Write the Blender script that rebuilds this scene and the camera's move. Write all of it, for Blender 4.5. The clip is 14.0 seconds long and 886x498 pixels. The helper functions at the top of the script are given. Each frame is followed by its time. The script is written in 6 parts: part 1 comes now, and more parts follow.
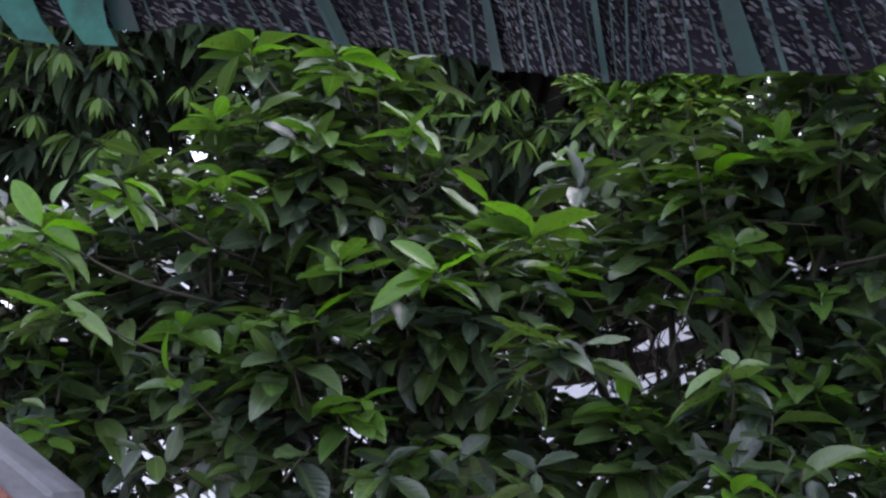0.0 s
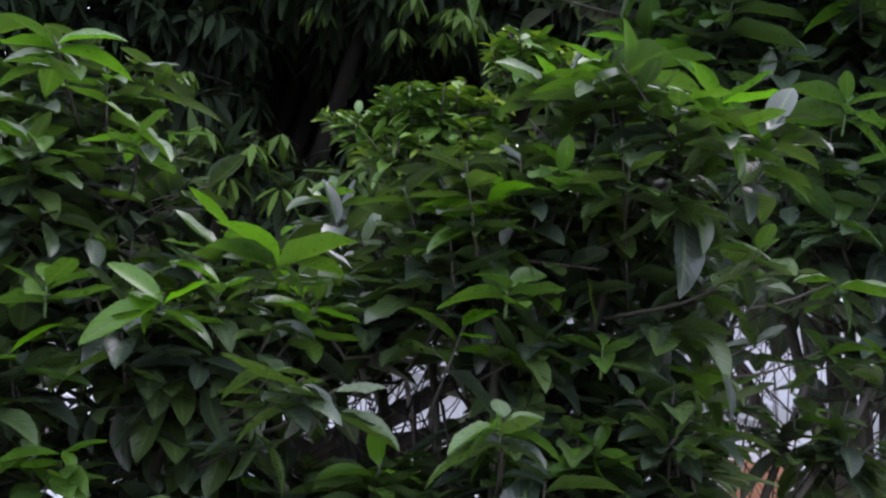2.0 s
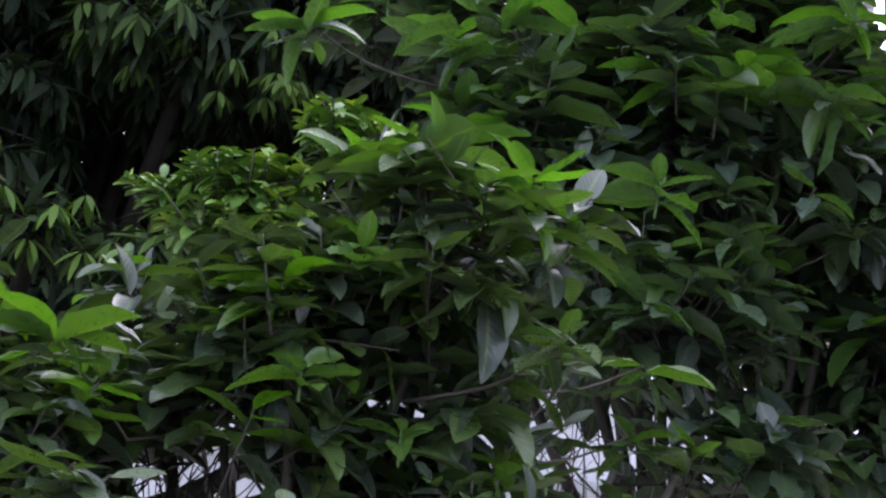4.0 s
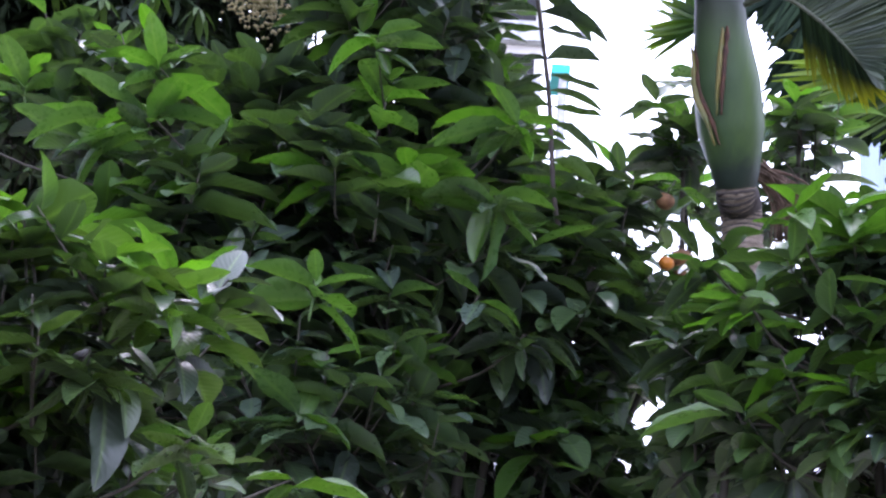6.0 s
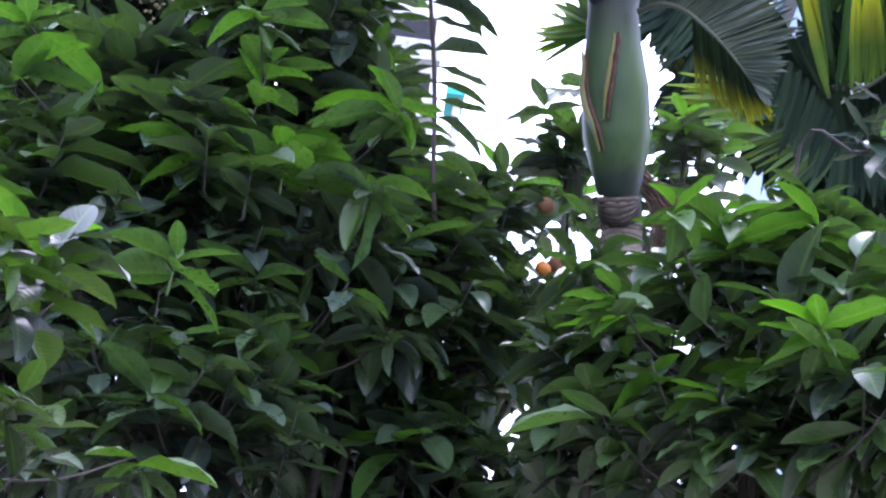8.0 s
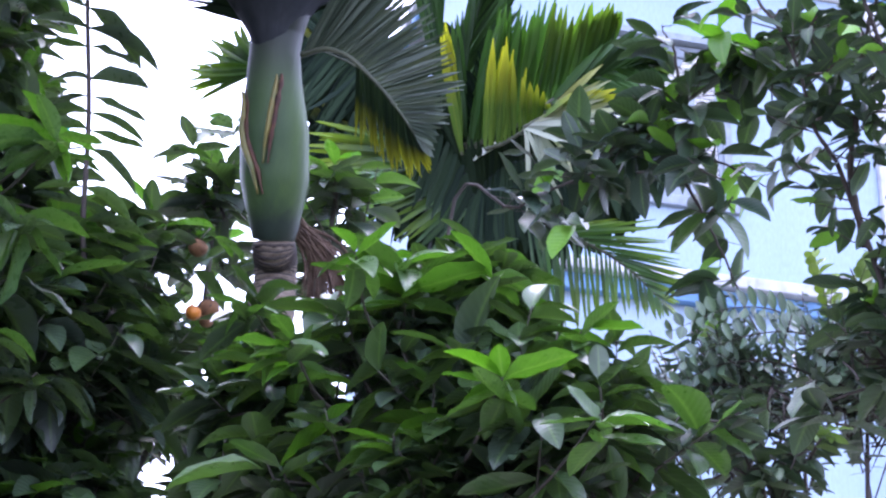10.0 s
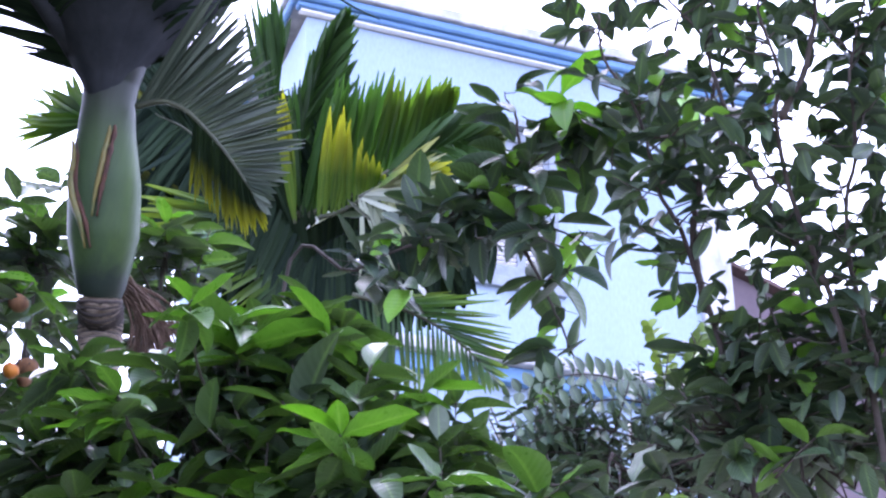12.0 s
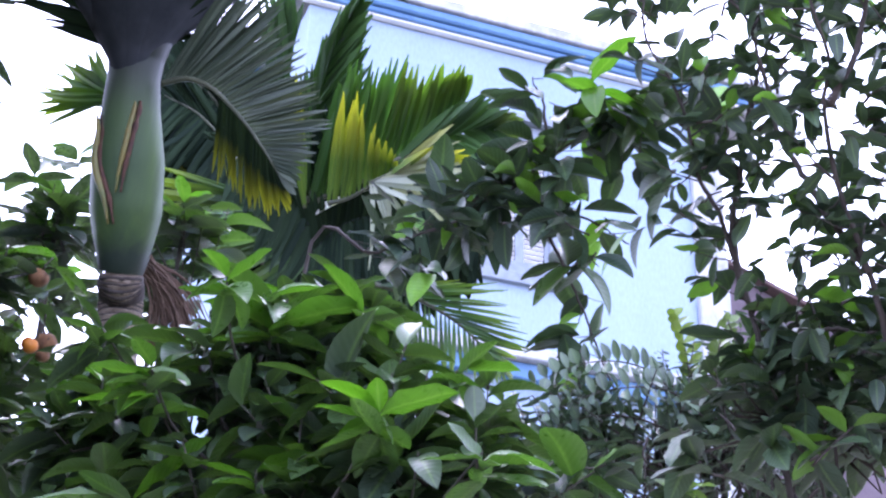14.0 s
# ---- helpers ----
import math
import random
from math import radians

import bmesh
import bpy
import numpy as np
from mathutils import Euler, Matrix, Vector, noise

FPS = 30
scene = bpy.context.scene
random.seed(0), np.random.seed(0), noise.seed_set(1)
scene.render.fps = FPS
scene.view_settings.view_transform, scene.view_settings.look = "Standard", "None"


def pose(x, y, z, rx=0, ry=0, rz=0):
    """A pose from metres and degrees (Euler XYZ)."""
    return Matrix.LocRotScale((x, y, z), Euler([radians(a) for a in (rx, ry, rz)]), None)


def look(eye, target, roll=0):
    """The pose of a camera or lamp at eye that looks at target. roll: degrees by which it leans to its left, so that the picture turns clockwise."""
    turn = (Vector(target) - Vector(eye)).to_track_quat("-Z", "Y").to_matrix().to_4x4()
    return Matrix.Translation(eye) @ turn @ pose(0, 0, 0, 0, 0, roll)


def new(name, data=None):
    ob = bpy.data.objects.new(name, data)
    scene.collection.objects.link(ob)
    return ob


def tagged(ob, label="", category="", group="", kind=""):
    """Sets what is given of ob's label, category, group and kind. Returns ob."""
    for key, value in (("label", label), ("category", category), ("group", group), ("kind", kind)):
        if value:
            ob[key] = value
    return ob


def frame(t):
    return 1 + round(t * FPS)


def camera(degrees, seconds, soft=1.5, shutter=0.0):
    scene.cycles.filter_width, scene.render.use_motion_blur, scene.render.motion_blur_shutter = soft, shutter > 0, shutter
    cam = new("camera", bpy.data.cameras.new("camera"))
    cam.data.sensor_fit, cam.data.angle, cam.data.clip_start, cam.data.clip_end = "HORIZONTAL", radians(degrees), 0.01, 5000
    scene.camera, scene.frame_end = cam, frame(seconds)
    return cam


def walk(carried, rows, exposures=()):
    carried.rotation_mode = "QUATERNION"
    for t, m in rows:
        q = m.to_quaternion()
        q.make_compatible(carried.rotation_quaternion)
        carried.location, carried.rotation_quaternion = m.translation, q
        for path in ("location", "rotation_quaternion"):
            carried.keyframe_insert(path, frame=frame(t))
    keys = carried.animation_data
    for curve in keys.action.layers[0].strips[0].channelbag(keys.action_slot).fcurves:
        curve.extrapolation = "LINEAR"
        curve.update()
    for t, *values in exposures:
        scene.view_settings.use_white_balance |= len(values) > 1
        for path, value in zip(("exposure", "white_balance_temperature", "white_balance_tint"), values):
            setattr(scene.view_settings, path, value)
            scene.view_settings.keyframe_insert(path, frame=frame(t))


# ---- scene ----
cam = camera(33.57, 14.0, soft=2.4)
PATH = [
    (0, look((-0, 0, 1.6), (-2.193, 4.474, 2.018), 5.43)),
    (0.5, look((-0.037, 0.089, 1.589), (-2.02, 4.645, 2.141), 4.04)),
    (1, look((-0.049, 0.224, 1.575), (-2.037, 4.748, 2.339), 5.78)),
    (1.5, look((-0.075, 0.312, 1.551), (-2.08, 4.83, 2.299), 6.81)),
    (2, look((-0.118, 0.398, 1.537), (-1.588, 5.107, 2.357), 6.74)),
    (2.2, look((-0.133, 0.419, 1.532), (-1.49, 5.155, 2.382), 5.91)),
    (4.3, look((-0.088, 0.562, 1.589), (-0.885, 5.361, 2.746), 6.81)),
    (4.5, look((-0.087, 0.607, 1.585), (-0.74, 5.417, 2.785), 5.91)),
    (5, look((-0.116, 0.694, 1.574), (-0.487, 5.489, 2.94), 5.59)),
    (5.5, look((-0.069, 0.765, 1.575), (-0.069, 5.515, 3.135), 4.43)),
    (6, look((-0.048, 0.824, 1.571), (0.058, 5.529, 3.259), 4.05)),
    (6.5, look((-0.037, 0.839, 1.57), (0.158, 5.506, 3.353), 4.51)),
    (7, look((-0.014, 0.864, 1.563), (0.289, 5.498, 3.416), 4.82)),
    (7.5, look((0.022, 0.909, 1.558), (0.406, 5.538, 3.408), 5.58)),
    (8, look((-0.006, 0.947, 1.548), (0.481, 5.595, 3.326), 6.16)),
    (8.5, look((-0.078, 0.998, 1.558), (0.791, 5.568, 3.39), 5.03)),
    (9, look((-0.143, 1.042, 1.564), (1.178, 5.47, 3.474), 4.33)),
    (9.2, look((-0.148, 1.049, 1.567), (1.325, 5.427, 3.481), 3.54)),
    (11.3, look((-0.077, 1.13, 1.558), (1.866, 5.128, 3.845), 0.87)),
    (11.5, look((-0.089, 1.143, 1.558), (1.931, 5.093, 3.866), 0.54)),
    (12, look((-0.114, 1.162, 1.548), (2.111, 5.015, 3.83), 0.3)),
    (12.5, look((-0.13, 1.167, 1.551), (2.21, 4.918, 3.887), -0.28)),
    (13, look((-0.143, 1.176, 1.542), (2.203, 4.915, 3.889), 0.5)),
    (13.5, look((-0.17, 1.198, 1.538), (2.135, 4.978, 3.861), 1.19)),
    (14, look((-0.181, 1.228, 1.529), (2.082, 5.069, 3.794), 1.44)),
]
walk(cam, PATH, [(0.0, 0.27, 5980, 24), (2.2, 0.3, 6020, 23), (4.5, 0.47, 5920, 25), (5.5, 0.76, 5780, 28), (7.0, 1.03, 5500, 33),
                 (9.0, 1.0, 5400, 33), (11.5, 1.02, 5400, 35), (14.0, 1.03, 5400, 35)])

# ---- world and light: an overcast afternoon ----
world = bpy.data.worlds.new("overcast_sky")
scene.world = world
world.use_nodes = True
wn, wl = world.node_tree.nodes, world.node_tree.links
wn.clear()
sky = wn.new("ShaderNodeTexSky")
sky.sky_type, sky.sun_disc = "NISHITA", False
sky.sun_elevation, sky.sun_rotation = radians(58), radians(20)
sky.air_density, sky.dust_density, sky.ozone_density = 1.0, 6.0, 1.0
cloud = wn.new("ShaderNodeMixRGB")
cloud.inputs[0].default_value = 0.8
cloud.inputs[2].default_value = (21.0, 22.5, 25.0, 1)
bg = wn.new("ShaderNodeBackground")
bg.inputs[1].default_value = 0.12
wout = wn.new("ShaderNodeOutputWorld")
wl.new(sky.outputs[0], cloud.inputs[1])
wl.new(cloud.outputs[0], bg.inputs[0])
wl.new(bg.outputs[0], wout.inputs[0])

sun = new("sun", bpy.data.lights.new("sun", "SUN"))
sun.data.energy, sun.data.angle, sun.data.color = 1.2, radians(25), (1.0, 0.96, 0.9)
sun.rotation_euler = (radians(32), 0, radians(160))


# ---- materials ----
def nodes_of(name):
    m = bpy.data.materials.new(name)
    m.use_nodes = True
    n, l = m.node_tree.nodes, m.node_tree.links
    return m, n, l, n["Principled BSDF"]


def mix(n, l, a, b, fac, blend="MIX"):
    k = n.new("ShaderNodeMixRGB")
    k.blend_type = blend
    for i, v in ((0, fac), (1, a), (2, b)):
        if isinstance(v, (float, int)):
            k.inputs[i].default_value = v
        elif isinstance(v, tuple):
            k.inputs[i].default_value = (*v, 1)
        else:
            l.new(v, k.inputs[i])
    return k.outputs[0]


def noise_tex(n, l, scale, detail=4.0, space="Object", stretch=(1, 1, 1), rough=0.55):
    tc, mp, nz = n.new("ShaderNodeTexCoord"), n.new("ShaderNodeMapping"), n.new("ShaderNodeTexNoise")
    mp.inputs["Scale"].default_value = stretch
    l.new(tc.outputs[space], mp.inputs[0])
    l.new(mp.outputs[0], nz.inputs["Vector"])
    nz.inputs["Scale"].default_value, nz.inputs["Detail"].default_value, nz.inputs["Roughness"].default_value = scale, detail, rough
    return nz.outputs["Fac"]


def ramp(n, l, src, lo, hi):
    r = n.new("ShaderNodeMapRange")
    r.inputs[1].default_value, r.inputs[2].default_value = lo, hi
    l.new(src, r.inputs[0])
    return r.outputs[0]


def bump(n, l, bsdf, src, strength, dist=0.01):
    b = n.new("ShaderNodeBump")
    b.inputs["Strength"].default_value, b.inputs["Distance"].default_value = strength, dist
    l.new(src, b.inputs["Height"])
    l.new(b.outputs[0], bsdf.inputs["Normal"])


def leaf_material(name, old_a, old_b, young, rough=0.36, trans=0.22, rib=(0.16, 0.26, 0.07), vein=0.2, tips=False, gloss=0.5):
    """Leaf: each blade its own shade, paler midrib, side veins, lighter young growth, some light through it."""
    m, n, l, p = nodes_of(name)
    geo, info = n.new("ShaderNodeNewGeometry"), n.new("ShaderNodeObjectInfo")
    add = n.new("ShaderNodeMath")
    add.operation = "ADD"
    l.new(geo.outputs["Random Per Island"], add.inputs[0])
    l.new(info.outputs["Random"], add.inputs[1])
    fr = n.new("ShaderNodeMath")
    fr.operation = "FRACT"
    l.new(add.outputs[0], fr.inputs[0])
    age = n.new("ShaderNodeAttribute")
    age.attribute_name = "young"
    across = n.new("ShaderNodeAttribute")
    across.attribute_name = "across"
    along = n.new("ShaderNodeAttribute")
    along.attribute_name = "along"
    col = mix(n, l, old_a, old_b, ramp(n, l, fr.outputs[0], 0.3, 0.75))
    grown = age.outputs["Fac"]
    if tips:
        far = n.new("ShaderNodeMath")
        far.operation = "MULTIPLY"
        l.new(grown, far.inputs[0])
        l.new(ramp(n, l, along.outputs["Fac"], 0.4, 0.95), far.inputs[1])
        grown = far.outputs[0]
    col = mix(n, l, col, young, grown)
    blot = noise_tex(n, l, 9.0, 3.0, "Object")
    col = mix(n, l, col, mix(n, l, (0.55, 0.62, 0.5), (1.35, 1.3, 1.15), blot), 0.55, "MULTIPLY")
    # midrib and side veins
    rb = ramp(n, l, across.outputs["Fac"], 0.16, 0.03)
    col = mix(n, l, col, mix(n, l, col, rib, 0.3), rb)
    s1 = n.new("ShaderNodeMath")
    s1.operation = "MULTIPLY_ADD"
    l.new(along.outputs["Fac"], s1.inputs[0])
    s1.inputs[1].default_value = 62.0
    s2 = n.new("ShaderNodeMath")
    s2.operation = "MULTIPLY"
    l.new(across.outputs["Fac"], s2.inputs[0])
    s2.inputs[1].default_value = -16.0
    l.new(s2.outputs[0], s1.inputs[2])
    sn = n.new("ShaderNodeMath")
    sn.operation = "SINE"
    l.new(s1.outputs[0], sn.inputs[0])
    bump(n, l, p, sn.outputs[0], vein, 0.0016)
    l.new(col, p.inputs["Base Color"])
    rr = ramp(n, l, blot, 0.2, 0.8)
    rm = n.new("ShaderNodeMath")
    rm.operation = "MULTIPLY_ADD"
    l.new(rr, rm.inputs[0])
    rm.inputs[1].default_value, rm.inputs[2].default_value = 0.2, rough - 0.1
    l.new(rm.outputs[0], p.inputs["Roughness"])
    p.inputs["Specular IOR Level"].default_value = gloss
    tr, ms = n.new("ShaderNodeBsdfTranslucent"), n.new("ShaderNodeMixShader")
    l.new(mix(n, l, col, (1.4, 1.65, 0.42), 1.0, "MULTIPLY"), tr.inputs[0])
    # young blades are thin, old ones leathery
    thin = n.new("ShaderNodeMath")
    thin.operation = "MULTIPLY_ADD"
    l.new(grown, thin.inputs[0])
    thin.inputs[1].default_value, thin.inputs[2].default_value = trans * 0.65, trans * 0.5
    l.new(thin.outputs[0], ms.inputs[0])
    l.new(p.outputs[0], ms.inputs[1])
    l.new(tr.outputs[0], ms.inputs[2])
    l.new(ms.outputs[0], n["Material Output"].inputs[0])
    return m


def rough_material(name, a, b, rough=0.8, scale=8.0, stretch=(1, 1, 1), strength=0.4, dist=0.01, fine=60.0, gloss=0.4):
    """Two shades mingled at two scales, with relief."""
    m, n, l, p = nodes_of(name)
    big, small = noise_tex(n, l, scale, 5.0, "Object", stretch), noise_tex(n, l, fine, 3.0, "Object", stretch)
    col = mix(n, l, a, b, ramp(n, l, big, 0.3, 0.7))
    col = mix(n, l, col, mix(n, l, (0.7, 0.7, 0.7), (1.25, 1.25, 1.25), small), 0.6, "MULTIPLY")
    l.new(col, p.inputs["Base Color"])
    p.inputs["Roughness"].default_value = rough
    p.inputs["Specular IOR Level"].default_value = gloss
    bump(n, l, p, mix(n, l, big, small, 0.5), strength, dist)
    return m


M_CITRUS = leaf_material("citrus_leaf", (0.032, 0.047, 0.035), (0.056, 0.094, 0.028), (0.074, 0.18, 0.006), 0.31, 0.45, vein=0.14, gloss=0.55)
# Copy of the citrus leaf; brightness and sky sheen put into its grey-blue tone.
M_CITRUS_LIFTED = leaf_material("lifted_citrus_leaf", (0.043, 0.063, 0.053), (0.054, 0.093, 0.04), (0.066, 0.168, 0.007), 0.3, 0.48, vein=0.14, gloss=0.6)
# Old tones hold the canopy's shade, the young tone its lit sprays.
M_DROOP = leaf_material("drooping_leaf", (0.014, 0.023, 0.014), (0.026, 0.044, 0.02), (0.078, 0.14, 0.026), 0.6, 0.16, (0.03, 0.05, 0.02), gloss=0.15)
# Darker copy of the citrus leaf; the low tree's shade is put into it.
M_CITRUS_DARKENED = leaf_material("darkened_citrus_leaf", (0.032, 0.052, 0.034), (0.046, 0.085, 0.03), (0.06, 0.15, 0.007), 0.32, 0.46, vein=0.14, gloss=0.5)
M_YELLOW = leaf_material("yellowish_leaf", (0.05, 0.12, 0.015), (0.11, 0.2, 0.03), (0.26, 0.34, 0.03), 0.45)
M_TWIGLEAF = leaf_material("privet_leaf", (0.026, 0.046, 0.032), (0.046, 0.08, 0.042), (0.12, 0.26, 0.03), 0.42, 0.16, gloss=0.4)
M_PINNATE = leaf_material("greyish_leaflet", (0.038, 0.07, 0.045), (0.075, 0.12, 0.072), (0.22, 0.3, 0.05), 0.36, gloss=0.7)
M_PALM = leaf_material("palm_leaflet", (0.028, 0.075, 0.018), (0.058, 0.14, 0.024), (0.24, 0.32, 0.01), 0.5, 0.4, (0.08, 0.13, 0.03), 0.1, True, 0.25)
# Shade inside the palm crowns is put into this near-black leaflet colour.
M_PALM_SHADE = leaf_material("shade_toned_palm_leaflet", (0.010, 0.018, 0.013), (0.019, 0.033, 0.019), (0.3, 0.3, 0.015), 0.7, 0.1, (0.03, 0.05, 0.03), 0.1, True, 0.03)
M_BUSH = leaf_material("bush_leaf", (0.036, 0.062, 0.04), (0.065, 0.1, 0.055), (0.19, 0.3, 0.07), 0.42, 0.2)
M_BARK = rough_material("citrus_bark", (0.025, 0.022, 0.018), (0.065, 0.058, 0.045), 0.85, 14.0, (1, 1, 0.3))
M_STEM = rough_material("green_stem", (0.05, 0.11, 0.03), (0.10, 0.16, 0.05), 0.6, 20.0)
M_DARKTWIG = rough_material("dark_twig", (0.03, 0.024, 0.021), (0.062, 0.05, 0.042), 0.8, 20.0)
# Copy of the bark with the far crown's shade put into its colour.
M_DROOPBARK = rough_material("shade_painted_bark", (0.008, 0.007, 0.006), (0.02, 0.017, 0.014), 0.9, 14.0, (1, 1, 0.3), gloss=0.1)
# Ground out of view; its pale colour is chosen to bounce fill light upward.
M_SOIL = rough_material("garden_soil", (0.24, 0.21, 0.17), (0.17, 0.17, 0.11), 0.95, 1.2, (1, 1, 1), 0.6, 0.03, 14.0)


# ---- mesh helpers ----
def link_mesh(name, verts, faces, material, parent=None, label="", smooth=True, attrs=None):
    me = bpy.data.meshes.new(name)
    me.from_pydata(verts, [], faces)
    for key, values in (attrs or {}).items():
        at = me.attributes.new(key, "FLOAT", "POINT")
        at.data.foreach_set("value", np.asarray(values, dtype=np.float32))
    if smooth:
        me.polygons.foreach_set("use_smooth", np.ones(len(me.polygons), dtype=bool))
    me.materials.append(material)
    ob = new(name, me)
    if parent:
        ob.parent = parent
    return tagged(ob, label)


def part(name, bm, material, parent=None, label="", smooth=False):
    me = bpy.data.meshes.new(name)
    bmesh.ops.recalc_face_normals(bm, faces=bm.faces)
    bm.to_mesh(me)
    bm.free()
    if smooth:
        me.polygons.foreach_set("use_smooth", np.ones(len(me.polygons), dtype=bool))
    me.materials.append(material)
    ob = new(name, me)
    if parent:
        ob.parent = parent
    return tagged(ob, label)


def box(bm, x0, x1, y0, y1, z0, z1, bev=0.0):
    m = Matrix.LocRotScale(((x0 + x1) / 2, (y0 + y1) / 2, (z0 + z1) / 2), None, (x1 - x0, y1 - y0, z1 - z0))
    vs = bmesh.ops.create_cube(bm, size=1, matrix=m)["verts"]
    if bev:
        es = list({e for v in vs for e in v.link_edges})
        bmesh.ops.bevel(bm, geom=es, offset=bev, segments=1, affect="EDGES")


def spline(pts, n):
    """Smooth run of n points through pts."""
    p = np.array(pts, float)
    p = np.vstack([2 * p[0] - p[1], p, 2 * p[-1] - p[-2]])
    out = []
    for u in np.linspace(0, len(pts) - 1, n):
        i = min(int(u), len(pts) - 2)
        t = u - i
        a, b, c, d = p[i:i + 4]
        out.append(0.5 * (2 * b + (c - a) * t + (2 * a - 5 * b + 4 * c - d) * t * t + (3 * b - a - 3 * c + d) * t ** 3))
    return np.array(out)


def tube(pts, radii, sides=8):
    """Verts and faces of a round tapered run."""
    pts = np.asarray(pts, float)
    tang = np.gradient(pts, axis=0)
    tang /= np.linalg.norm(tang, axis=1, keepdims=True) + 1e-9
    ref = np.array([0.31, 0.17, 0.93]) if abs(tang[0][2]) < 0.8 else np.array([0.9, 0.3, 0.1])
    verts, faces = [], []
    for i, (q, t, r) in enumerate(zip(pts, tang, radii)):
        a = np.cross(t, ref)
        a /= np.linalg.norm(a) + 1e-9
        b = np.cross(t, a)
        for k in range(sides):
            w = 2 * math.pi * k / sides
            verts.append(q + r * (math.cos(w) * a + math.sin(w) * b))
        if i:
            for k in range(sides):
                o, k2 = (i - 1) * sides, (k + 1) % sides
                faces.append((o + k, o + k2, o + sides + k2, o + sides + k))
    faces.append(tuple(range(sides - 1, -1, -1)))
    faces.append(tuple(range((len(pts) - 1) * sides, len(pts) * sides)))
    return verts, faces


def merge(pieces):
    verts, faces = [], []
    for v, f in pieces:
        o = len(verts)
        verts += [tuple(x) for x in v]
        faces += [tuple(i + o for i in q) for q in f]
    return verts, faces


def blade(width=0.42, fold=0.16, curl=0.12, wave=0.0, shape="ellipse"):
    """A leaf blade one unit long along x, its upper side to +z: verts, faces, across, along."""
    if shape == "ellipse":
        rows_ = [(0.0, 0.06), (0.08, 0.3), (0.18, 0.62), (0.32, 0.9), (0.48, 1.0), (0.64, 0.95), (0.78, 0.76), (0.89, 0.49), (0.96, 0.24), (1.0, 0.02)]
    elif shape == "lance":
        rows_ = [(0.0, 0.1), (0.15, 0.6), (0.4, 1.0), (0.68, 0.8), (0.88, 0.4), (1.0, 0.02)]
    else:
        rows_ = [(0.0, 0.35), (0.2, 0.8), (0.45, 1.0), (0.75, 0.8), (1.0, 0.12)]
    v, ac, al = [], [], []
    for s, w in rows_:
        z = -curl * s * s + wave * math.sin(9 * s) * 0.5
        h = w * width / 2
        for side in (-1, 0, 1):
            v.append((s, side * h, z + (abs(side) * h * fold * 2) + side * wave * math.sin(14 * s) * w))
            ac.append(abs(side))
            al.append(s)
    f = []
    for i in range(len(rows_) - 1):
        o = 3 * i
        f += [(o, o + 3, o + 4, o + 1), (o + 1, o + 4, o + 5, o + 2)]
    return np.array(v), f, np.array(ac, float), np.array(al)


BLADES = {
    "ellipse": [blade(0.43, 0.2, 0.18), blade(0.47, 0.3, 0.3), blade(0.40, 0.14, 0.08, 0.025), blade(0.46, 0.26, 0.42, 0.02), blade(0.50, 0.36, 0.16, 0.025), blade(0.40, 0.24, -0.14, 0.02), blade(0.48, 0.1, 0.24, 0.04)],
    "broad": [blade(0.45, 0.2, 0.18), blade(0.49, 0.26, 0.34), blade(0.43, 0.14, 0.1, 0.025), blade(0.48, 0.32, 0.24, 0.02), blade(0.43, 0.24, -0.12, 0.02), blade(0.50, 0.12, 0.3, 0.035)],
    "lance": [blade(0.26, 0.18, 0.16, 0, "lance"), blade(0.23, 0.12, 0.3, 0.015, "lance"), blade(0.28, 0.2, 0.06, 0, "lance")],
    "leaflet": [blade(0.45, 0.1, 0.05, 0, "strap"), blade(0.42, 0.05, 0.12, 0, "strap")],
}


def basis(d, up):
    d = d / (np.linalg.norm(d) + 1e-9)
    z = up - d * np.dot(up, d)
    nz = np.linalg.norm(z)
    z = z / nz if nz > 1e-6 else np.array([1.0, 0, 0])
    return np.stack([d, np.cross(z, d), z], axis=1)


class Leaves:
    """Gathers blades, then makes them one mesh."""

    def __init__(self, kind):
        self.kind, self.v, self.f, self.ac, self.al, self.yo, self.n = kind, [], [], [], [], [], 0

    def add(self, pos, mat, size, young, pick):
        v, f, ac, al = BLADES[self.kind][pick % len(BLADES[self.kind])]
        self.v.append(pos + (v * size) @ mat.T)
        self.f += [tuple(i + self.n for i in q) for q in f]
        self.ac.append(ac)
        self.al.append(al)
        self.yo.append(np.full(len(v), young))
        self.n += len(v)

    def mesh(self, name, material, parent, label=""):
        ob = link_mesh(name, np.concatenate(self.v).tolist(), self.f, material, parent, label, True,
                       {"across": np.concatenate(self.ac), "along": np.concatenate(self.al), "young": np.concatenate(self.yo)})
        return tagged(ob, kind="stuff")


UP = np.array([0.0, 0.0, 1.0])


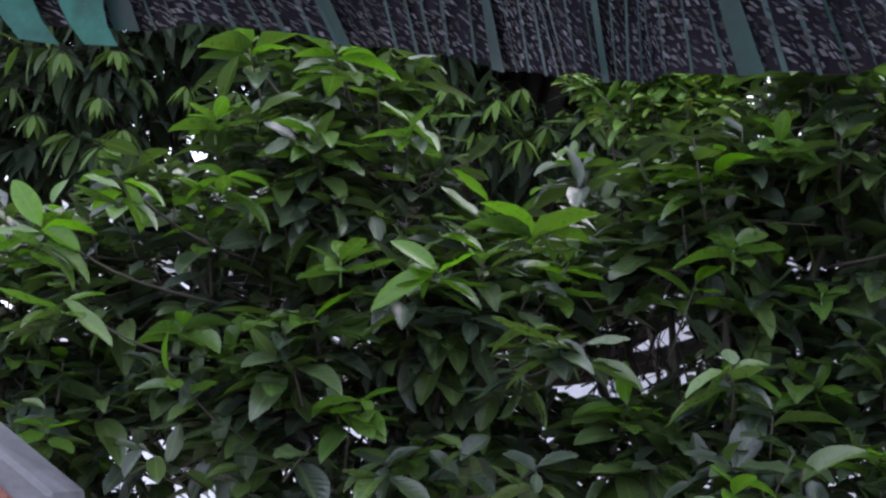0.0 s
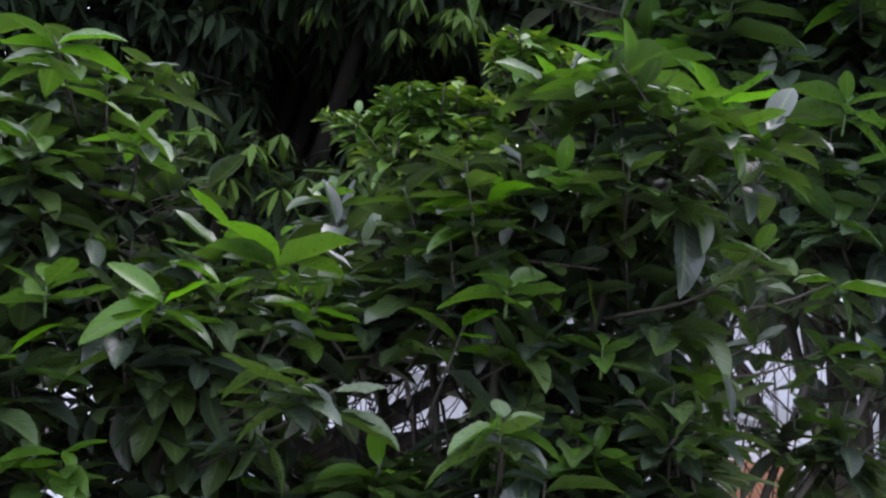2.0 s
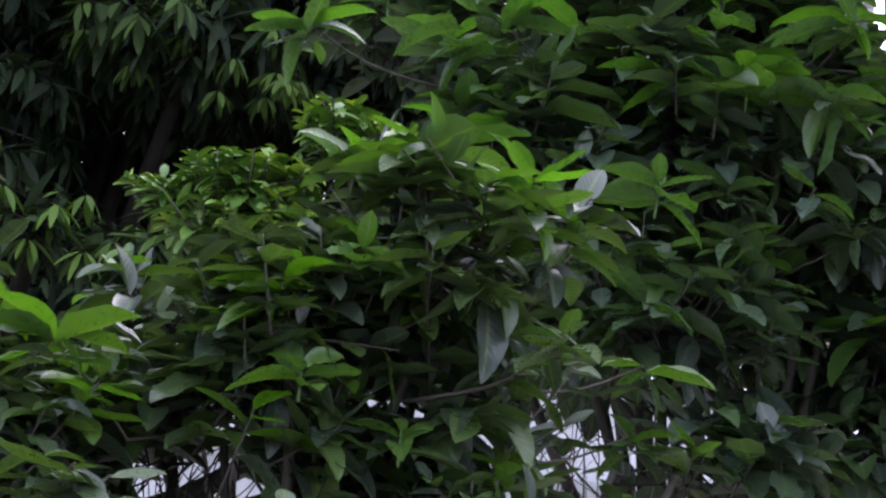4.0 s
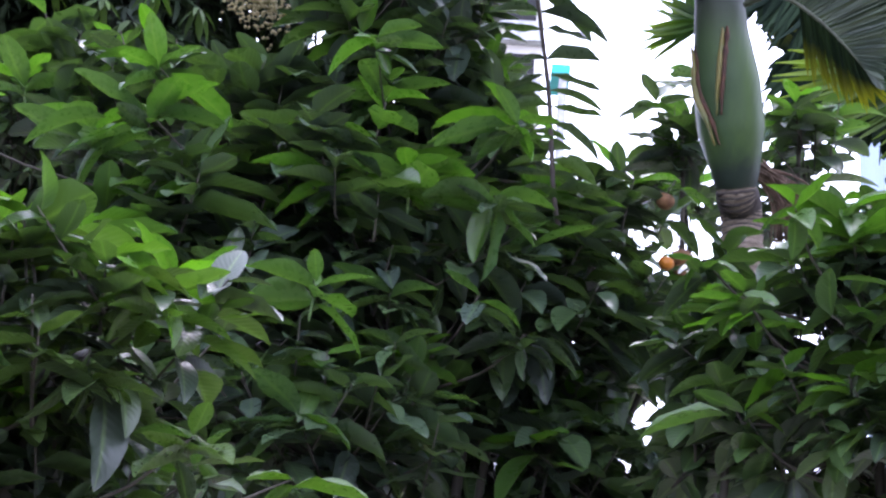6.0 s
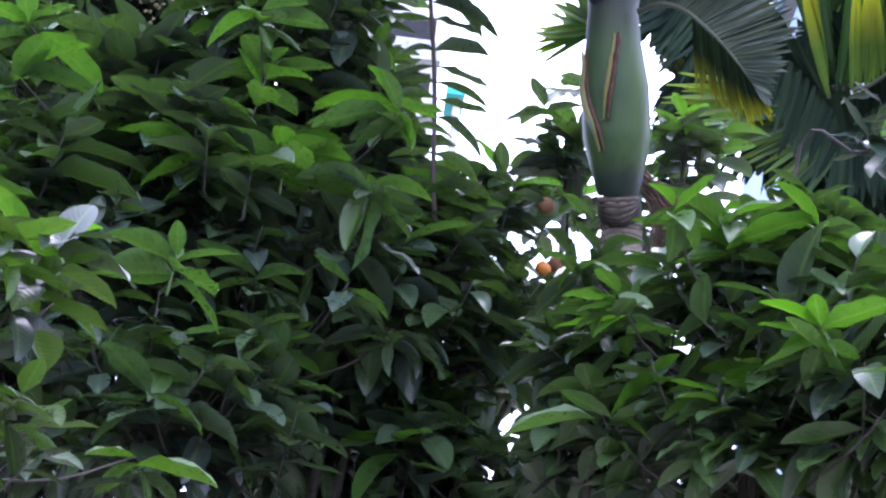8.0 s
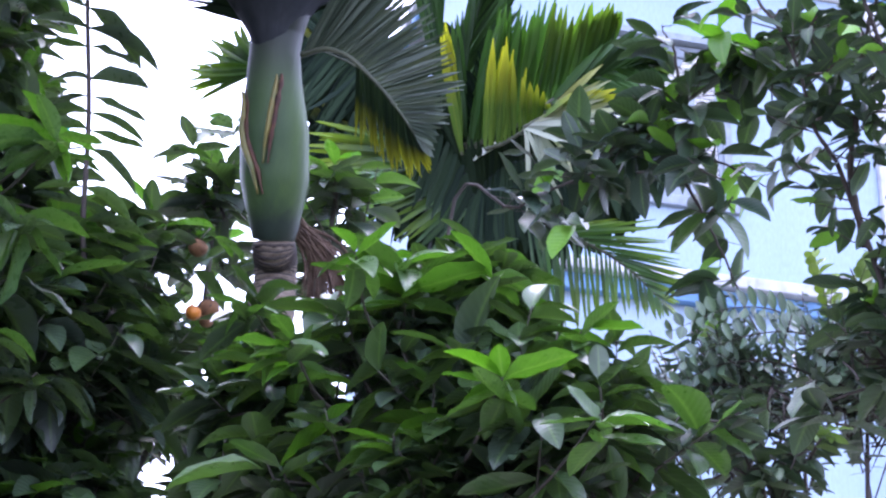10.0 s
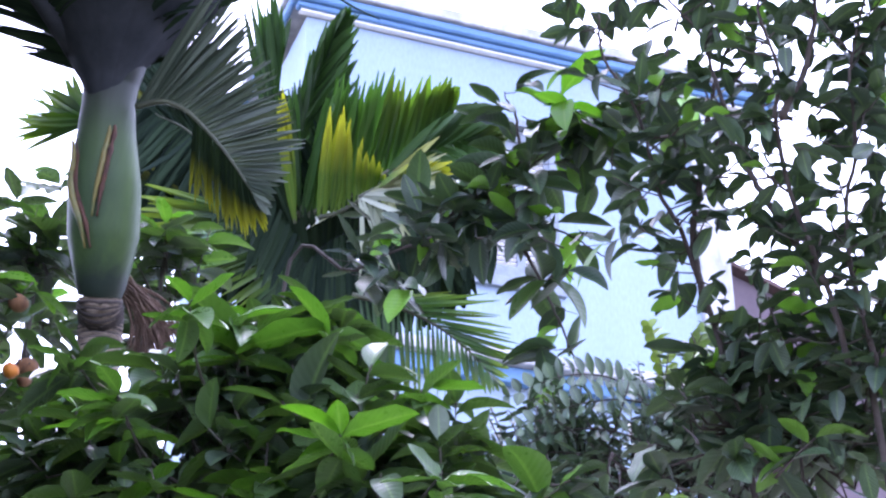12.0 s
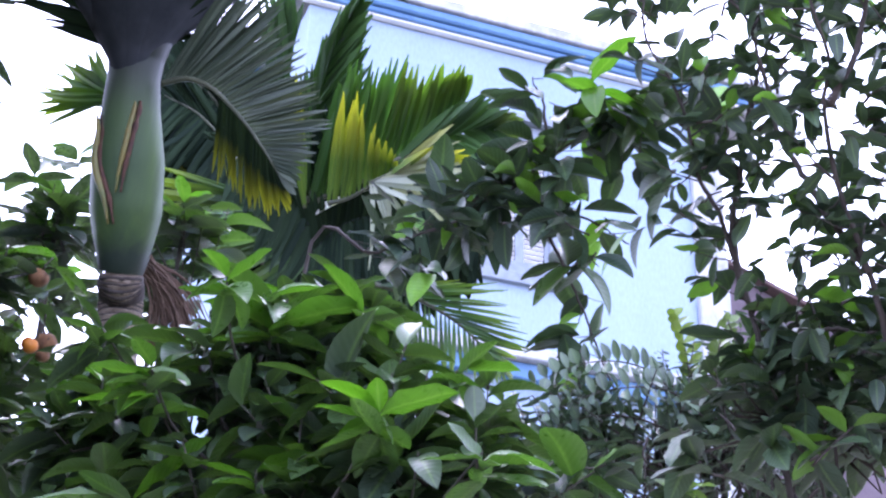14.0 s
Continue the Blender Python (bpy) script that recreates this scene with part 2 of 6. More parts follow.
def shoot_leaves(rng, pos, axis, length, count, size, droop=0.25, spread=(78, 32), jitter=0.25, flat=1.0, ranks=0):
    """Blades spiralling up a stem: (place, matrix, size, share of the way up)."""
    axis = axis / np.linalg.norm(axis)
    a = np.cross(axis, [0.3, 0.9, 0.2])
    a /= np.linalg.norm(a)
    b = np.cross(axis, a)
    turn, out = rng.uniform(0, 6.28), []
    for i in range(count):
        s = (i + 0.5) / count
        w = turn + (i * 2.4 if not ranks else math.pi * (i % 2) + rng.normal(0, 0.12))
        rad = math.cos(w) * a + math.sin(w) * b
        th = radians(spread[0] + (spread[1] - spread[0]) * s + rng.uniform(-12, 12))
        d = axis * math.cos(th) + rad * math.sin(th)
        if rng.random() < 0.8:
            d[2] = d[2] * flat + (1 - flat) * rng.uniform(-0.08, 0.3)
        d = d + np.array([0, 0, -droop * rng.uniform(0.3, 1.4)])
        up = UP + rng.normal(0, jitter, 3) + 0.15 * axis
        out.append((pos + axis * length * (0.25 + 0.75 * s), basis(d, up), size * rng.uniform(0.72, 1.12) * (0.8 + 0.35 * math.sin(math.pi * min(1, s + 0.15))), s))
    return out


# narrow sight-line gaps through the lower crowns, fitted to the camera's view: end, end, radius
GAPS = [(-0.033, 3.328, 2.008, 0.009, 6.286, 2.508, 0.048), (0.115, 3.309, 2.079, 0.328, 6.244, 2.661, 0.041), (0.180, 3.305, 2.071, 0.467, 6.236, 2.643, 0.041), (0.352, 3.257, 2.188, 0.838, 6.131, 2.894, 0.041), (0.334, 3.282, 2.085, 0.800, 6.187, 2.674, 0.034),
        (0.492, 3.260, 2.044, 1.139, 6.139, 2.586, 0.041), (0.586, 3.229, 2.083, 1.342, 6.073, 2.670, 0.034), (0.617, 3.159, 2.321, 1.409, 5.922, 3.183, 0.05)] + [(0.674, 3.300, 2.343, 1.427, 6.059, 3.249, 0.030), (0.447, 3.383, 2.235, 0.937, 6.238, 3.017, 0.034), (-0.343, 2.972, 1.825, -0.603, 5.942, 2.156, 0.050), (-0.291, 2.983, 1.752, -0.490, 5.966, 2.001, 0.055), (-0.376, 2.962, 1.880, -0.674, 5.921, 2.275, 0.040),
        (-0.199, 2.985, 1.780, -0.292, 5.971, 2.061, 0.050), (-0.141, 2.990, 1.743, -0.167, 5.980, 1.981, 0.050)] + [(-0.687, 2.089, 1.665, -1.750, 5.317, 1.765, 0.050), (-0.649, 2.100, 1.689, -1.653, 5.346, 1.827, 0.040), (-1.051, 1.930, 1.501, -2.676, 4.913, 1.349, 0.035), (-0.995, 1.961, 1.532, -2.532, 4.992, 1.428, 0.030), (-0.808, 2.045, 1.523, -2.057, 5.205, 1.403, 0.035), (-0.889, 2.010, 1.502, -2.262, 5.116, 1.350, 0.030), (-1.315, 1.760, 1.710, -3.347, 4.481, 1.879, 0.045), (-1.331, 1.725, 1.905, -3.387, 4.391, 2.377, 0.040), (-1.175, 1.859, 1.668, -2.992, 4.731, 1.774, 0.030)]

LEAF_MESH = {}


def leaf_mesh(kind, pick, young, material):
    """One shared blade mesh for each kind, form and age."""
    key = (kind, pick % len(BLADES[kind]), round(young * 3), material.name)
    if key not in LEAF_MESH:
        v, f, ac, al = BLADES[kind][key[1]]
        me = bpy.data.meshes.new("leaf")
        me.from_pydata(v.tolist(), [], f)
        for nm, values in (("across", ac), ("along", al), ("young", np.full(len(v), key[2] / 3))):
            me.attributes.new(nm, "FLOAT", "POINT").data.foreach_set("value", np.asarray(values, dtype=np.float32))
        me.polygons.foreach_set("use_smooth", np.ones(len(me.polygons), dtype=bool))
        me.materials.append(material)
        LEAF_MESH[key] = me
    return LEAF_MESH[key]


def leafy_shoot(root, base, start, axis, length, leaves, kind, leaf_mat, bark, young, thick=0.003):
    """A stem with its leaves, each leaf an object of its own."""
    v, q = tube(np.array([start - axis * length * 0.2, start, start + axis * length]) - base, [thick * 1.2, thick, thick * 0.5], 5)
    stem = link_mesh("shoot", v, q, bark, root)
    for p_, m_, s_, t_, y_, k_ in leaves:
        ob = new("leaf", leaf_mesh(kind, k_, y_, leaf_mat))
        ob.parent = stem
        ob.matrix_basis = Matrix.Translation(p_ - base) @ Matrix(m_.tolist()).to_4x4() @ Matrix.Diagonal((s_, s_, s_, 1))
    return stem


def clear_of(points, lines):
    """Which points lie outside all the lines (end, end, radius)."""
    ok = np.ones(len(points), dtype=bool)
    if len(lines) and len(points):
        h = np.array(lines, float)
        a, w = h[:, :3], h[:, 3:6] - h[:, :3]
        rel = points[:, None, :] - a[None]
        k = np.clip((rel * w[None]).sum(2) / (w * w).sum(1)[None], 0, 1)
        ok = (np.linalg.norm(rel - w[None] * k[..., None], axis=2) > h[None, :, 6]).all(axis=1)
    return ok


def near_line(p, a, b):
    k = min(1.0, max(0.0, np.dot(p - a, b - a) / np.dot(b - a, b - a)))
    return np.linalg.norm(p - a - (b - a) * k)


def tangle(root, x, y, z, rh, rv, n, seed, bark):
    """Bare criss-crossing twigs round a point."""
    rng = np.random.default_rng(seed)
    base, bits = np.array(root.location), []
    for k in range(n):
        c = np.array([x, y, z]) - base + rng.uniform(-1, 1, 3) * [rh, rh, rv]
        w = rng.uniform(-1.2, 1.2)
        d = np.array([math.sin(w), rng.normal(0, 0.3), math.cos(w)]) * rng.uniform(0.5, 1.1) * rh
        r = rng.uniform(0.0012, 0.0032)
        bits.append(tube(spline([c - d, c + rng.normal(0, 0.1, 3) * rh, c + d], 6), np.linspace(r, r * 0.5, 6), 4))
    tagged(link_mesh("brushwood", *merge(bits), bark, root, "bare criss-crossing twigs"), kind="stuff")


def tree(name, label, category, foot, blobs, leaf_mat, bark, kind="ellipse", size=0.11, spacing=0.1, count=7, trunk=0.04,
         young=0.35, droop=0.08, seed=1, inner=0.5, spread=(88, 50), hang=0.0, shoots=(), apart=24, group="", flat=0.4, ranks=0, hollows=(), sprays=(), bare=()):
    """A tree: trunk, a limb to each clump of its crown, twigs, and a crown of leafy shoots over clumps
    (x, y, z, half width, half height, share of young growth). shoots: (x, y, z, lean x, lean y, leaf length, leaves,
    young).
    hollows: gaps along sight lines, fitted to the view (end, end, radius). sprays: hanging whorls (x, y, z, leaf
    length, leaves, young). bare: as hollows, single leaves left out for the view."""
    rng = np.random.default_rng(seed)
    root = tagged(new(name), label, category, group)
    root.location = foot
    f = np.array(foot, float)
    top = np.mean([b[:3] for b in blobs], axis=0)
    fork = f + (top - f) * np.array([0.35, 0.35, 0.45])
    v, q = tube(spline([f, f + (fork - f) * 0.5 + rng.normal(0, 0.03, 3) * [1, 1, 0], fork], 8) - f, np.linspace(trunk, trunk * 0.75, 8), 10)
    link_mesh("trunk", v, q, bark, root)
    leaves, twigs, single = Leaves(kind), [], 0
    for bx, by, bz, rh, rv, *own in blobs:
        c = np.array([bx, by, bz])
        fresh = own[0] if own else young
        mid = fork + (c - fork) * 0.5 + np.array([0, 0, -0.12]) * np.linalg.norm(c - fork) + rng.normal(0, 0.05, 3)
        v, q = tube(spline([fork, mid, c], 9) - f, np.linspace(trunk * 0.6, trunk * 0.18, 9), 7)
        link_mesh("limb", v, q, bark, root)
        n = max(8, int(4 * math.pi * rh * (rh + 2 * rv) / 3 / spacing ** 2 * (1 + inner)))
        for i in range(n):
            d = rng.normal(0, 1, 3)
            d /= np.linalg.norm(d)
            depth = 1.0 if rng.random() > inner / (1 + inner) else rng.uniform(0.4, 0.88)
            lump = 1 + 0.3 * noise.noise(Vector((d * 2.1).tolist()) + Vector((bx * 3, by * 3, bz * 3)))
            pos = c + d * np.array([rh, rh, rv]) * depth * lump * rng.uniform(0.88, 1.1)
            if any(near_line(pos, np.array(h_[:3]), np.array(h_[3:6])) < h_[6] + size * 0.3 for h_ in hollows):
                continue
            axis = d * 0.7 + np.array([0, 0, 0.85 - hang]) + rng.normal(0, 0.3, 3)
            axis /= np.linalg.norm(axis)
            ln = size * rng.uniform(0.7, 1.7) * (4.5 if ranks else 1)
            start = pos - axis * ln * 0.7
            tip = rng.uniform(0.5, 1.1) if (rng.random() < fresh and d[2] > -0.2 and depth == 1.0) else 0.0
            grown = size * rng.uniform(0.72, 1.15)
            made = [(p_, m_, s_, t_, min(1.0, tip * t_ ** 1.3 * rng.uniform(0.6, 1.1)), int(rng.integers(0, 8)))
                    for p_, m_, s_, t_ in shoot_leaves(rng, start, axis, ln, int(count * rng.uniform(0.6, 1.4)) + 1, grown, droop + (0.0 if ranks or hang else 0.55 * max(0.0, -d[2])), spread, 0.22, flat, ranks)]
            ok = clear_of(np.array([w_[0] + w_[1][:, 0] * w_[2] * 0.5 for w_ in made]), (*bare, *GAPS))
            made = [w_ for w_, keep in zip(made, ok) if keep]
            if depth == 1.0 and single < apart and d[1] < 0.1 and d[2] > -0.3 and i % 5 == 0:
                leafy_shoot(root, f, start, axis, ln, made, kind, leaf_mat, bark, tip)
                single += 1
                continue
            for p_, m_, s_, t_, y_, k_ in made:
                leaves.add(p_ - f, m_, s_, y_, k_)
            if depth == 1.0 or i % 3 == 0:
                back = c + (start - c) * 0.55
                twigs.append(tube(np.array([back, start, start + axis * ln]) - f, [0.004, 0.003, 0.0016], 4))
    for x, y, z, lx, ly, sz, cnt, yg in shoots:
        axis = np.array([lx, ly, 1.0])
        axis /= np.linalg.norm(axis)
        ln = sz * 0.5
        start = np.array([x, y, z]) - axis * ln
        made = [(p_, m_, s_, t_, min(1.0, yg * (0.45 + 0.6 * t_)), int(rng.integers(0, 8)))
                for p_, m_, s_, t_ in shoot_leaves(rng, start, axis, ln, int(cnt), sz, 0.1, (90, 38), 0.28, 0.62)]
        leafy_shoot(root, f, start, axis, ln, made, kind, leaf_mat, M_STEM, yg)
    for x, y, z, sz, cnt, yg in sprays:
        c, made = np.array([x, y, z]), []
        for i in range(int(cnt)):
            w = 2 * math.pi * i / cnt + rng.uniform(-0.25, 0.25)
            d = np.array([math.cos(w), math.sin(w) * 0.8, -rng.uniform(0.5, 1.3)])
            made.append((c + d * 0.012, basis(d, UP + np.array([math.cos(w), math.sin(w), 0]) * 0.9 + rng.normal(0, 0.15, 3)), sz * rng.uniform(0.75, 1.15), 0.5, min(1.0, yg * rng.uniform(0.7, 1.1)), int(rng.integers(0, 8))))
        axis = np.array([rng.normal(0, 0.3), -0.7, 0.1])
        leafy_shoot(root, f, c - axis * 0.12, axis / np.linalg.norm(axis), 0.13, made, kind, leaf_mat, bark, yg)
    v, q = merge(twigs)
    tagged(link_mesh("brushwood", v, q, bark, root), kind="stuff")
    leaves.mesh("crown", leaf_mat, root)
    return root


def clumps(root, at, kind, size, leaf_mat, bark, seed, droop=0.35, young=0.1):
    """Sprays of leaves on short twigs round given points (x, y, z, radius, leaves)."""
    rng = np.random.default_rng(seed)
    f = np.array(root.location)
    for x, y, z, r, n in at:
        c, leaves, twigs = np.array([x, y, z]) - f, Leaves(kind), []
        for k in range(max(1, round(n / 7))):
            d = rng.normal(0, 1, 3) * [1, 1, 0.6]
            d /= np.linalg.norm(d)
            a, e = c - d * r * 0.5 - np.array([0, 0, r * 0.4]), c + d * r * rng.uniform(0.5, 1.0)
            line = spline([a, (a + e) / 2 + rng.normal(0, 0.01, 3), e], 6)
            twigs.append(tube(line, np.linspace(0.003, 0.0014, 6), 5))
            fresh = 1.0 if rng.random() < young else 0.0
            for j in range(3 + int(rng.integers(0, 3))):
                w = rng.normal(0, 1, 3) * [1, 1, 0.3]
                w = w / np.linalg.norm(w) + d * 0.4 + np.array([0, 0, -droop * rng.uniform(0, 1.4)])
                leaves.add(line[min(5, 1 + j)], basis(w, UP + rng.normal(0, 0.3, 3)), size * rng.uniform(0.65, 1.15), fresh * rng.uniform(0.6, 1.0), int(rng.integers(0, 8)))
        tagged(link_mesh("brushwood", *merge(twigs), bark, root), kind="stuff")
        leaves.mesh("spray", leaf_mat, root)


# ---- ground ----
bm = bmesh.new()
bmesh.ops.create_grid(bm, x_segments=60, y_segments=60, size=600)
ground = tagged(part("ground", bm, M_SOIL, None, "unseen garden soil, made pale to bounce light up"), category="ground", kind="structure")

# ---- citrus trees ----
first = tree("citrus_tree", "young citrus tree with glossy green leaves in the garden bed", "tree", (-1.7, 3.1, 0), [
    (-1.688, 2.832, 2.051, 0.25, 0.27), (-2.024, 2.838, 1.784, 0.31, 0.25), (-1.330, 2.818, 1.763, 0.23, 0.18),
    (-1.680, 2.817, 1.500, 0.37, 0.22), (-2.518, 2.858, 1.677, 0.33, 0.25), (-2.313, 2.775, 1.394, 0.33, 0.21),
    (-1.342, 3.079, 1.491, 0.18, 0.12), (-1.505, 3.296, 1.744, 0.11, 0.09), (-1.105, 2.940, 1.412, 0.14, 0.07), (-1.362, 2.817, 1.385, 0.14, 0.07), (-0.996, 2.932, 1.483, 0.14, 0.09)],
    M_CITRUS, M_BARK, size=0.118, spacing=0.122, seed=3, hollows=[(-0.827, 2.398, 1.634, -1.648, 4.674, 1.725, 0.06), (-0.711, 2.103, 1.676, -1.486, 4.398, 1.760, 0.04), (-0.762, 2.424, 1.654, -1.512, 4.728, 1.765, 0.055), (-0.736, 2.654, 1.672, -1.342, 4.801, 1.782, 0.012), (-0.254, 2.851, 1.846, -0.400, 5.508, 2.180, 0.055), (-0.331, 2.833, 1.809, -0.562, 5.471, 2.103, 0.035), (-0.179, 2.884, 1.791, -0.245, 5.576, 2.066, 0.045),
        (-1.470, 1.932, 1.919, -2.572, 3.381, 2.158, 0.03), (-1.501, 1.913, 1.962, -2.626, 3.347, 2.233, 0.025)], shoots=[(-1.817, 2.547, 2.094, -0.2, 0.0, 0.105, 9, 0.6), (-1.464, 2.529, 1.808, 0.0, -0.2, 0.1, 8, 0.5), (-1.591, 2.510, 1.584, 0.0, -0.1, 0.11, 8, 0.5), (-1.815, 2.511, 1.646, 0.0, 0.0, 0.11, 8, 0.5)])
second = tree("citrus_tree", "leafy citrus tree with bright shoot tips and dark inner leaves", "tree", (-0.8, 3.1, 0), [
    (-0.812, 2.946, 2.008, 0.18, 0.16), (-0.566, 3.049, 2.184, 0.20, 0.15), (-0.952, 3.075, 1.807, 0.28, 0.18),
    (-0.634, 3.201, 1.938, 0.24, 0.16), (-1.267, 3.219, 1.858, 0.13, 0.13), (-0.766, 3.246, 1.659, 0.34, 0.14), (-0.663, 2.930, 1.452, 0.25, 0.12), (-1.230, 3.382, 2.071, 0.13, 0.07), (-0.277, 3.787, 1.915, 0.09, 0.06), (-0.428, 3.663, 1.751, 0.07, 0.11), (-0.215, 3.729, 1.752, 0.14, 0.09), (-0.153, 3.832, 1.880, 0.06, 0.08), (-0.444, 2.976, 1.653, 0.09, 0.13)],
    M_CITRUS, M_BARK, size=0.115, spacing=0.122, seed=4, hollows=[(-0.827, 2.398, 1.634, -1.648, 4.674, 1.725, 0.06), (-0.711, 2.103, 1.676, -1.486, 4.398, 1.760, 0.04), (-0.762, 2.424, 1.654, -1.512, 4.728, 1.765, 0.055), (-0.736, 2.654, 1.672, -1.342, 4.801, 1.782, 0.012), (-0.254, 2.851, 1.846, -0.400, 5.508, 2.180, 0.055), (-0.331, 2.833, 1.809, -0.562, 5.471, 2.103, 0.035), (-0.179, 2.884, 1.791, -0.245, 5.576, 2.066, 0.045)], shoots=[(-0.755, 2.987, 2.308, 0.0, 0.0, 0.11, 8, 0.6), (-0.739, 2.776, 1.899, 0.0, -0.1, 0.1, 8, 0.4), (-0.595, 2.922, 1.824, 0.0, -0.2, 0.1, 7, 0.3)])
tangle(second, -1.130, 3.363, 1.677, 0.13, 0.09, 55, 61, M_DARKTWIG)
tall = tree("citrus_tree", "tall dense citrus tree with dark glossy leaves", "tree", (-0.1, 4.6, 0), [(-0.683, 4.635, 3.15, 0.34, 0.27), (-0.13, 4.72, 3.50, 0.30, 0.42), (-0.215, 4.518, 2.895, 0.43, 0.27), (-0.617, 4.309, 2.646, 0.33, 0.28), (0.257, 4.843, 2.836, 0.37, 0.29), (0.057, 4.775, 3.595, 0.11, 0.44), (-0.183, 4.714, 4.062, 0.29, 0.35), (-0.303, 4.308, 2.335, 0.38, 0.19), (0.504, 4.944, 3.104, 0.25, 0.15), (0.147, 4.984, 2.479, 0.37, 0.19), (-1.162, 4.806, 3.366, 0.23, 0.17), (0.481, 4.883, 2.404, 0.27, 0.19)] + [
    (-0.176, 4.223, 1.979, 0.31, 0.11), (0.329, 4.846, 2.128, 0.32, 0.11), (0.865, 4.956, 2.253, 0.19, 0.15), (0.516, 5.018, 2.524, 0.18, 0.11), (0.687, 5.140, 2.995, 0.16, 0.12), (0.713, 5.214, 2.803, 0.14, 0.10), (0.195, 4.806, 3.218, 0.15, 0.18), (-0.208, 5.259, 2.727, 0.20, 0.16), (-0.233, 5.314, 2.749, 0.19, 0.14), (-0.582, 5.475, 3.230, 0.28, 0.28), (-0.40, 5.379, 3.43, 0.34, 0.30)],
    M_CITRUS_LIFTED, M_BARK, size=0.165, spacing=0.16, young=0.25, seed=5, trunk=0.045, flat=0.55, bare=[(0.486, 3.599, 2.566, 0.700, 4.843, 3.032, 0.07), (0.516, 3.828, 2.798, 0.680, 4.795, 3.209, 0.045), (0.493, 3.775, 2.612, 0.763, 4.997, 3.101, 0.06), (0.484, 3.828, 2.639, 0.786, 5.051, 3.150, 0.05), (-0.132, 3.634, 2.231, -0.136, 4.515, 2.428, 0.05)], hollows=[(-0.254, 2.851, 1.846, -0.400, 5.508, 2.180, 0.06), (-0.199, 3.492, 1.922, -0.253, 5.554, 2.179, 0.06), (-0.362, 3.448, 1.880, -0.525, 5.482, 2.108, 0.05), (0.452, 3.758, 2.289, 0.777, 5.704, 2.769, 0.05), (0.579, 4.107, 2.764, 0.705, 4.779, 3.009, 0.045), (0.548, 4.058, 2.895, 0.673, 4.748, 3.179, 0.03)], shoots=[(-0.855, 4.185, 3.019, 0.0, -0.1, 0.17, 10, 0.55), (-1.114, 4.424, 3.253, -0.1, 0.0, 0.16, 8, 0.6), (-0.161, 4.408, 3.302, 0.0, 0.0, 0.17, 10, 0.45), (-0.066, 4.109, 2.931, 0.0, -0.1, 0.16, 9, 0.5), (-0.245, 3.813, 2.550, 0.1, -0.1, 0.15, 8, 0.4)])
tangle(tall, -0.359, 4.398, 1.917, 0.26, 0.2, 70, 62, M_DARKTWIG)
low = tree("citrus_tree", "low citrus tree with broad bright green leaves beside the palm", "tree", (1.0, 3.9, 0), [
    (0.843, 4.397, 2.529, 0.22, 0.11), (1.018, 3.935, 2.693, 0.22, 0.11), (1.157, 3.480, 2.344, 0.22, 0.11),
    (1.006, 3.870, 2.328, 0.35, 0.13), (0.856, 4.155, 2.615, 0.23, 0.10), (1.123, 3.652, 2.513, 0.26, 0.08),
    (0.738, 4.292, 2.404, 0.23, 0.11), (1.062, 3.926, 2.777, 0.18, 0.09), (0.751, 4.265, 2.636, 0.11, 0.07), (0.735, 4.578, 2.893, 0.11, 0.07)],
    M_CITRUS_DARKENED, M_BARK, "broad", size=0.13, spacing=0.135, young=0.2, seed=6, flat=0.65, bare=[(0.486, 3.599, 2.566, 0.700, 4.843, 3.032, 0.07), (0.516, 3.828, 2.798, 0.680, 4.795, 3.209, 0.045), (0.493, 3.775, 2.612, 0.763, 4.997, 3.101, 0.06), (0.484, 3.828, 2.639, 0.786, 5.051, 3.150, 0.05)], hollows=[(0.491, 3.640, 2.593, 0.705, 4.779, 3.009, 0.05), (0.452, 3.758, 2.289, 0.777, 5.704, 2.769, 0.05)], shoots=[])
# ---- leading shoots of the citrus trees ----
def cluster(root, centre, tips, kind, leaf_mat, young, seed):
    """A shoot whose leaves reach from its end to the given tips."""
    rng = np.random.default_rng(seed)
    f, c = np.array(root.location), np.array(centre)
    inward = np.array([f[0], f[1], c[2] - 0.2]) - c
    inward = inward * min(0.6, 0.5 / np.linalg.norm(inward))
    v, q = tube(spline([c + inward, c + inward * 0.4 + [0.0, 0.02, -0.03], c], 8) - f, np.linspace(0.0042, 0.002, 8), 6)
    stem = link_mesh("shoot", v, q, M_BARK, root)
    made = [(np.array(t_), 1.0) for t_ in tips]
    for k in range(5):
        w = rng.uniform(0, 6.28)
        made.append((c + np.array([math.cos(w), math.sin(w), rng.uniform(-0.75, -0.15)]) * rng.uniform(0.08, 0.12), 0.35))
    for tip, share in made:
        o = c + [0, 0, rng.uniform(-0.02, 0.005) - (0.03 if share < 1 else 0.0)]
        d = tip - o
        ln = np.linalg.norm(d)
        if ln > 0.2:
            o, ln = tip - d * 0.19 / ln, 0.19
        up = UP + np.array([rng.normal(0, 0.5) if d[2] < -0.5 * ln else 0.0, -0.12, 0.0]) + rng.normal(0, 0.25, 3)
        ob = new("leaf", leaf_mesh(kind, int(rng.integers(0, 6)), min(1.0, young * share * rng.uniform(0.6, 1.05)), leaf_mat))
        ob.parent = stem
        ob.matrix_basis = Matrix.Translation(o - f) @ Matrix(basis(d, up).tolist()).to_4x4() @ Matrix.Diagonal((ln, max(ln, 0.09) * (0.72 if d[2] < -0.5 * ln else 0.94), ln, 1))


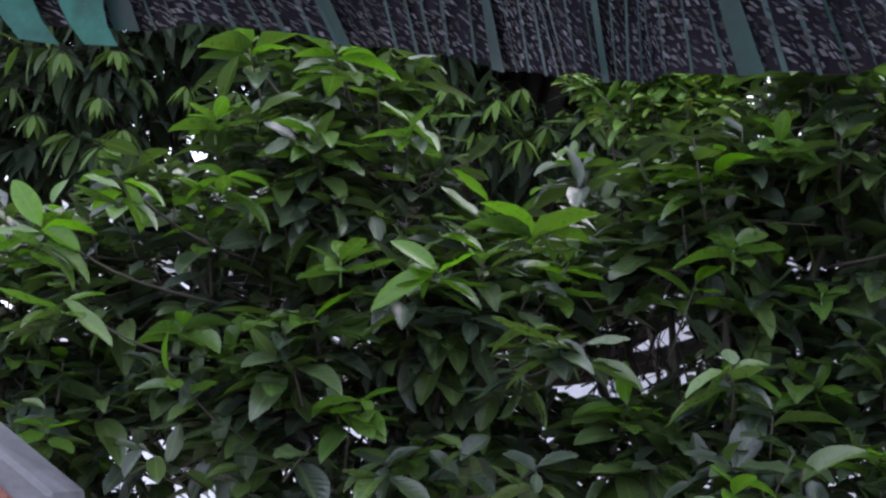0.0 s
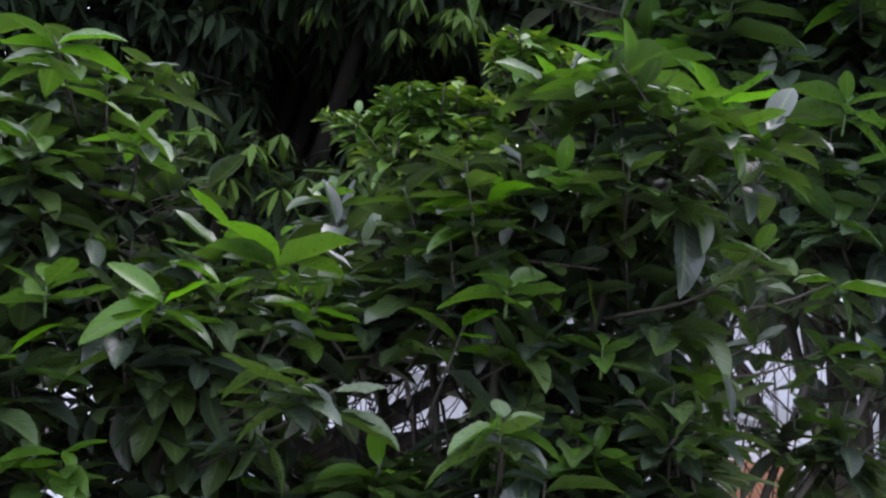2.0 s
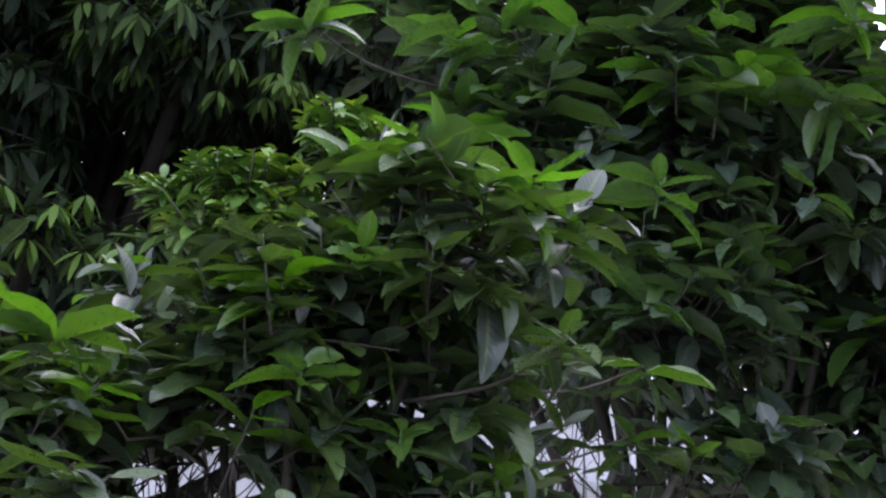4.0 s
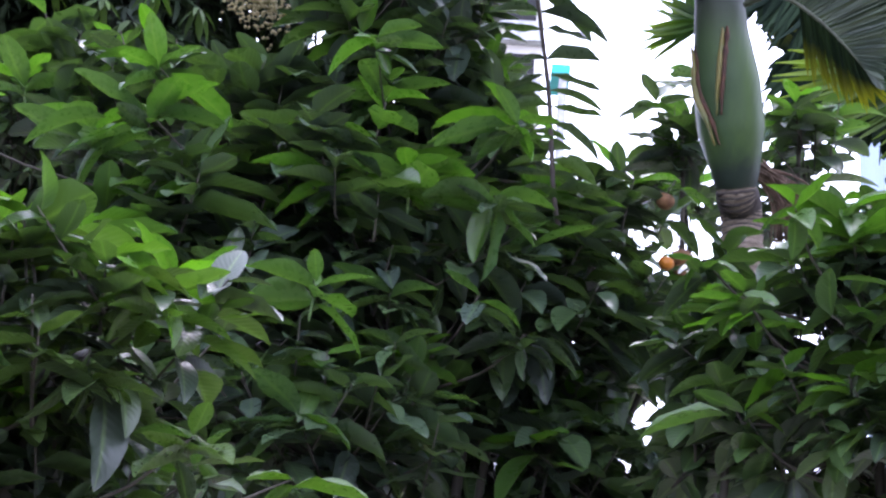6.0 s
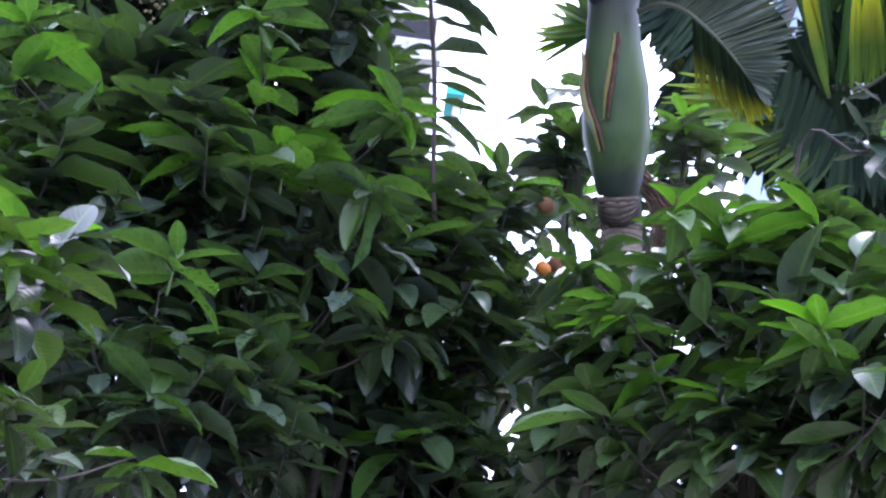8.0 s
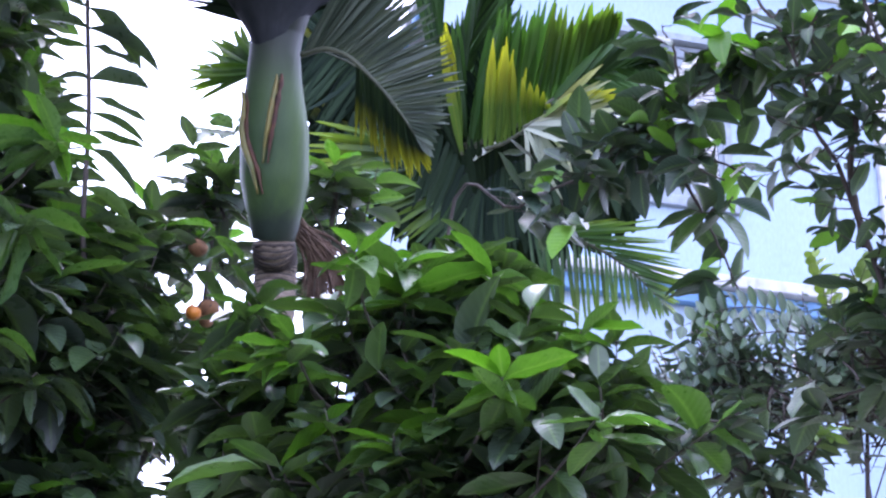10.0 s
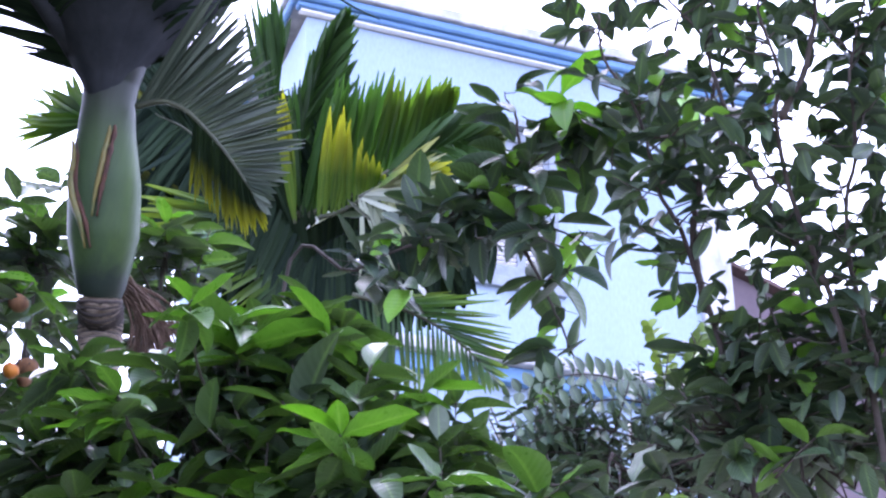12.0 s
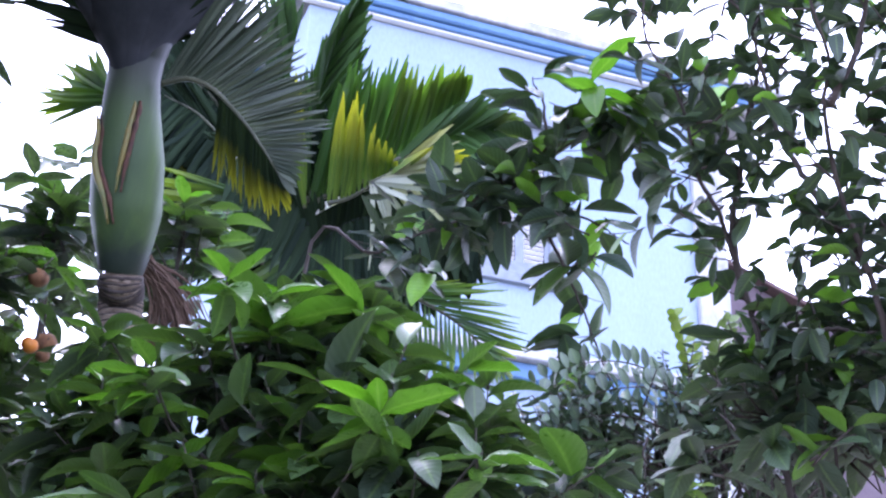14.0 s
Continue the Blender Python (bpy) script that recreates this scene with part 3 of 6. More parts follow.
cluster(first, (-1.109, 2.657, 1.890), [(-0.978, 2.644, 1.949), (-1.201, 2.570, 1.911), (-1.011, 2.718, 1.898), (-1.192, 2.617, 1.891), (-1.166, 2.562, 1.963), (-1.048, 2.671, 1.845)], "ellipse", M_CITRUS, 0.5, 200)
cluster(first, (-1.266, 2.570, 1.809), [(-1.337, 2.511, 1.855), (-1.182, 2.558, 1.842), (-1.303, 2.572, 1.745), (-1.357, 2.473, 1.721), (-1.308, 2.525, 1.791)], "ellipse", M_CITRUS, 1.0, 201)
cluster(first, (-1.533, 2.550, 2.227), [(-1.595, 2.482, 2.272), (-1.438, 2.569, 2.284), (-1.417, 2.621, 2.225), (-1.586, 2.543, 2.196), (-1.518, 2.617, 2.187), (-1.593, 2.471, 2.217)], "ellipse", M_CITRUS, 0.6, 202)
cluster(first, (-1.365, 2.583, 2.088), [(-1.421, 2.544, 2.133), (-1.334, 2.599, 2.137), (-1.440, 2.511, 2.051), (-1.284, 2.569, 2.044), (-1.402, 2.619, 2.032)], "ellipse", M_CITRUS, 0.6, 203)
cluster(first, (-0.959, 2.606, 1.682), [(-1.021, 2.549, 1.680), (-1.008, 2.559, 1.630), (-0.893, 2.661, 1.685)], "ellipse", M_CITRUS, 0.0, 204)
cluster(first, (-1.053, 2.568, 1.692), [(-1.130, 2.533, 1.672), (-1.046, 2.561, 1.601), (-1.004, 2.605, 1.714)], "ellipse", M_CITRUS, 0.0, 205)
cluster(first, (-1.395, 2.550, 1.533), [(-1.443, 2.451, 1.526), (-1.343, 2.592, 1.572), (-1.365, 2.541, 1.513), (-1.419, 2.473, 1.491)], "ellipse", M_CITRUS, 0.7, 206)
cluster(first, (-1.832, 2.290, 1.908), [(-1.895, 2.246, 1.921), (-1.899, 2.292, 1.880), (-1.734, 2.303, 1.908), (-1.789, 2.334, 1.854)], "ellipse", M_CITRUS, 0.9, 207)
cluster(first, (-1.706, 2.453, 1.948), [(-1.736, 2.383, 1.986), (-1.645, 2.511, 1.975), (-1.783, 2.420, 1.930), (-1.638, 2.446, 1.921)], "ellipse", M_CITRUS, 0.7, 208)
cluster(first, (-1.948, 2.206, 1.805), [(-2.053, 2.151, 1.788), (-1.879, 2.268, 1.838), (-1.998, 2.165, 1.897), (-2.033, 2.171, 1.731), (-1.876, 2.241, 1.775)], "ellipse", M_CITRUS, 0.9, 209)
cluster(first, (-1.867, 2.198, 1.669), [(-1.981, 2.125, 1.660), (-1.833, 2.268, 1.704), (-1.750, 2.214, 1.598), (-1.953, 2.167, 1.601)], "ellipse", M_CITRUS, 0.6, 210)
cluster(second, (-0.804, 2.829, 2.037), [(-0.894, 2.773, 2.064), (-0.921, 2.787, 2.001), (-0.725, 2.788, 2.097), (-0.833, 2.843, 1.971), (-0.747, 2.815, 2.020)], "ellipse", M_CITRUS, 1.0, 211)
cluster(second, (-0.681, 2.841, 2.120), [(-0.725, 2.847, 2.171), (-0.663, 2.800, 2.164), (-0.743, 2.830, 2.085), (-0.601, 2.843, 2.095)], "ellipse", M_CITRUS, 0.8, 212)
cluster(second, (-0.416, 2.917, 2.215), [(-0.474, 2.892, 2.283), (-0.310, 2.881, 2.233), (-0.375, 2.898, 2.136), (-0.527, 2.916, 2.220), (-0.496, 2.936, 2.165)], "ellipse", M_CITRUS, 0.7, 213)
cluster(second, (-0.496, 2.878, 2.113), [(-0.567, 2.888, 1.989), (-0.439, 2.918, 2.116), (-0.440, 2.861, 2.040), (-0.507, 2.923, 2.010)], "ellipse", M_CITRUS, 0.0, 214)
cluster(second, (-0.740, 2.840, 1.653), [(-0.813, 2.776, 1.637), (-0.689, 2.886, 1.704), (-0.754, 2.836, 1.698), (-0.656, 2.861, 1.631), (-0.805, 2.863, 1.568)], "ellipse", M_CITRUS, 0.4, 215)
cluster(second, (-0.579, 2.875, 1.648), [(-0.654, 2.877, 1.678), (-0.559, 2.895, 1.694), (-0.630, 2.810, 1.625), (-0.570, 2.855, 1.593), (-0.516, 2.834, 1.643)], "ellipse", M_CITRUS, 1.0, 216)
cluster(second, (-0.341, 2.919, 2.006), [(-0.318, 2.870, 2.052), (-0.367, 2.884, 1.969), (-0.424, 2.932, 2.032)], "ellipse", M_CITRUS, 0.3, 217)
cluster(second, (-0.631, 3.400, 2.278), [(-0.526, 3.368, 2.279), (-0.807, 3.330, 2.271), (-0.789, 3.345, 2.309), (-0.429, 3.439, 2.343), (-0.716, 3.397, 2.364), (-0.566, 3.433, 2.237)], "ellipse", M_CITRUS, 0.5, 218)
cluster(second, (-0.489, 3.390, 2.397), [(-0.542, 3.314, 2.479), (-0.344, 3.387, 2.438), (-0.617, 3.374, 2.418), (-0.396, 3.360, 2.343), (-0.420, 3.430, 2.317)], "ellipse", M_CITRUS, 0.8, 719)
cluster(second, (-0.934, 3.199, 2.104), [(-1.047, 3.131, 2.115), (-0.920, 3.191, 2.155), (-1.065, 3.168, 2.061), (-0.809, 3.207, 2.253), (-0.853, 3.227, 2.047), (-1.005, 3.185, 2.025)], "ellipse", M_CITRUS, 0.9, 220)
cluster(second, (-0.694, 3.301, 2.389), [(-0.793, 3.239, 2.372), (-0.704, 3.274, 2.428), (-0.627, 3.258, 2.407), (-0.738, 3.293, 2.340)], "ellipse", M_CITRUS, 0.8, 221)
cluster(second, (-0.682, 3.346, 2.237), [(-0.708, 3.365, 2.091), (-0.767, 3.367, 2.139), (-0.610, 3.361, 2.140)], "ellipse", M_CITRUS, 0.0, 222)
cluster(second, (-0.414, 3.527, 2.088), [(-0.377, 3.458, 2.153), (-0.457, 3.531, 1.988), (-0.503, 3.478, 2.071), (-0.357, 3.554, 2.043)], "ellipse", M_CITRUS, 0.2, 223)
cluster(second, (-0.234, 3.543, 2.072), [(-0.174, 3.537, 1.990), (-0.319, 3.516, 2.071), (-0.295, 3.582, 2.008), (-0.084, 3.527, 2.055)], "ellipse", M_CITRUS, 0.5, 224)
cluster(tall, (-1.178, 3.934, 2.933), [(-1.311, 3.858, 2.935), (-1.144, 3.881, 3.015), (-1.028, 3.931, 3.015), (-1.315, 3.858, 2.861), (-1.039, 3.963, 2.951), (-1.263, 3.991, 2.810)], "broad", M_CITRUS_LIFTED, 0.59, 225)
cluster(tall, (-0.692, 4.027, 3.001), [(-0.975, 3.985, 2.944), (-0.499, 4.063, 3.019), (-0.767, 4.026, 3.058), (-0.885, 3.988, 3.062), (-0.567, 4.008, 3.123), (-0.903, 4.048, 2.904), (-0.895, 4.079, 2.826), (-0.627, 3.960, 3.089)], "broad", M_CITRUS_LIFTED, 0.59, 226)
cluster(tall, (-0.228, 4.117, 2.895), [(-0.424, 4.063, 2.968), (-0.367, 4.064, 2.940), (-0.393, 4.093, 2.837), (0.074, 4.076, 2.980), (-0.307, 4.129, 2.770), (-0.062, 4.106, 2.932)], "broad", M_CITRUS_LIFTED, 0.77, 227)
cluster(tall, (0.185, 4.082, 3.088), [(-0.012, 4.086, 3.099), (-0.027, 4.062, 3.038), (0.133, 4.034, 3.163), (0.288, 4.049, 3.085), (0.101, 4.143, 2.987), (0.241, 4.064, 2.987)], "broad", M_CITRUS_LIFTED, 0.59, 228)
cluster(tall, (0.144, 4.157, 2.916), [(-0.035, 4.117, 2.923), (0.289, 4.131, 2.923), (0.173, 4.207, 2.711), (0.090, 4.222, 2.767), (0.233, 4.170, 2.782)], "broad", M_CITRUS_LIFTED, 0.51, 229)
cluster(tall, (-0.091, 4.151, 2.644), [(-0.229, 4.090, 2.697), (0.038, 4.207, 2.558), (0.011, 4.101, 2.678), (-0.234, 4.117, 2.594)], "broad", M_CITRUS_LIFTED, 0.26, 230)
cluster(tall, (-0.688, 4.039, 3.130), [(-0.714, 3.946, 3.225), (-0.774, 3.976, 3.153), (-0.577, 3.998, 3.171), (-0.767, 4.031, 3.092), (-0.497, 4.141, 3.074), (-0.597, 3.971, 3.193)], "broad", M_CITRUS_LIFTED, 0.59, 231)
cluster(tall, (-0.252, 4.243, 2.955), [(-0.425, 4.186, 2.997), (-0.392, 4.232, 2.964), (-0.450, 4.275, 2.897), (-0.114, 4.266, 3.022), (0.056, 4.169, 3.036), (-0.024, 4.248, 2.953)], "broad", M_CITRUS_LIFTED, 0.77, 232)
cluster(tall, (0.174, 4.170, 3.137), [(-0.016, 4.195, 3.155), (-0.037, 4.143, 3.071), (0.114, 4.129, 3.220), (0.285, 4.122, 3.123), (0.223, 4.229, 3.044)], "broad", M_CITRUS_LIFTED, 0.59, 233)
cluster(tall, (-0.544, 3.805, 2.535), [(-0.630, 3.779, 2.658), (-0.409, 3.802, 2.592), (-0.589, 3.715, 2.583), (-0.449, 3.781, 2.486)], "broad", M_CITRUS_LIFTED, 0.59, 234)
cluster(tall, (-0.173, 4.091, 3.285), [(-0.308, 4.096, 3.214), (-0.015, 4.113, 3.307), (-0.225, 4.050, 3.276), (-0.074, 4.074, 3.337), (-0.135, 4.116, 3.199)], "broad", M_CITRUS_LIFTED, 0.51, 235)
cluster(tall, (0.204, 4.405, 2.847), [(0.143, 4.401, 2.764), (0.342, 4.402, 2.857), (0.407, 4.318, 2.946), (0.270, 4.336, 2.949)], "broad", M_CITRUS_LIFTED, 0.42, 236)
cluster(tall, (0.251, 4.366, 2.630), [(0.074, 4.398, 2.603), (0.404, 4.358, 2.577), (0.239, 4.415, 2.530), (0.343, 4.348, 2.636)], "broad", M_CITRUS_LIFTED, 0.00, 237)
cluster(tall, (-0.262, 3.918, 2.282), [(-0.350, 3.837, 2.377), (-0.134, 3.918, 2.252), (-0.371, 3.957, 2.175), (-0.402, 3.902, 2.261), (-0.231, 3.938, 2.362)], "broad", M_CITRUS_LIFTED, 0.42, 238)
cluster(tall, (0.734, 4.835, 3.292), [(0.572, 4.795, 3.292), (0.640, 4.843, 3.244)], "broad", M_CITRUS_LIFTED, 0.77, 239)
cluster(tall, (0.559, 4.857, 3.305), [(0.472, 4.841, 3.405), (0.475, 4.887, 3.283)], "broad", M_CITRUS_LIFTED, 0.77, 240)
cluster(low, (0.908, 3.271, 2.395), [(0.811, 3.288, 2.448), (0.812, 3.316, 2.409), (1.009, 3.225, 2.463), (0.849, 3.317, 2.370), (0.887, 3.253, 2.448), (0.939, 3.270, 2.347)], "broad", M_CITRUS_DARKENED, 0.9, 241)
cluster(low, (1.019, 3.566, 2.725), [(0.942, 3.564, 2.812), (0.837, 3.618, 2.705), (1.113, 3.542, 2.698)], "broad", M_CITRUS_DARKENED, 0.7, 242)
cluster(low, (0.866, 3.672, 2.764), [(0.961, 3.615, 2.806), (0.795, 3.725, 2.752), (0.720, 3.711, 2.760), (0.810, 3.663, 2.684)], "broad", M_CITRUS_DARKENED, 0.8, 243)
cluster(low, (1.109, 3.353, 2.545), [(1.147, 3.297, 2.601), (1.219, 3.313, 2.565), (1.034, 3.392, 2.558), (1.080, 3.392, 2.503)], "broad", M_CITRUS_DARKENED, 0.6, 244)
cluster(low, (0.692, 3.475, 2.676), [(0.645, 3.447, 2.714), (0.620, 3.493, 2.625), (0.770, 3.438, 2.722)], "broad", M_CITRUS_DARKENED, 0.7, 245)
cluster(low, (1.020, 3.125, 2.306), [(0.907, 3.132, 2.282), (1.130, 3.086, 2.322), (0.978, 3.158, 2.365)], "broad", M_CITRUS_DARKENED, 0.7, 246)
cluster(low, (0.639, 3.666, 2.545), [(0.541, 3.727, 2.559), (0.585, 3.611, 2.591), (0.695, 3.607, 2.514), (0.593, 3.734, 2.484)], "broad", M_CITRUS_DARKENED, 0.6, 247)
cluster(low, (0.593, 3.852, 2.684), [(0.503, 3.849, 2.689), (0.670, 3.805, 2.659), (0.550, 3.868, 2.612)], "broad", M_CITRUS_DARKENED, 0.5, 248)
cluster(low, (0.692, 3.780, 2.546), [(0.718, 3.754, 2.620), (0.610, 3.768, 2.496), (0.771, 3.763, 2.503), (0.540, 3.826, 2.523)], "broad", M_CITRUS_DARKENED, 0.7, 249)
cluster(low, (0.659, 3.748, 2.317), [(0.447, 3.804, 2.299), (0.737, 3.663, 2.328), (0.800, 3.700, 2.435), (0.554, 3.740, 2.359), (0.742, 3.718, 2.286)], "broad", M_CITRUS_DARKENED, 0.6, 250)
cluster(low, (0.827, 3.579, 2.363), [(0.715, 3.603, 2.372), (0.925, 3.517, 2.348), (0.793, 3.639, 2.298), (0.899, 3.504, 2.395)], "broad", M_CITRUS_DARKENED, 0.6, 251)
cluster(low, (0.875, 3.674, 2.697), [(0.747, 3.646, 2.828), (0.729, 3.652, 2.730), (0.975, 3.596, 2.802), (0.951, 3.660, 2.751)], "broad", M_CITRUS_DARKENED, 0.7, 252)
cluster(second, (-0.388, 3.553, 1.933), [(-0.473, 3.567, 1.911), (-0.330, 3.573, 1.978), (-0.362, 3.552, 1.887), (-0.431, 3.512, 1.971)], "ellipse", M_CITRUS, 0.1, 300)
cluster(second, (-0.244, 3.563, 1.931), [(-0.312, 3.509, 1.886), (-0.151, 3.540, 1.957), (-0.280, 3.536, 1.977), (-0.186, 3.515, 1.878)], "ellipse", M_CITRUS, 0.3, 301)
cluster(first, (-1.330, 2.550, 1.420), [(-1.303, 2.486, 1.360), (-1.413, 2.562, 1.432), (-1.279, 2.586, 1.458), (-1.380, 2.470, 1.372)], "ellipse", M_CITRUS, 0.0, 302)
cluster(first, (-1.171, 2.550, 1.459), [(-1.198, 2.515, 1.425), (-1.146, 2.607, 1.418), (-1.140, 2.603, 1.493), (-1.235, 2.553, 1.484)], "ellipse", M_CITRUS, 0.1, 303)
cluster(first, (-1.015, 2.550, 1.443), [(-1.005, 2.525, 1.394), (-0.947, 2.566, 1.482), (-1.079, 2.535, 1.468)], "ellipse", M_CITRUS, 0.0, 304)
cluster(first, (-0.993, 2.550, 1.691), [(-1.093, 2.443, 1.687), (-0.934, 2.567, 1.644), (-0.950, 2.526, 1.683), (-1.016, 2.576, 1.597)], "ellipse", M_CITRUS, 0.0, 305)
cluster(second, (-0.665, 2.550, 1.662), [(-0.725, 2.475, 1.634), (-0.612, 2.571, 1.682), (-0.682, 2.574, 1.692), (-0.694, 2.501, 1.581), (-0.576, 2.604, 1.623)], "ellipse", M_CITRUS, 0.4, 306)
cluster(second, (-0.647, 2.550, 1.454), [(-0.702, 2.566, 1.476), (-0.600, 2.499, 1.490), (-0.577, 2.579, 1.461), (-0.639, 2.486, 1.438)], "ellipse", M_CITRUS, 0.9, 307)
cluster(second, (-0.593, 3.014, 1.850), [(-0.552, 3.013, 1.834), (-0.659, 2.983, 1.861), (-0.573, 2.983, 1.799)], "ellipse", M_CITRUS, 0.0, 308)
cluster(first, (-1.111, 2.660, 1.617), [(-1.183, 2.598, 1.561), (-1.140, 2.671, 1.515), (-1.023, 2.667, 1.537), (-1.142, 2.596, 1.618)], "ellipse", M_CITRUS, 0.0, 309)
cluster(tall, (-0.069, 4.085, 2.505), [(-0.148, 4.080, 2.544), (0.023, 4.058, 2.547), (0.011, 4.120, 2.461), (-0.118, 4.070, 2.418)], "broad", M_CITRUS_LIFTED, 0.17, 310)
cluster(tall, (0.121, 4.145, 2.657), [(0.027, 4.107, 2.685), (0.229, 4.172, 2.626), (0.077, 4.155, 2.601)], "broad", M_CITRUS_LIFTED, 0.26, 311)
cluster(tall, (-0.494, 3.860, 2.383), [(-0.570, 3.849, 2.335), (-0.420, 3.821, 2.427), (-0.504, 3.837, 2.227), (-0.394, 3.919, 2.354)], "broad", M_CITRUS_LIFTED, 0.00, 312)
cluster(tall, (-0.445, 4.021, 2.201), [(-0.417, 3.956, 2.273), (-0.518, 4.044, 2.151), (-0.490, 3.985, 2.223), (-0.377, 4.072, 2.174)], "broad", M_CITRUS_LIFTED, 0.26, 313)
tree("broadleaf_tree", "slender tree with broad scalloped leaves behind the palm", "tree", (1.0, 5.4, 0), [
    (1.165, 5.080, 3.603, 0.11, 0.07), (1.215, 5.360, 3.442, 0.17, 0.08), (0.826, 5.287, 3.619, 0.06, 0.06), (0.900, 5.638, 3.589, 0.07, 0.11)],
    M_CITRUS_LIFTED, M_BARK, "broad", size=0.17, spacing=0.2, count=4, seed=16, young=0.3, apart=20, inner=0.2, shoots=[
    (0.866, 5.333, 3.903, -0.3, 0.0, 0.14, 6, 0.2), (0.874, 5.409, 3.771, -0.3, 0.0, 0.18, 7, 0.2), (0.853, 5.492, 3.658, 0.0, 0.0, 0.17, 7, 0.1),
    (1.191, 5.250, 3.713, 0.1, 0.0, 0.17, 7, 0.35), (1.236, 5.147, 3.621, 0.1, 0.0, 0.16, 7, 0.3), (0.728, 5.256, 3.758, -0.2, 0.0, 0.15, 6, 0.1),
    (0.794, 5.323, 3.556, -0.2, 0.0, 0.16, 7, 0.2), (0.732, 5.303, 3.647, -0.2, 0.0, 0.14, 6, 0.1)])
# ---- vine climbing the tall citrus tree ----
rng = np.random.default_rng(21)
vine = tagged(new("climbing_vine"), "slender climbing vine with paired pointed leaves against the sky", "vine")
line = spline([(0.354, 4.573, 2.972), (0.324, 4.512, 3.077), (0.291, 4.421, 3.319), (0.244, 4.337, 3.545), (0.179, 4.220, 3.857)], 24)
vine.location = line[0]
v, q = tube(line - line[0], np.linspace(0.008, 0.005, 24), 6)
stem = link_mesh("stem", v, q, M_DARKTWIG, vine)
right = np.array([0.985, -0.02, 0.0])
for i, (s_, side) in enumerate([(k / 19 + 0.02, j) for k in range(19) for j in (-1, 1)]):
    p_ = line[min(23, int(s_ * 23))]
    d_ = right * side + np.array([0, rng.uniform(-0.5, 0.5), rng.uniform(-0.16, 0.1)])
    ob = new("leaf", leaf_mesh("ellipse", i, 0.0, M_CITRUS_LIFTED))
    ob.parent = stem
    k_ = rng.uniform(0.135, 0.165) * (1.0 if side > 0 else 0.8) * (1.25 if s_ > 0.75 else 1.0)
    ob.matrix_basis = Matrix.Translation(p_ - line[0]) @ Matrix(basis(d_, UP + rng.normal(0, 0.2, 3)).tolist()).to_4x4() @ Matrix.Diagonal((k_, k_ * 0.75, k_, 1))

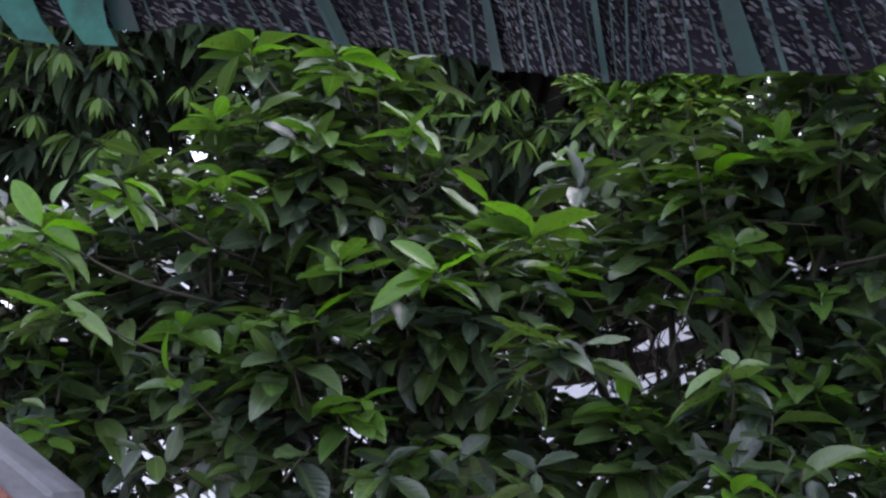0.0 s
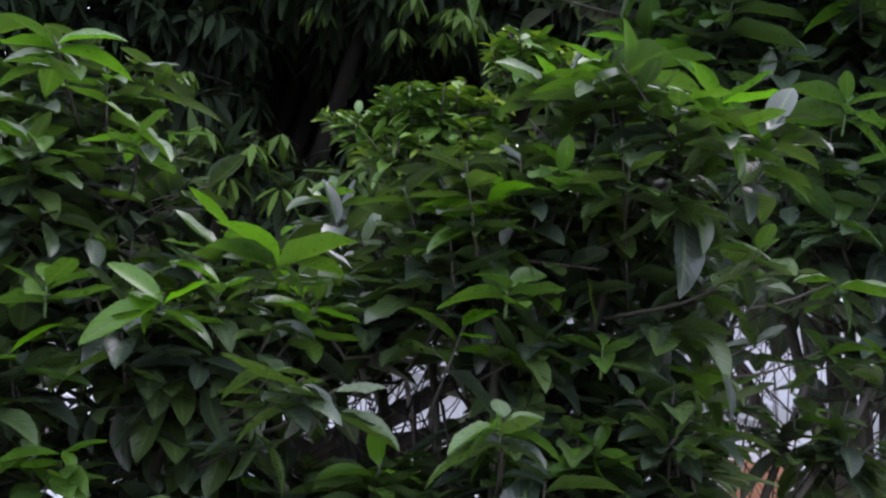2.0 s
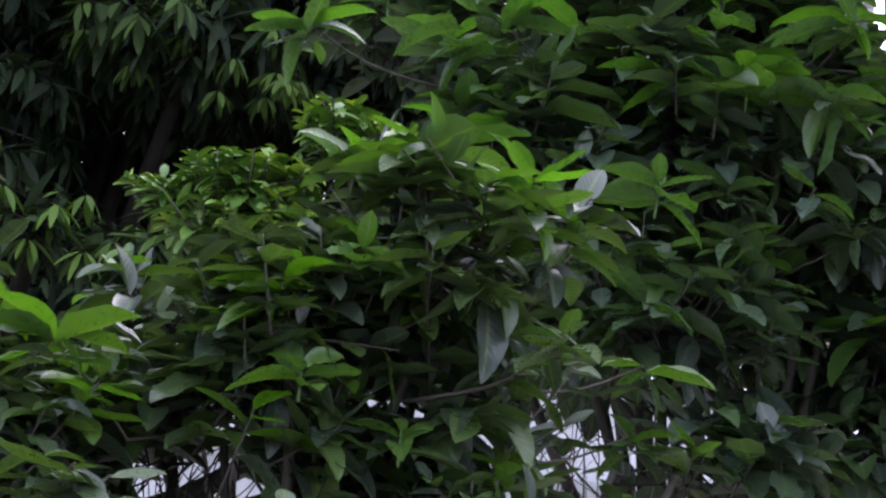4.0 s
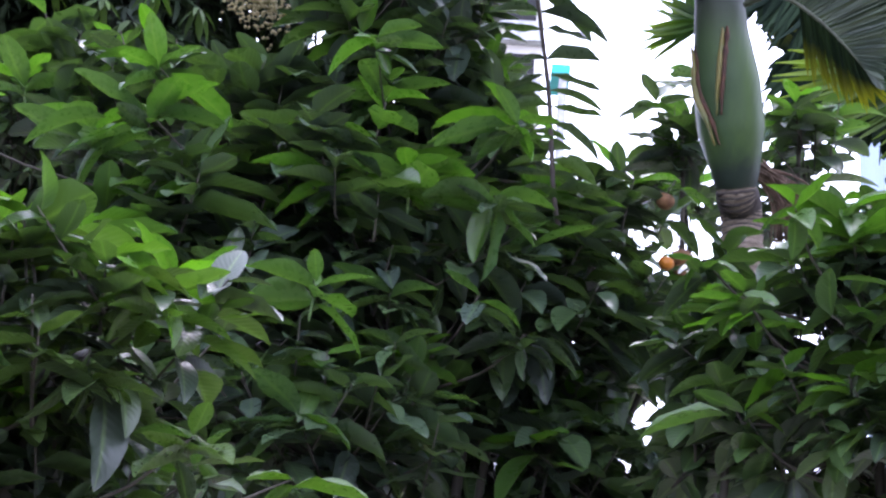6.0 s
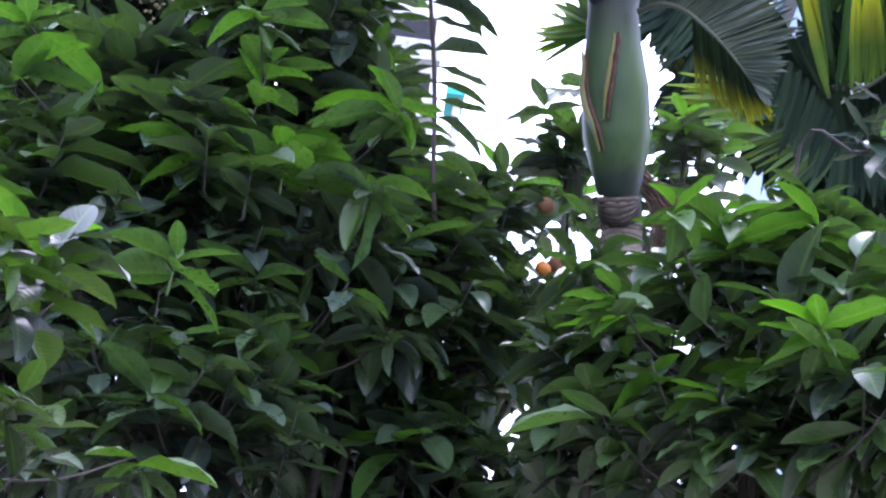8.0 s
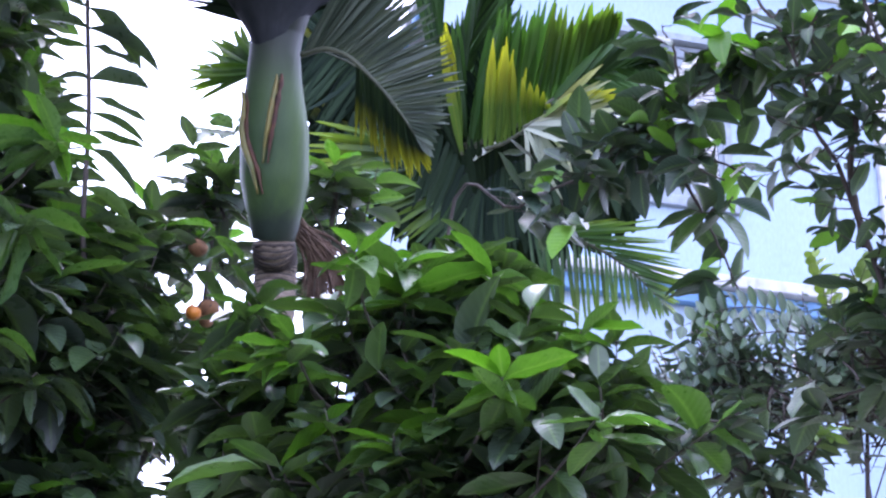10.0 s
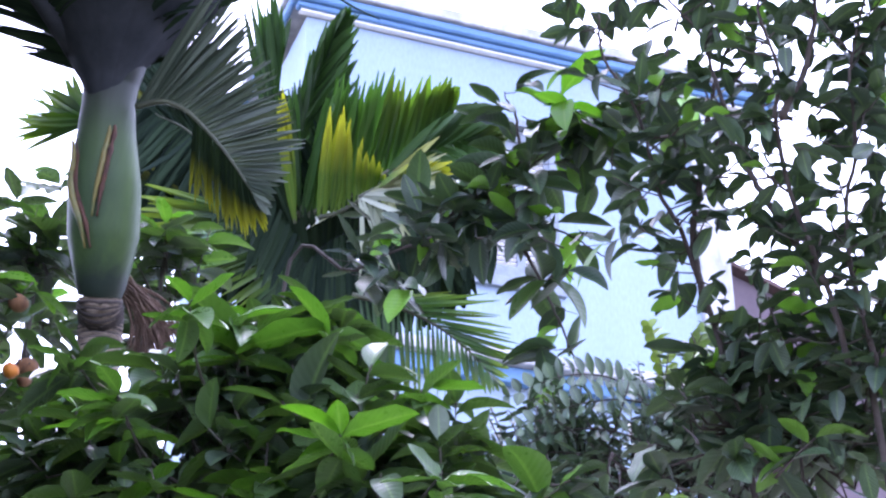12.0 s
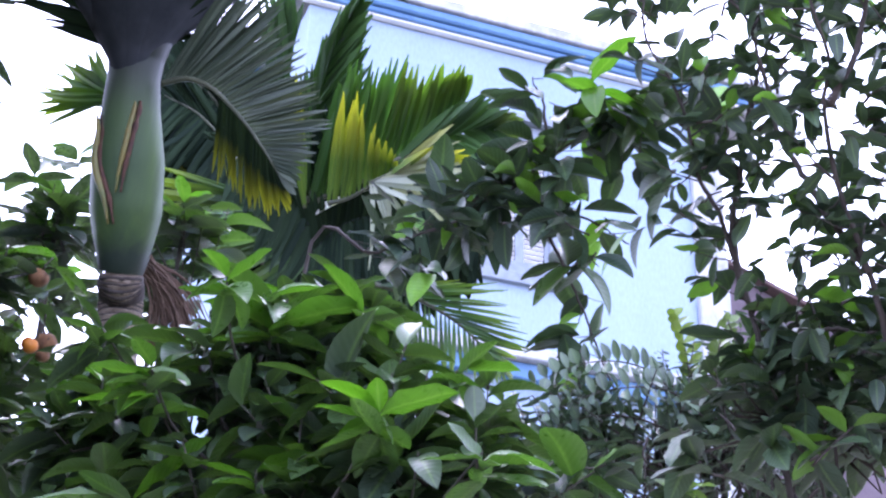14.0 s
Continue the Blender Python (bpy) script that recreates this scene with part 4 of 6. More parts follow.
# ---- far tree with drooping leaves, shade and light put into its colours ----
# High clumps above the view are added to shade the crown below.
fruit_tree = tree("fruit_tree", "large tree with long drooping leaves, coloured dark for shade", "tree", (-3.75, 6.9, 0), [(-3.644, 4.503, 2.755, 0.69, 0.52), (-3.273, 5.450, 3.379, 0.79, 0.55), (-2.327, 6.027, 3.767, 0.81, 0.54), (-2.833, 6.006, 2.535, 1.03, 0.27), (-2.338, 5.903, 3.818, 0.69, 0.35), (-1.664, 6.303, 4.351, 0.74, 0.49), (-3.551, 4.581, 3.872, 0.90, 0.39), (-2.619, 5.578, 4.358, 1.10, 0.43), (-2.358, 5.904, 4.666, 0.86, 0.38), (-3.935, 4.225, 2.321, 0.32, 0.26), (-1.600, 6.572, 3.680, 0.41, 0.28), (-1.173, 6.866, 2.754, 0.51, 0.33)] + [
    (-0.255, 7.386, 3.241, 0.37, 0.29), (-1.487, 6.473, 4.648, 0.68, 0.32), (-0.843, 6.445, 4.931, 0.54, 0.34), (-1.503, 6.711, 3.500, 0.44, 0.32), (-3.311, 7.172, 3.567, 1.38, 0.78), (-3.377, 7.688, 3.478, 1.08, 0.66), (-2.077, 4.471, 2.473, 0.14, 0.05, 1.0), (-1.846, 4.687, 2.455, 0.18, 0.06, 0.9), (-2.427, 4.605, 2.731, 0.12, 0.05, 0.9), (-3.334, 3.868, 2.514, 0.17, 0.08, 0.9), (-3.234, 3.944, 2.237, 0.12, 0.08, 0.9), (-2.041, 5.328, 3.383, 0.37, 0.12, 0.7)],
    # Young share of the sprays and small clumps stands in for light on them.
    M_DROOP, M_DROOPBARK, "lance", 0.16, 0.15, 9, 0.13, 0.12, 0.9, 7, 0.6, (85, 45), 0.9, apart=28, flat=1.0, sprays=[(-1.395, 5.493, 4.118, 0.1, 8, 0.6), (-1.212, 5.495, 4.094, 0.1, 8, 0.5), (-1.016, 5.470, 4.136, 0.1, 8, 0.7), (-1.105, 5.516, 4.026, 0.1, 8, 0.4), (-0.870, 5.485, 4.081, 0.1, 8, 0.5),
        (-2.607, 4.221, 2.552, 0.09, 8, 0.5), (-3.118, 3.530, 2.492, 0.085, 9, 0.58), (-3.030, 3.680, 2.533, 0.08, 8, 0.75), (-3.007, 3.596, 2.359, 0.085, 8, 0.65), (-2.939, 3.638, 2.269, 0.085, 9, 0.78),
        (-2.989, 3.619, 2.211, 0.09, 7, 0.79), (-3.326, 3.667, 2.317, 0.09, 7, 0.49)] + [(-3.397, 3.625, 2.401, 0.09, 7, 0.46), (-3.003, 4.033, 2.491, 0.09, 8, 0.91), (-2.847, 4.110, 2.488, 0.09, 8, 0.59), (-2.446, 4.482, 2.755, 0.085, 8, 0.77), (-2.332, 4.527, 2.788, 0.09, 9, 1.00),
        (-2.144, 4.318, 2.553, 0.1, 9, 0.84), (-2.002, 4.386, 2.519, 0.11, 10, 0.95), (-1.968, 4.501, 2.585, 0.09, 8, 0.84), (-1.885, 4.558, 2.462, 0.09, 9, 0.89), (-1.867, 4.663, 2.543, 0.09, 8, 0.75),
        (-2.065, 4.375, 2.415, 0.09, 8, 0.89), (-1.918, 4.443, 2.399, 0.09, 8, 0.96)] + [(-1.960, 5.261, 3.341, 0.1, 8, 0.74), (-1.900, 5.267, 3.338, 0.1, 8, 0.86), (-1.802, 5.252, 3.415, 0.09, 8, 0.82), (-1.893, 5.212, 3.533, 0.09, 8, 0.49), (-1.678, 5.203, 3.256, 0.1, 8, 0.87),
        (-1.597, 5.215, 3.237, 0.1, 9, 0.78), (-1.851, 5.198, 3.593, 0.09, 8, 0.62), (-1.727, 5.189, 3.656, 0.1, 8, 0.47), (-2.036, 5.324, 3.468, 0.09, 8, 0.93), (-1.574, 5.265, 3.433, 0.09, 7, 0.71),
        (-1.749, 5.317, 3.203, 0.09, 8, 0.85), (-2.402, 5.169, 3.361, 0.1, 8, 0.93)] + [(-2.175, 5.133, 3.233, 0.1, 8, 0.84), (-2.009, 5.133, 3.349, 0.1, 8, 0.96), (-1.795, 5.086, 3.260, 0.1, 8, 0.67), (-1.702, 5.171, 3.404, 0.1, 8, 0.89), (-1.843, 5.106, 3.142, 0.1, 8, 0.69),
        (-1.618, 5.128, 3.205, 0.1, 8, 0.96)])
tree("acacia_shrub", "yellowish green shrub with fine leaves between the citrus trees", "shrub", (-1.1, 4.3, 0), [
    (-1.223, 3.832, 2.471, 0.16, 0.07), (-0.999, 3.872, 2.623, 0.13, 0.06), (-1.447, 3.876, 2.438, 0.09, 0.04), (-1.161, 3.871, 2.352, 0.23, 0.09)],
    M_YELLOW, M_DARKTWIG, size=0.06, spacing=0.07, count=8, seed=18, trunk=0.02, young=0.5)

# ---- twiggy tree and shrubs at the end ----
def stem_tree(name, label, category, foot, stems, leaf_mat, bark, kind, size, gap, twig, seed, droop=0.3, young=0.1, thick=0.008, skip=0.0):
    """A sparse tree drawn stem by stem; leaves and side twigs along each stem."""
    rng = np.random.default_rng(seed)
    root = tagged(new(name), label, category)
    root.location = foot
    f = np.array(foot, float)
    for pts in stems:
        raw = spline(pts, 40)
        raw = raw + np.cumsum(rng.normal(0, 0.0016, raw.shape), axis=0)
        if pts[0][2] < 0.3:
            raw[0] = pts[0]
        v, q = tube(raw - f, np.linspace(thick, thick * 0.3, 40), 6)
        stem = link_mesh("stem", v, q, bark, root)
        length = np.linalg.norm(np.diff(raw, axis=0), axis=1).sum()
        tang = np.gradient(raw, axis=0)
        n = int(length / gap)
        for i in range(n):
            s = (i + rng.random()) / n
            if raw[int(s * 39)][2] < f[2] + 1.7 or s < skip:
                continue
            p = raw[int(s * 39)]
            t = tang[int(s * 39)] / (np.linalg.norm(tang[int(s * 39)]) + 1e-9)
            d = rng.normal(0, 1, 3) * [1, 1, 0.35]
            d = d / np.linalg.norm(d) + t * 0.4
            ln = twig * rng.uniform(0.4, 1.3)
            tip = p + d / np.linalg.norm(d) * ln
            v, q = tube(np.array([p, (p + tip) / 2 + [0, 0, -0.006], tip]) - f, [thick * 0.3, thick * 0.22, thick * 0.12], 4)
            tw = link_mesh("twig", v, q, bark, root)
            k = 1 + int(rng.integers(1, 5))
            for j in range(k):
                w = rng.normal(0, 1, 3) * [1, 1, 0.3]
                w = w / np.linalg.norm(w) + d * 0.5 + np.array([0, 0, -droop * rng.uniform(0, 1.3)])
                sz = size * rng.uniform(0.65, 1.2)
                ob = new("leaf", leaf_mesh(kind, int(rng.integers(0, 6)), 1.0 if rng.random() < young else 0.0, leaf_mat))
                ob.parent = tw
                ob.matrix_basis = Matrix.Translation(p + (tip - p) * (0.45 + 0.55 * j / max(1, k - 1)) - f) @ Matrix(basis(w, UP + rng.normal(0, 0.35, 3)).tolist()).to_4x4() @ Matrix.Diagonal((sz, sz, sz, 1))
    return root


privet = stem_tree("privet_tree", "thin twiggy tree with small dark leaves against the sky", "tree", (1.75, 2.9, 0), [
    [(1.75, 2.9, 0), (1.688, 3.134, 2.395), (1.610, 3.100, 2.569), (1.555, 3.075, 2.708), (1.476, 3.048, 2.830), (1.427, 3.038, 2.896), (1.362, 3.002, 3.018), (1.275, 2.992, 3.122), (1.245, 2.964, 3.197)],
    [(1.562, 3.076, 2.699), (1.496, 3.015, 2.821), (1.467, 2.943, 2.923), (1.440, 2.865, 3.032), (1.436, 2.788, 3.160), (1.419, 2.730, 3.270)],
    [(1.8, 2.85, 0), (1.733, 2.855, 2.326), (1.637, 2.809, 2.496), (1.563, 2.771, 2.632), (1.480, 2.727, 2.742), (1.409, 2.673, 2.858), (1.397, 2.639, 2.903), (1.335, 2.610, 3.011), (1.315, 2.560, 3.111)],
    [(1.85, 2.85, 0), (1.765, 2.835, 2.326), (1.675, 2.780, 2.504), (1.612, 2.750, 2.615), (1.550, 2.695, 2.725), (1.525, 2.627, 2.816), (1.476, 2.570, 2.935), (1.473, 2.483, 3.077)],
    [(1.675, 2.780, 2.504), (1.692, 2.722, 2.623), (1.653, 2.693, 2.753), (1.601, 2.626, 2.954), (1.573, 2.552, 3.102)],
    [(1.563, 2.771, 2.632), (1.489, 2.805, 2.758), (1.440, 2.821, 2.888), (1.368, 2.792, 3.050), (1.297, 2.805, 3.143)],
    [(1.760, 2.787, 2.622), (1.786, 2.724, 2.805), (1.758, 2.668, 3.030), (1.739, 2.577, 3.195)],
    [(1.409, 2.673, 2.858), (1.428, 2.614, 2.933), (1.421, 2.566, 3.017), (1.402, 2.516, 3.117)],
    [(1.610, 3.100, 2.569), (1.651, 2.991, 2.618), (1.714, 2.924, 2.619)]],
    M_TWIGLEAF, M_DARKTWIG, "ellipse", 0.066, 0.075, 0.1, 8, 0.25, 0.06, 0.0075)
clumps(privet, [(1.151, 2.914, 3.176, 0.050, 8), (1.227, 2.866, 3.167, 0.050, 8), (1.285, 2.828, 3.159, 0.050, 8), (1.357, 2.776, 3.150, 0.060, 14), (1.412, 2.737, 3.138, 0.060, 14),
        (1.471, 2.688, 3.130, 0.060, 12), (1.524, 2.650, 3.113, 0.050, 10), (1.337, 2.819, 3.122, 0.050, 10), (1.387, 2.789, 3.108, 0.060, 14), (1.444, 2.752, 3.091, 0.050, 10),
        (1.458, 2.634, 3.021, 0.050, 8), (1.329, 2.864, 3.080, 0.050, 10), (1.389, 2.830, 3.061, 0.070, 16), (1.448, 2.778, 3.060, 0.050, 10), (1.346, 2.893, 3.030, 0.060, 14),
        (1.406, 2.859, 3.010, 0.070, 16)] + [(1.455, 2.808, 3.020, 0.060, 12), (1.361, 2.939, 2.958, 0.050, 10), (1.426, 2.938, 2.988, 0.070, 14), (1.461, 2.857, 2.954, 0.060, 12), (1.507, 2.820, 2.947, 0.050, 9),
        (1.512, 2.671, 2.923, 0.050, 8), (1.518, 2.699, 2.884, 0.050, 8), (1.428, 2.982, 2.928, 0.060, 12), (1.485, 2.939, 2.921, 0.060, 12), (1.527, 2.856, 2.878, 0.050, 10),
        (1.588, 2.811, 2.860, 0.050, 10), (1.518, 2.958, 2.857, 0.050, 10), (1.568, 2.872, 2.805, 0.060, 12), (1.623, 2.836, 2.779, 0.060, 12), (1.592, 2.952, 2.768, 0.060, 12),
        (1.615, 2.879, 2.729, 0.060, 12)] + [(1.431, 3.049, 2.831, 0.040, 6)], "ellipse", 0.062, M_TWIGLEAF, M_DARKTWIG, 81, 0.3, 0.06)
clumps(privet, [(1.471, 2.543, 3.068, 0.060, 12), (1.550, 2.482, 3.037, 0.060, 14), (1.527, 2.528, 3.022, 0.060, 14), (1.506, 2.593, 2.983, 0.060, 12), (1.581, 2.534, 2.953, 0.060, 12), (1.546, 2.619, 2.908, 0.060, 14), (1.600, 2.594, 2.867, 0.060, 12), (1.640, 2.600, 2.805, 0.050, 10), (1.635, 2.701, 2.797, 0.060, 12), (1.657, 2.642, 2.731, 0.060, 12), (1.668, 2.720, 2.725, 0.060, 12), (1.684, 2.680, 2.636, 0.060, 12), (1.673, 2.791, 2.735, 0.050, 10), (1.700, 2.775, 2.593, 0.060, 12)], "ellipse", 0.062, M_TWIGLEAF, M_DARKTWIG, 85, 0.3, 0.05)
bush = tree("privet_bush", "dense low bush with small dark leaves under the twiggy stems", "bush", (1.9, 3.1, 0), [
    (1.735, 3.047, 2.658, 0.14, 0.05), (1.846, 2.933, 2.516, 0.16, 0.09), (1.747, 3.129, 2.515, 0.19, 0.10), (1.947, 3.031, 2.686, 0.11, 0.04), (1.716, 3.677, 2.482, 0.15, 0.14)],
    M_BUSH, M_DARKTWIG, size=0.08, spacing=0.105, count=5, trunk=0.014, young=0.12, seed=28, inner=0.6)
clumps(bush, [(1.603, 3.054, 2.710, 0.060, 10), (1.657, 3.008, 2.703, 0.060, 10), (1.677, 2.930, 2.676, 0.060, 10), (1.594, 3.104, 2.636, 0.060, 10), (1.649, 3.058, 2.630, 0.070, 12), (1.672, 2.983, 2.595, 0.070, 12), (1.679, 2.914, 2.571, 0.050, 8), (1.586, 3.091, 2.540, 0.060, 10), (1.648, 3.043, 2.525, 0.070, 12), (1.675, 2.961, 2.491, 0.070, 12), (1.590, 3.062, 2.446, 0.070, 12), (1.633, 2.971, 2.404, 0.070, 12), (1.526, 3.106, 2.470, 0.060, 10), (1.474, 3.154, 2.455, 0.060, 10), (1.421, 3.204, 2.429, 0.060, 10), (1.491, 3.105, 2.380, 0.060, 10), (1.359, 3.259, 2.404, 0.050, 8)], "broad", 0.095, M_TWIGLEAF, M_DARKTWIG, 82, 0.4, 0.08)
slender = stem_tree("slender_citrus_tree", "slender tree with a long leafy branch against the house", "tree", (1.35, 4.3, 0), [
    [(1.35, 4.3, 0), (1.304, 4.500, 3.111), (1.435, 4.311, 3.283), (1.635, 4.121, 3.388), (1.719, 3.944, 3.481), (1.807, 3.782, 3.546), (1.912, 3.631, 3.576)],
    [(1.635, 4.121, 3.388), (1.726, 4.013, 3.364), (1.833, 3.911, 3.314), (1.904, 3.838, 3.252)],
    [(1.719, 3.944, 3.481), (1.690, 3.897, 3.586), (1.643, 3.877, 3.665)],
    [(1.726, 4.013, 3.364), (1.792, 3.984, 3.236), (1.851, 3.996, 3.159), (1.928, 3.990, 2.984), (2.028, 4.015, 2.843)],
    [(1.588, 4.159, 3.375), (1.665, 4.113, 3.478), (1.806, 4.077, 3.502)]],
    M_TWIGLEAF, M_DARKTWIG, "ellipse", 0.13, 0.06, 0.13, 17, 0.3, 0.15, 0.0058, 0.3)
clumps(slender, [(1.618, 3.847, 3.612, 0.050, 7), (1.704, 3.839, 3.548, 0.060, 9), (1.670, 4.039, 3.489, 0.090, 12), (1.736, 3.897, 3.435, 0.090, 12), (1.654, 4.021, 3.324, 0.080, 10), (1.753, 3.856, 3.273, 0.080, 10), (1.818, 3.859, 3.194, 0.060, 8), (1.616, 4.254, 3.406, 0.090, 10), (1.606, 4.401, 3.381, 0.080, 9), (1.624, 4.204, 3.480, 0.080, 9), (1.837, 3.692, 3.424, 0.070, 9), (1.857, 3.614, 3.310, 0.060, 8)], "broad", 0.135, M_TWIGLEAF, M_DARKTWIG, 83, 0.55, 0.12)
clumps(slender, [(1.726, 3.692, 3.532, 0.050, 5), (1.832, 3.626, 3.515, 0.040, 4), (1.762, 3.903, 3.185, 0.050, 5), (1.681, 3.662, 3.518, 0.050, 7), (1.765, 3.630, 3.481, 0.050, 7)], "broad", 0.135, M_CITRUS_DARKENED, M_DARKTWIG, 84, 0.25, 0.55)
pinnate = tree("pinnate_shrub", "greyish green shrub with fine feathery leaves", "shrub", (1.7, 3.5, 0), [
    (1.930, 3.797, 2.757, 0.24, 0.09), (2.169, 3.671, 2.720, 0.27, 0.12), (1.829, 4.009, 2.731, 0.18, 0.10), (2.093, 3.723, 2.926, 0.07, 0.06, 0.8)],
    M_PINNATE, M_DARKTWIG, "leaflet", 0.045, 0.095, 16, 0.02, 0.1, 0.1, 9, 0.5, (80, 68), ranks=2, flat=0.8)

# ---- fruits on the citrus tree ----
M_ORANGE = rough_material("ripe_peel", (0.42, 0.13, 0.015), (0.55, 0.2, 0.02), 0.45, 20.0, (1, 1, 1), 0.3, 0.002, 160.0)
M_BROWN = rough_material("dried_peel", (0.10, 0.05, 0.025), (0.24, 0.12, 0.05), 0.75, 30.0, (1, 1, 1), 0.6, 0.004, 120.0)
M_LIME = rough_material("green_peel", (0.05, 0.12, 0.012), (0.08, 0.17, 0.015), 0.6, 20.0, (1, 1, 1), 0.3, 0.002, 160.0)


def fruit(label, x, y, z, r, material, seed):
    rng = random.Random(seed)
    bm = bmesh.new()
    bmesh.ops.create_uvsphere(bm, u_segments=20, v_segments=14, radius=r)
    for v in bm.verts:
        k = 1 + 0.05 * noise.noise(v.co * (2.5 / r) * 0.4 + Vector((seed, 0, 0)))
        v.co = v.co * k
        v.co.z *= 0.92 - (0.08 if v.co.z > 0.85 * r else 0)
    ob = tagged(part("fruit", bm, material, None, label, True), category="fruit", group="fruits on the citrus tree")
    ob.location = (x, y, z)
    ob.rotation_euler = (rng.uniform(-0.4, 0.4), rng.uniform(-0.4, 0.4), rng.uniform(0, 6))
    v, q = tube([(0, 0, r * 0.85), (0.004, 0.0, r * 1.3), (-0.01, 0.01, r * 2.4)], [0.003, 0.0022, 0.002], 6)
    link_mesh("stalk", v, q, M_DARKTWIG, ob)
    return ob


fruit("dried brown citrus fruit hanging on its stalk", 0.681, 4.794, 3.198, 0.028, M_BROWN, 1)
fruit("ripe orange citrus fruit hanging in the leaves", 0.690, 4.811, 3.012, 0.023, M_ORANGE, 2)
fruit("dried brown citrus fruit with wrinkled peel", 0.744, 4.869, 3.051, 0.032, M_BROWN, 3)
fruit("small brown citrus fruit under the others", 0.740, 4.862, 3.013, 0.02, M_BROWN, 4)
fruit("unripe green citrus fruit among the leaves", 0.873, 3.739, 2.732, 0.017, M_LIME, 5)
fruit("unripe green citrus fruit among the leaves", 0.971, 3.671, 2.741, 0.018, M_LIME, 6)
fruit("unripe green citrus fruit among the leaves", 1.031, 3.608, 2.676, 0.017, M_LIME, 7)

# ---- palms ----
M_TRUNK = rough_material("ringed_palm_trunk", (0.09, 0.07, 0.052), (0.24, 0.195, 0.15), 0.85, 26.0, (1, 1, 3), 0.8, 0.01, 70.0)
M_RING = rough_material("dark_leaf_scar", (0.022, 0.018, 0.016), (0.05, 0.04, 0.034), 0.9, 30.0)
Z_NECK = 3.604
M_SHEATH, n_, l_, p_ = nodes_of("green_crownshaft")
tc_, sep_ = n_.new("ShaderNodeTexCoord"), n_.new("ShaderNodeSeparateXYZ")
l_.new(tc_.outputs["Object"], sep_.inputs[0])
blot_ = noise_tex(n_, l_, 11.0, 5.0, "Object", (1, 1, 0.12))
green_ = mix(n_, l_, (0.028, 0.054, 0.024), (0.06, 0.1, 0.03), ramp(n_, l_, blot_, 0.3, 0.7))
grey_ = mix(n_, l_, (0.02, 0.027, 0.021), (0.04, 0.048, 0.035), ramp(n_, l_, blot_, 0.3, 0.7))
up_ = n_.new("ShaderNodeMath")
up_.operation = "MULTIPLY_ADD"
l_.new(blot_, up_.inputs[0])
up_.inputs[1].default_value = 0.14
l_.new(sep_.outputs[2], up_.inputs[2])
col_ = mix(n_, l_, green_, grey_, ramp(n_, l_, up_.outputs[0], Z_NECK - 0.02, Z_NECK + 0.2))
base_ = mix(n_, l_, (0.02, 0.03, 0.022), col_, ramp(n_, l_, up_.outputs[0], Z_NECK - 0.33, Z_NECK - 0.27))
# The crown's shade on the neck is put in as darkening upward.
base_ = mix(n_, l_, base_, (0.017, 0.021, 0.019), ramp(n_, l_, up_.outputs[0], 3.64, 3.83))
fine_ = noise_tex(n_, l_, 60.0, 3.0, "Object", (1, 1, 0.1))
l_.new(mix(n_, l_, base_, mix(n_, l_, (0.75, 0.75, 0.75), (1.2, 1.2, 1.2), fine_), 0.6, "MULTIPLY"), p_.inputs["Base Color"])
p_.inputs["Roughness"].default_value, p_.inputs["Specular IOR Level"].default_value = 0.45, 0.2
bump(n_, l_, p_, fine_, 0.2, 0.003)
# Shade under the fronds is painted into the petiole colour.
M_PETIOLE = rough_material("shade_toned_petiole", (0.016, 0.019, 0.023), (0.03, 0.033, 0.037), 0.8, 12.0, (1, 1, 0.2), 0.2, 0.004, 60.0, 0.1)
M_SHEATH_EDGE = rough_material("brown_sheath_edge", (0.03, 0.015, 0.012), (0.09, 0.04, 0.022), 0.8, 40.0)
M_SHEATH_YELLOW = rough_material("yellow_sheath_margin", (0.08, 0.10, 0.028), (0.17, 0.13, 0.028), 0.5, 20.0)
M_HUSK = rough_material("dry_palm_fibre", (0.075, 0.05, 0.038), (0.165, 0.11, 0.08), 0.9, 30.0)
M_RACHIS = rough_material("palm_rachis", (0.035, 0.042, 0.026), (0.07, 0.08, 0.045), 0.5, 15.0)
BLADES["palm"] = [blade(1.0, 0.012, 0.05, 0, "strap"), blade(1.0, 0.016, 0.14, 0, "strap"), blade(1.0, 0.01, 0.26, 0, "strap")]
BLADES["pinna"] = [blade(1.0, 0.1, 0.1), blade(1.0, 0.16, 0.2), blade(1.0, 0.06, 0.05)]
BLADES["torn"] = [blade(1.0, 0.012, 0.5, 0.02, "strap"), blade(1.0, 0.016, 0.9, 0.015, "strap")]
# Grey in this leaflet colour stands in for the sky's sheen.
M_PALM_GREY = leaf_material("sheen_grey_palm_leaflet", (0.03, 0.046, 0.034), (0.075, 0.095, 0.075), (0.30, 0.30, 0.015), 0.42, 0.1, (0.12, 0.17, 0.08), 0.1, True)
# White colour imitates a bright patch among the fronds.
M_WHITE_PATCH = leaf_material("white_patch_leaflet", (0.6, 0.62, 0.62), (0.66, 0.68, 0.68), (0.6, 0.6, 0.5), 0.5, 0.3, (0.7, 0.7, 0.7), 0.1)
M_PALM_MID = leaf_material("deep_palm_leaflet", (0.018, 0.045, 0.016), (0.036, 0.088, 0.022), (0.2, 0.28, 0.01), 0.5, 0.3, (0.08, 0.13, 0.03), 0.1, True, 0.3)
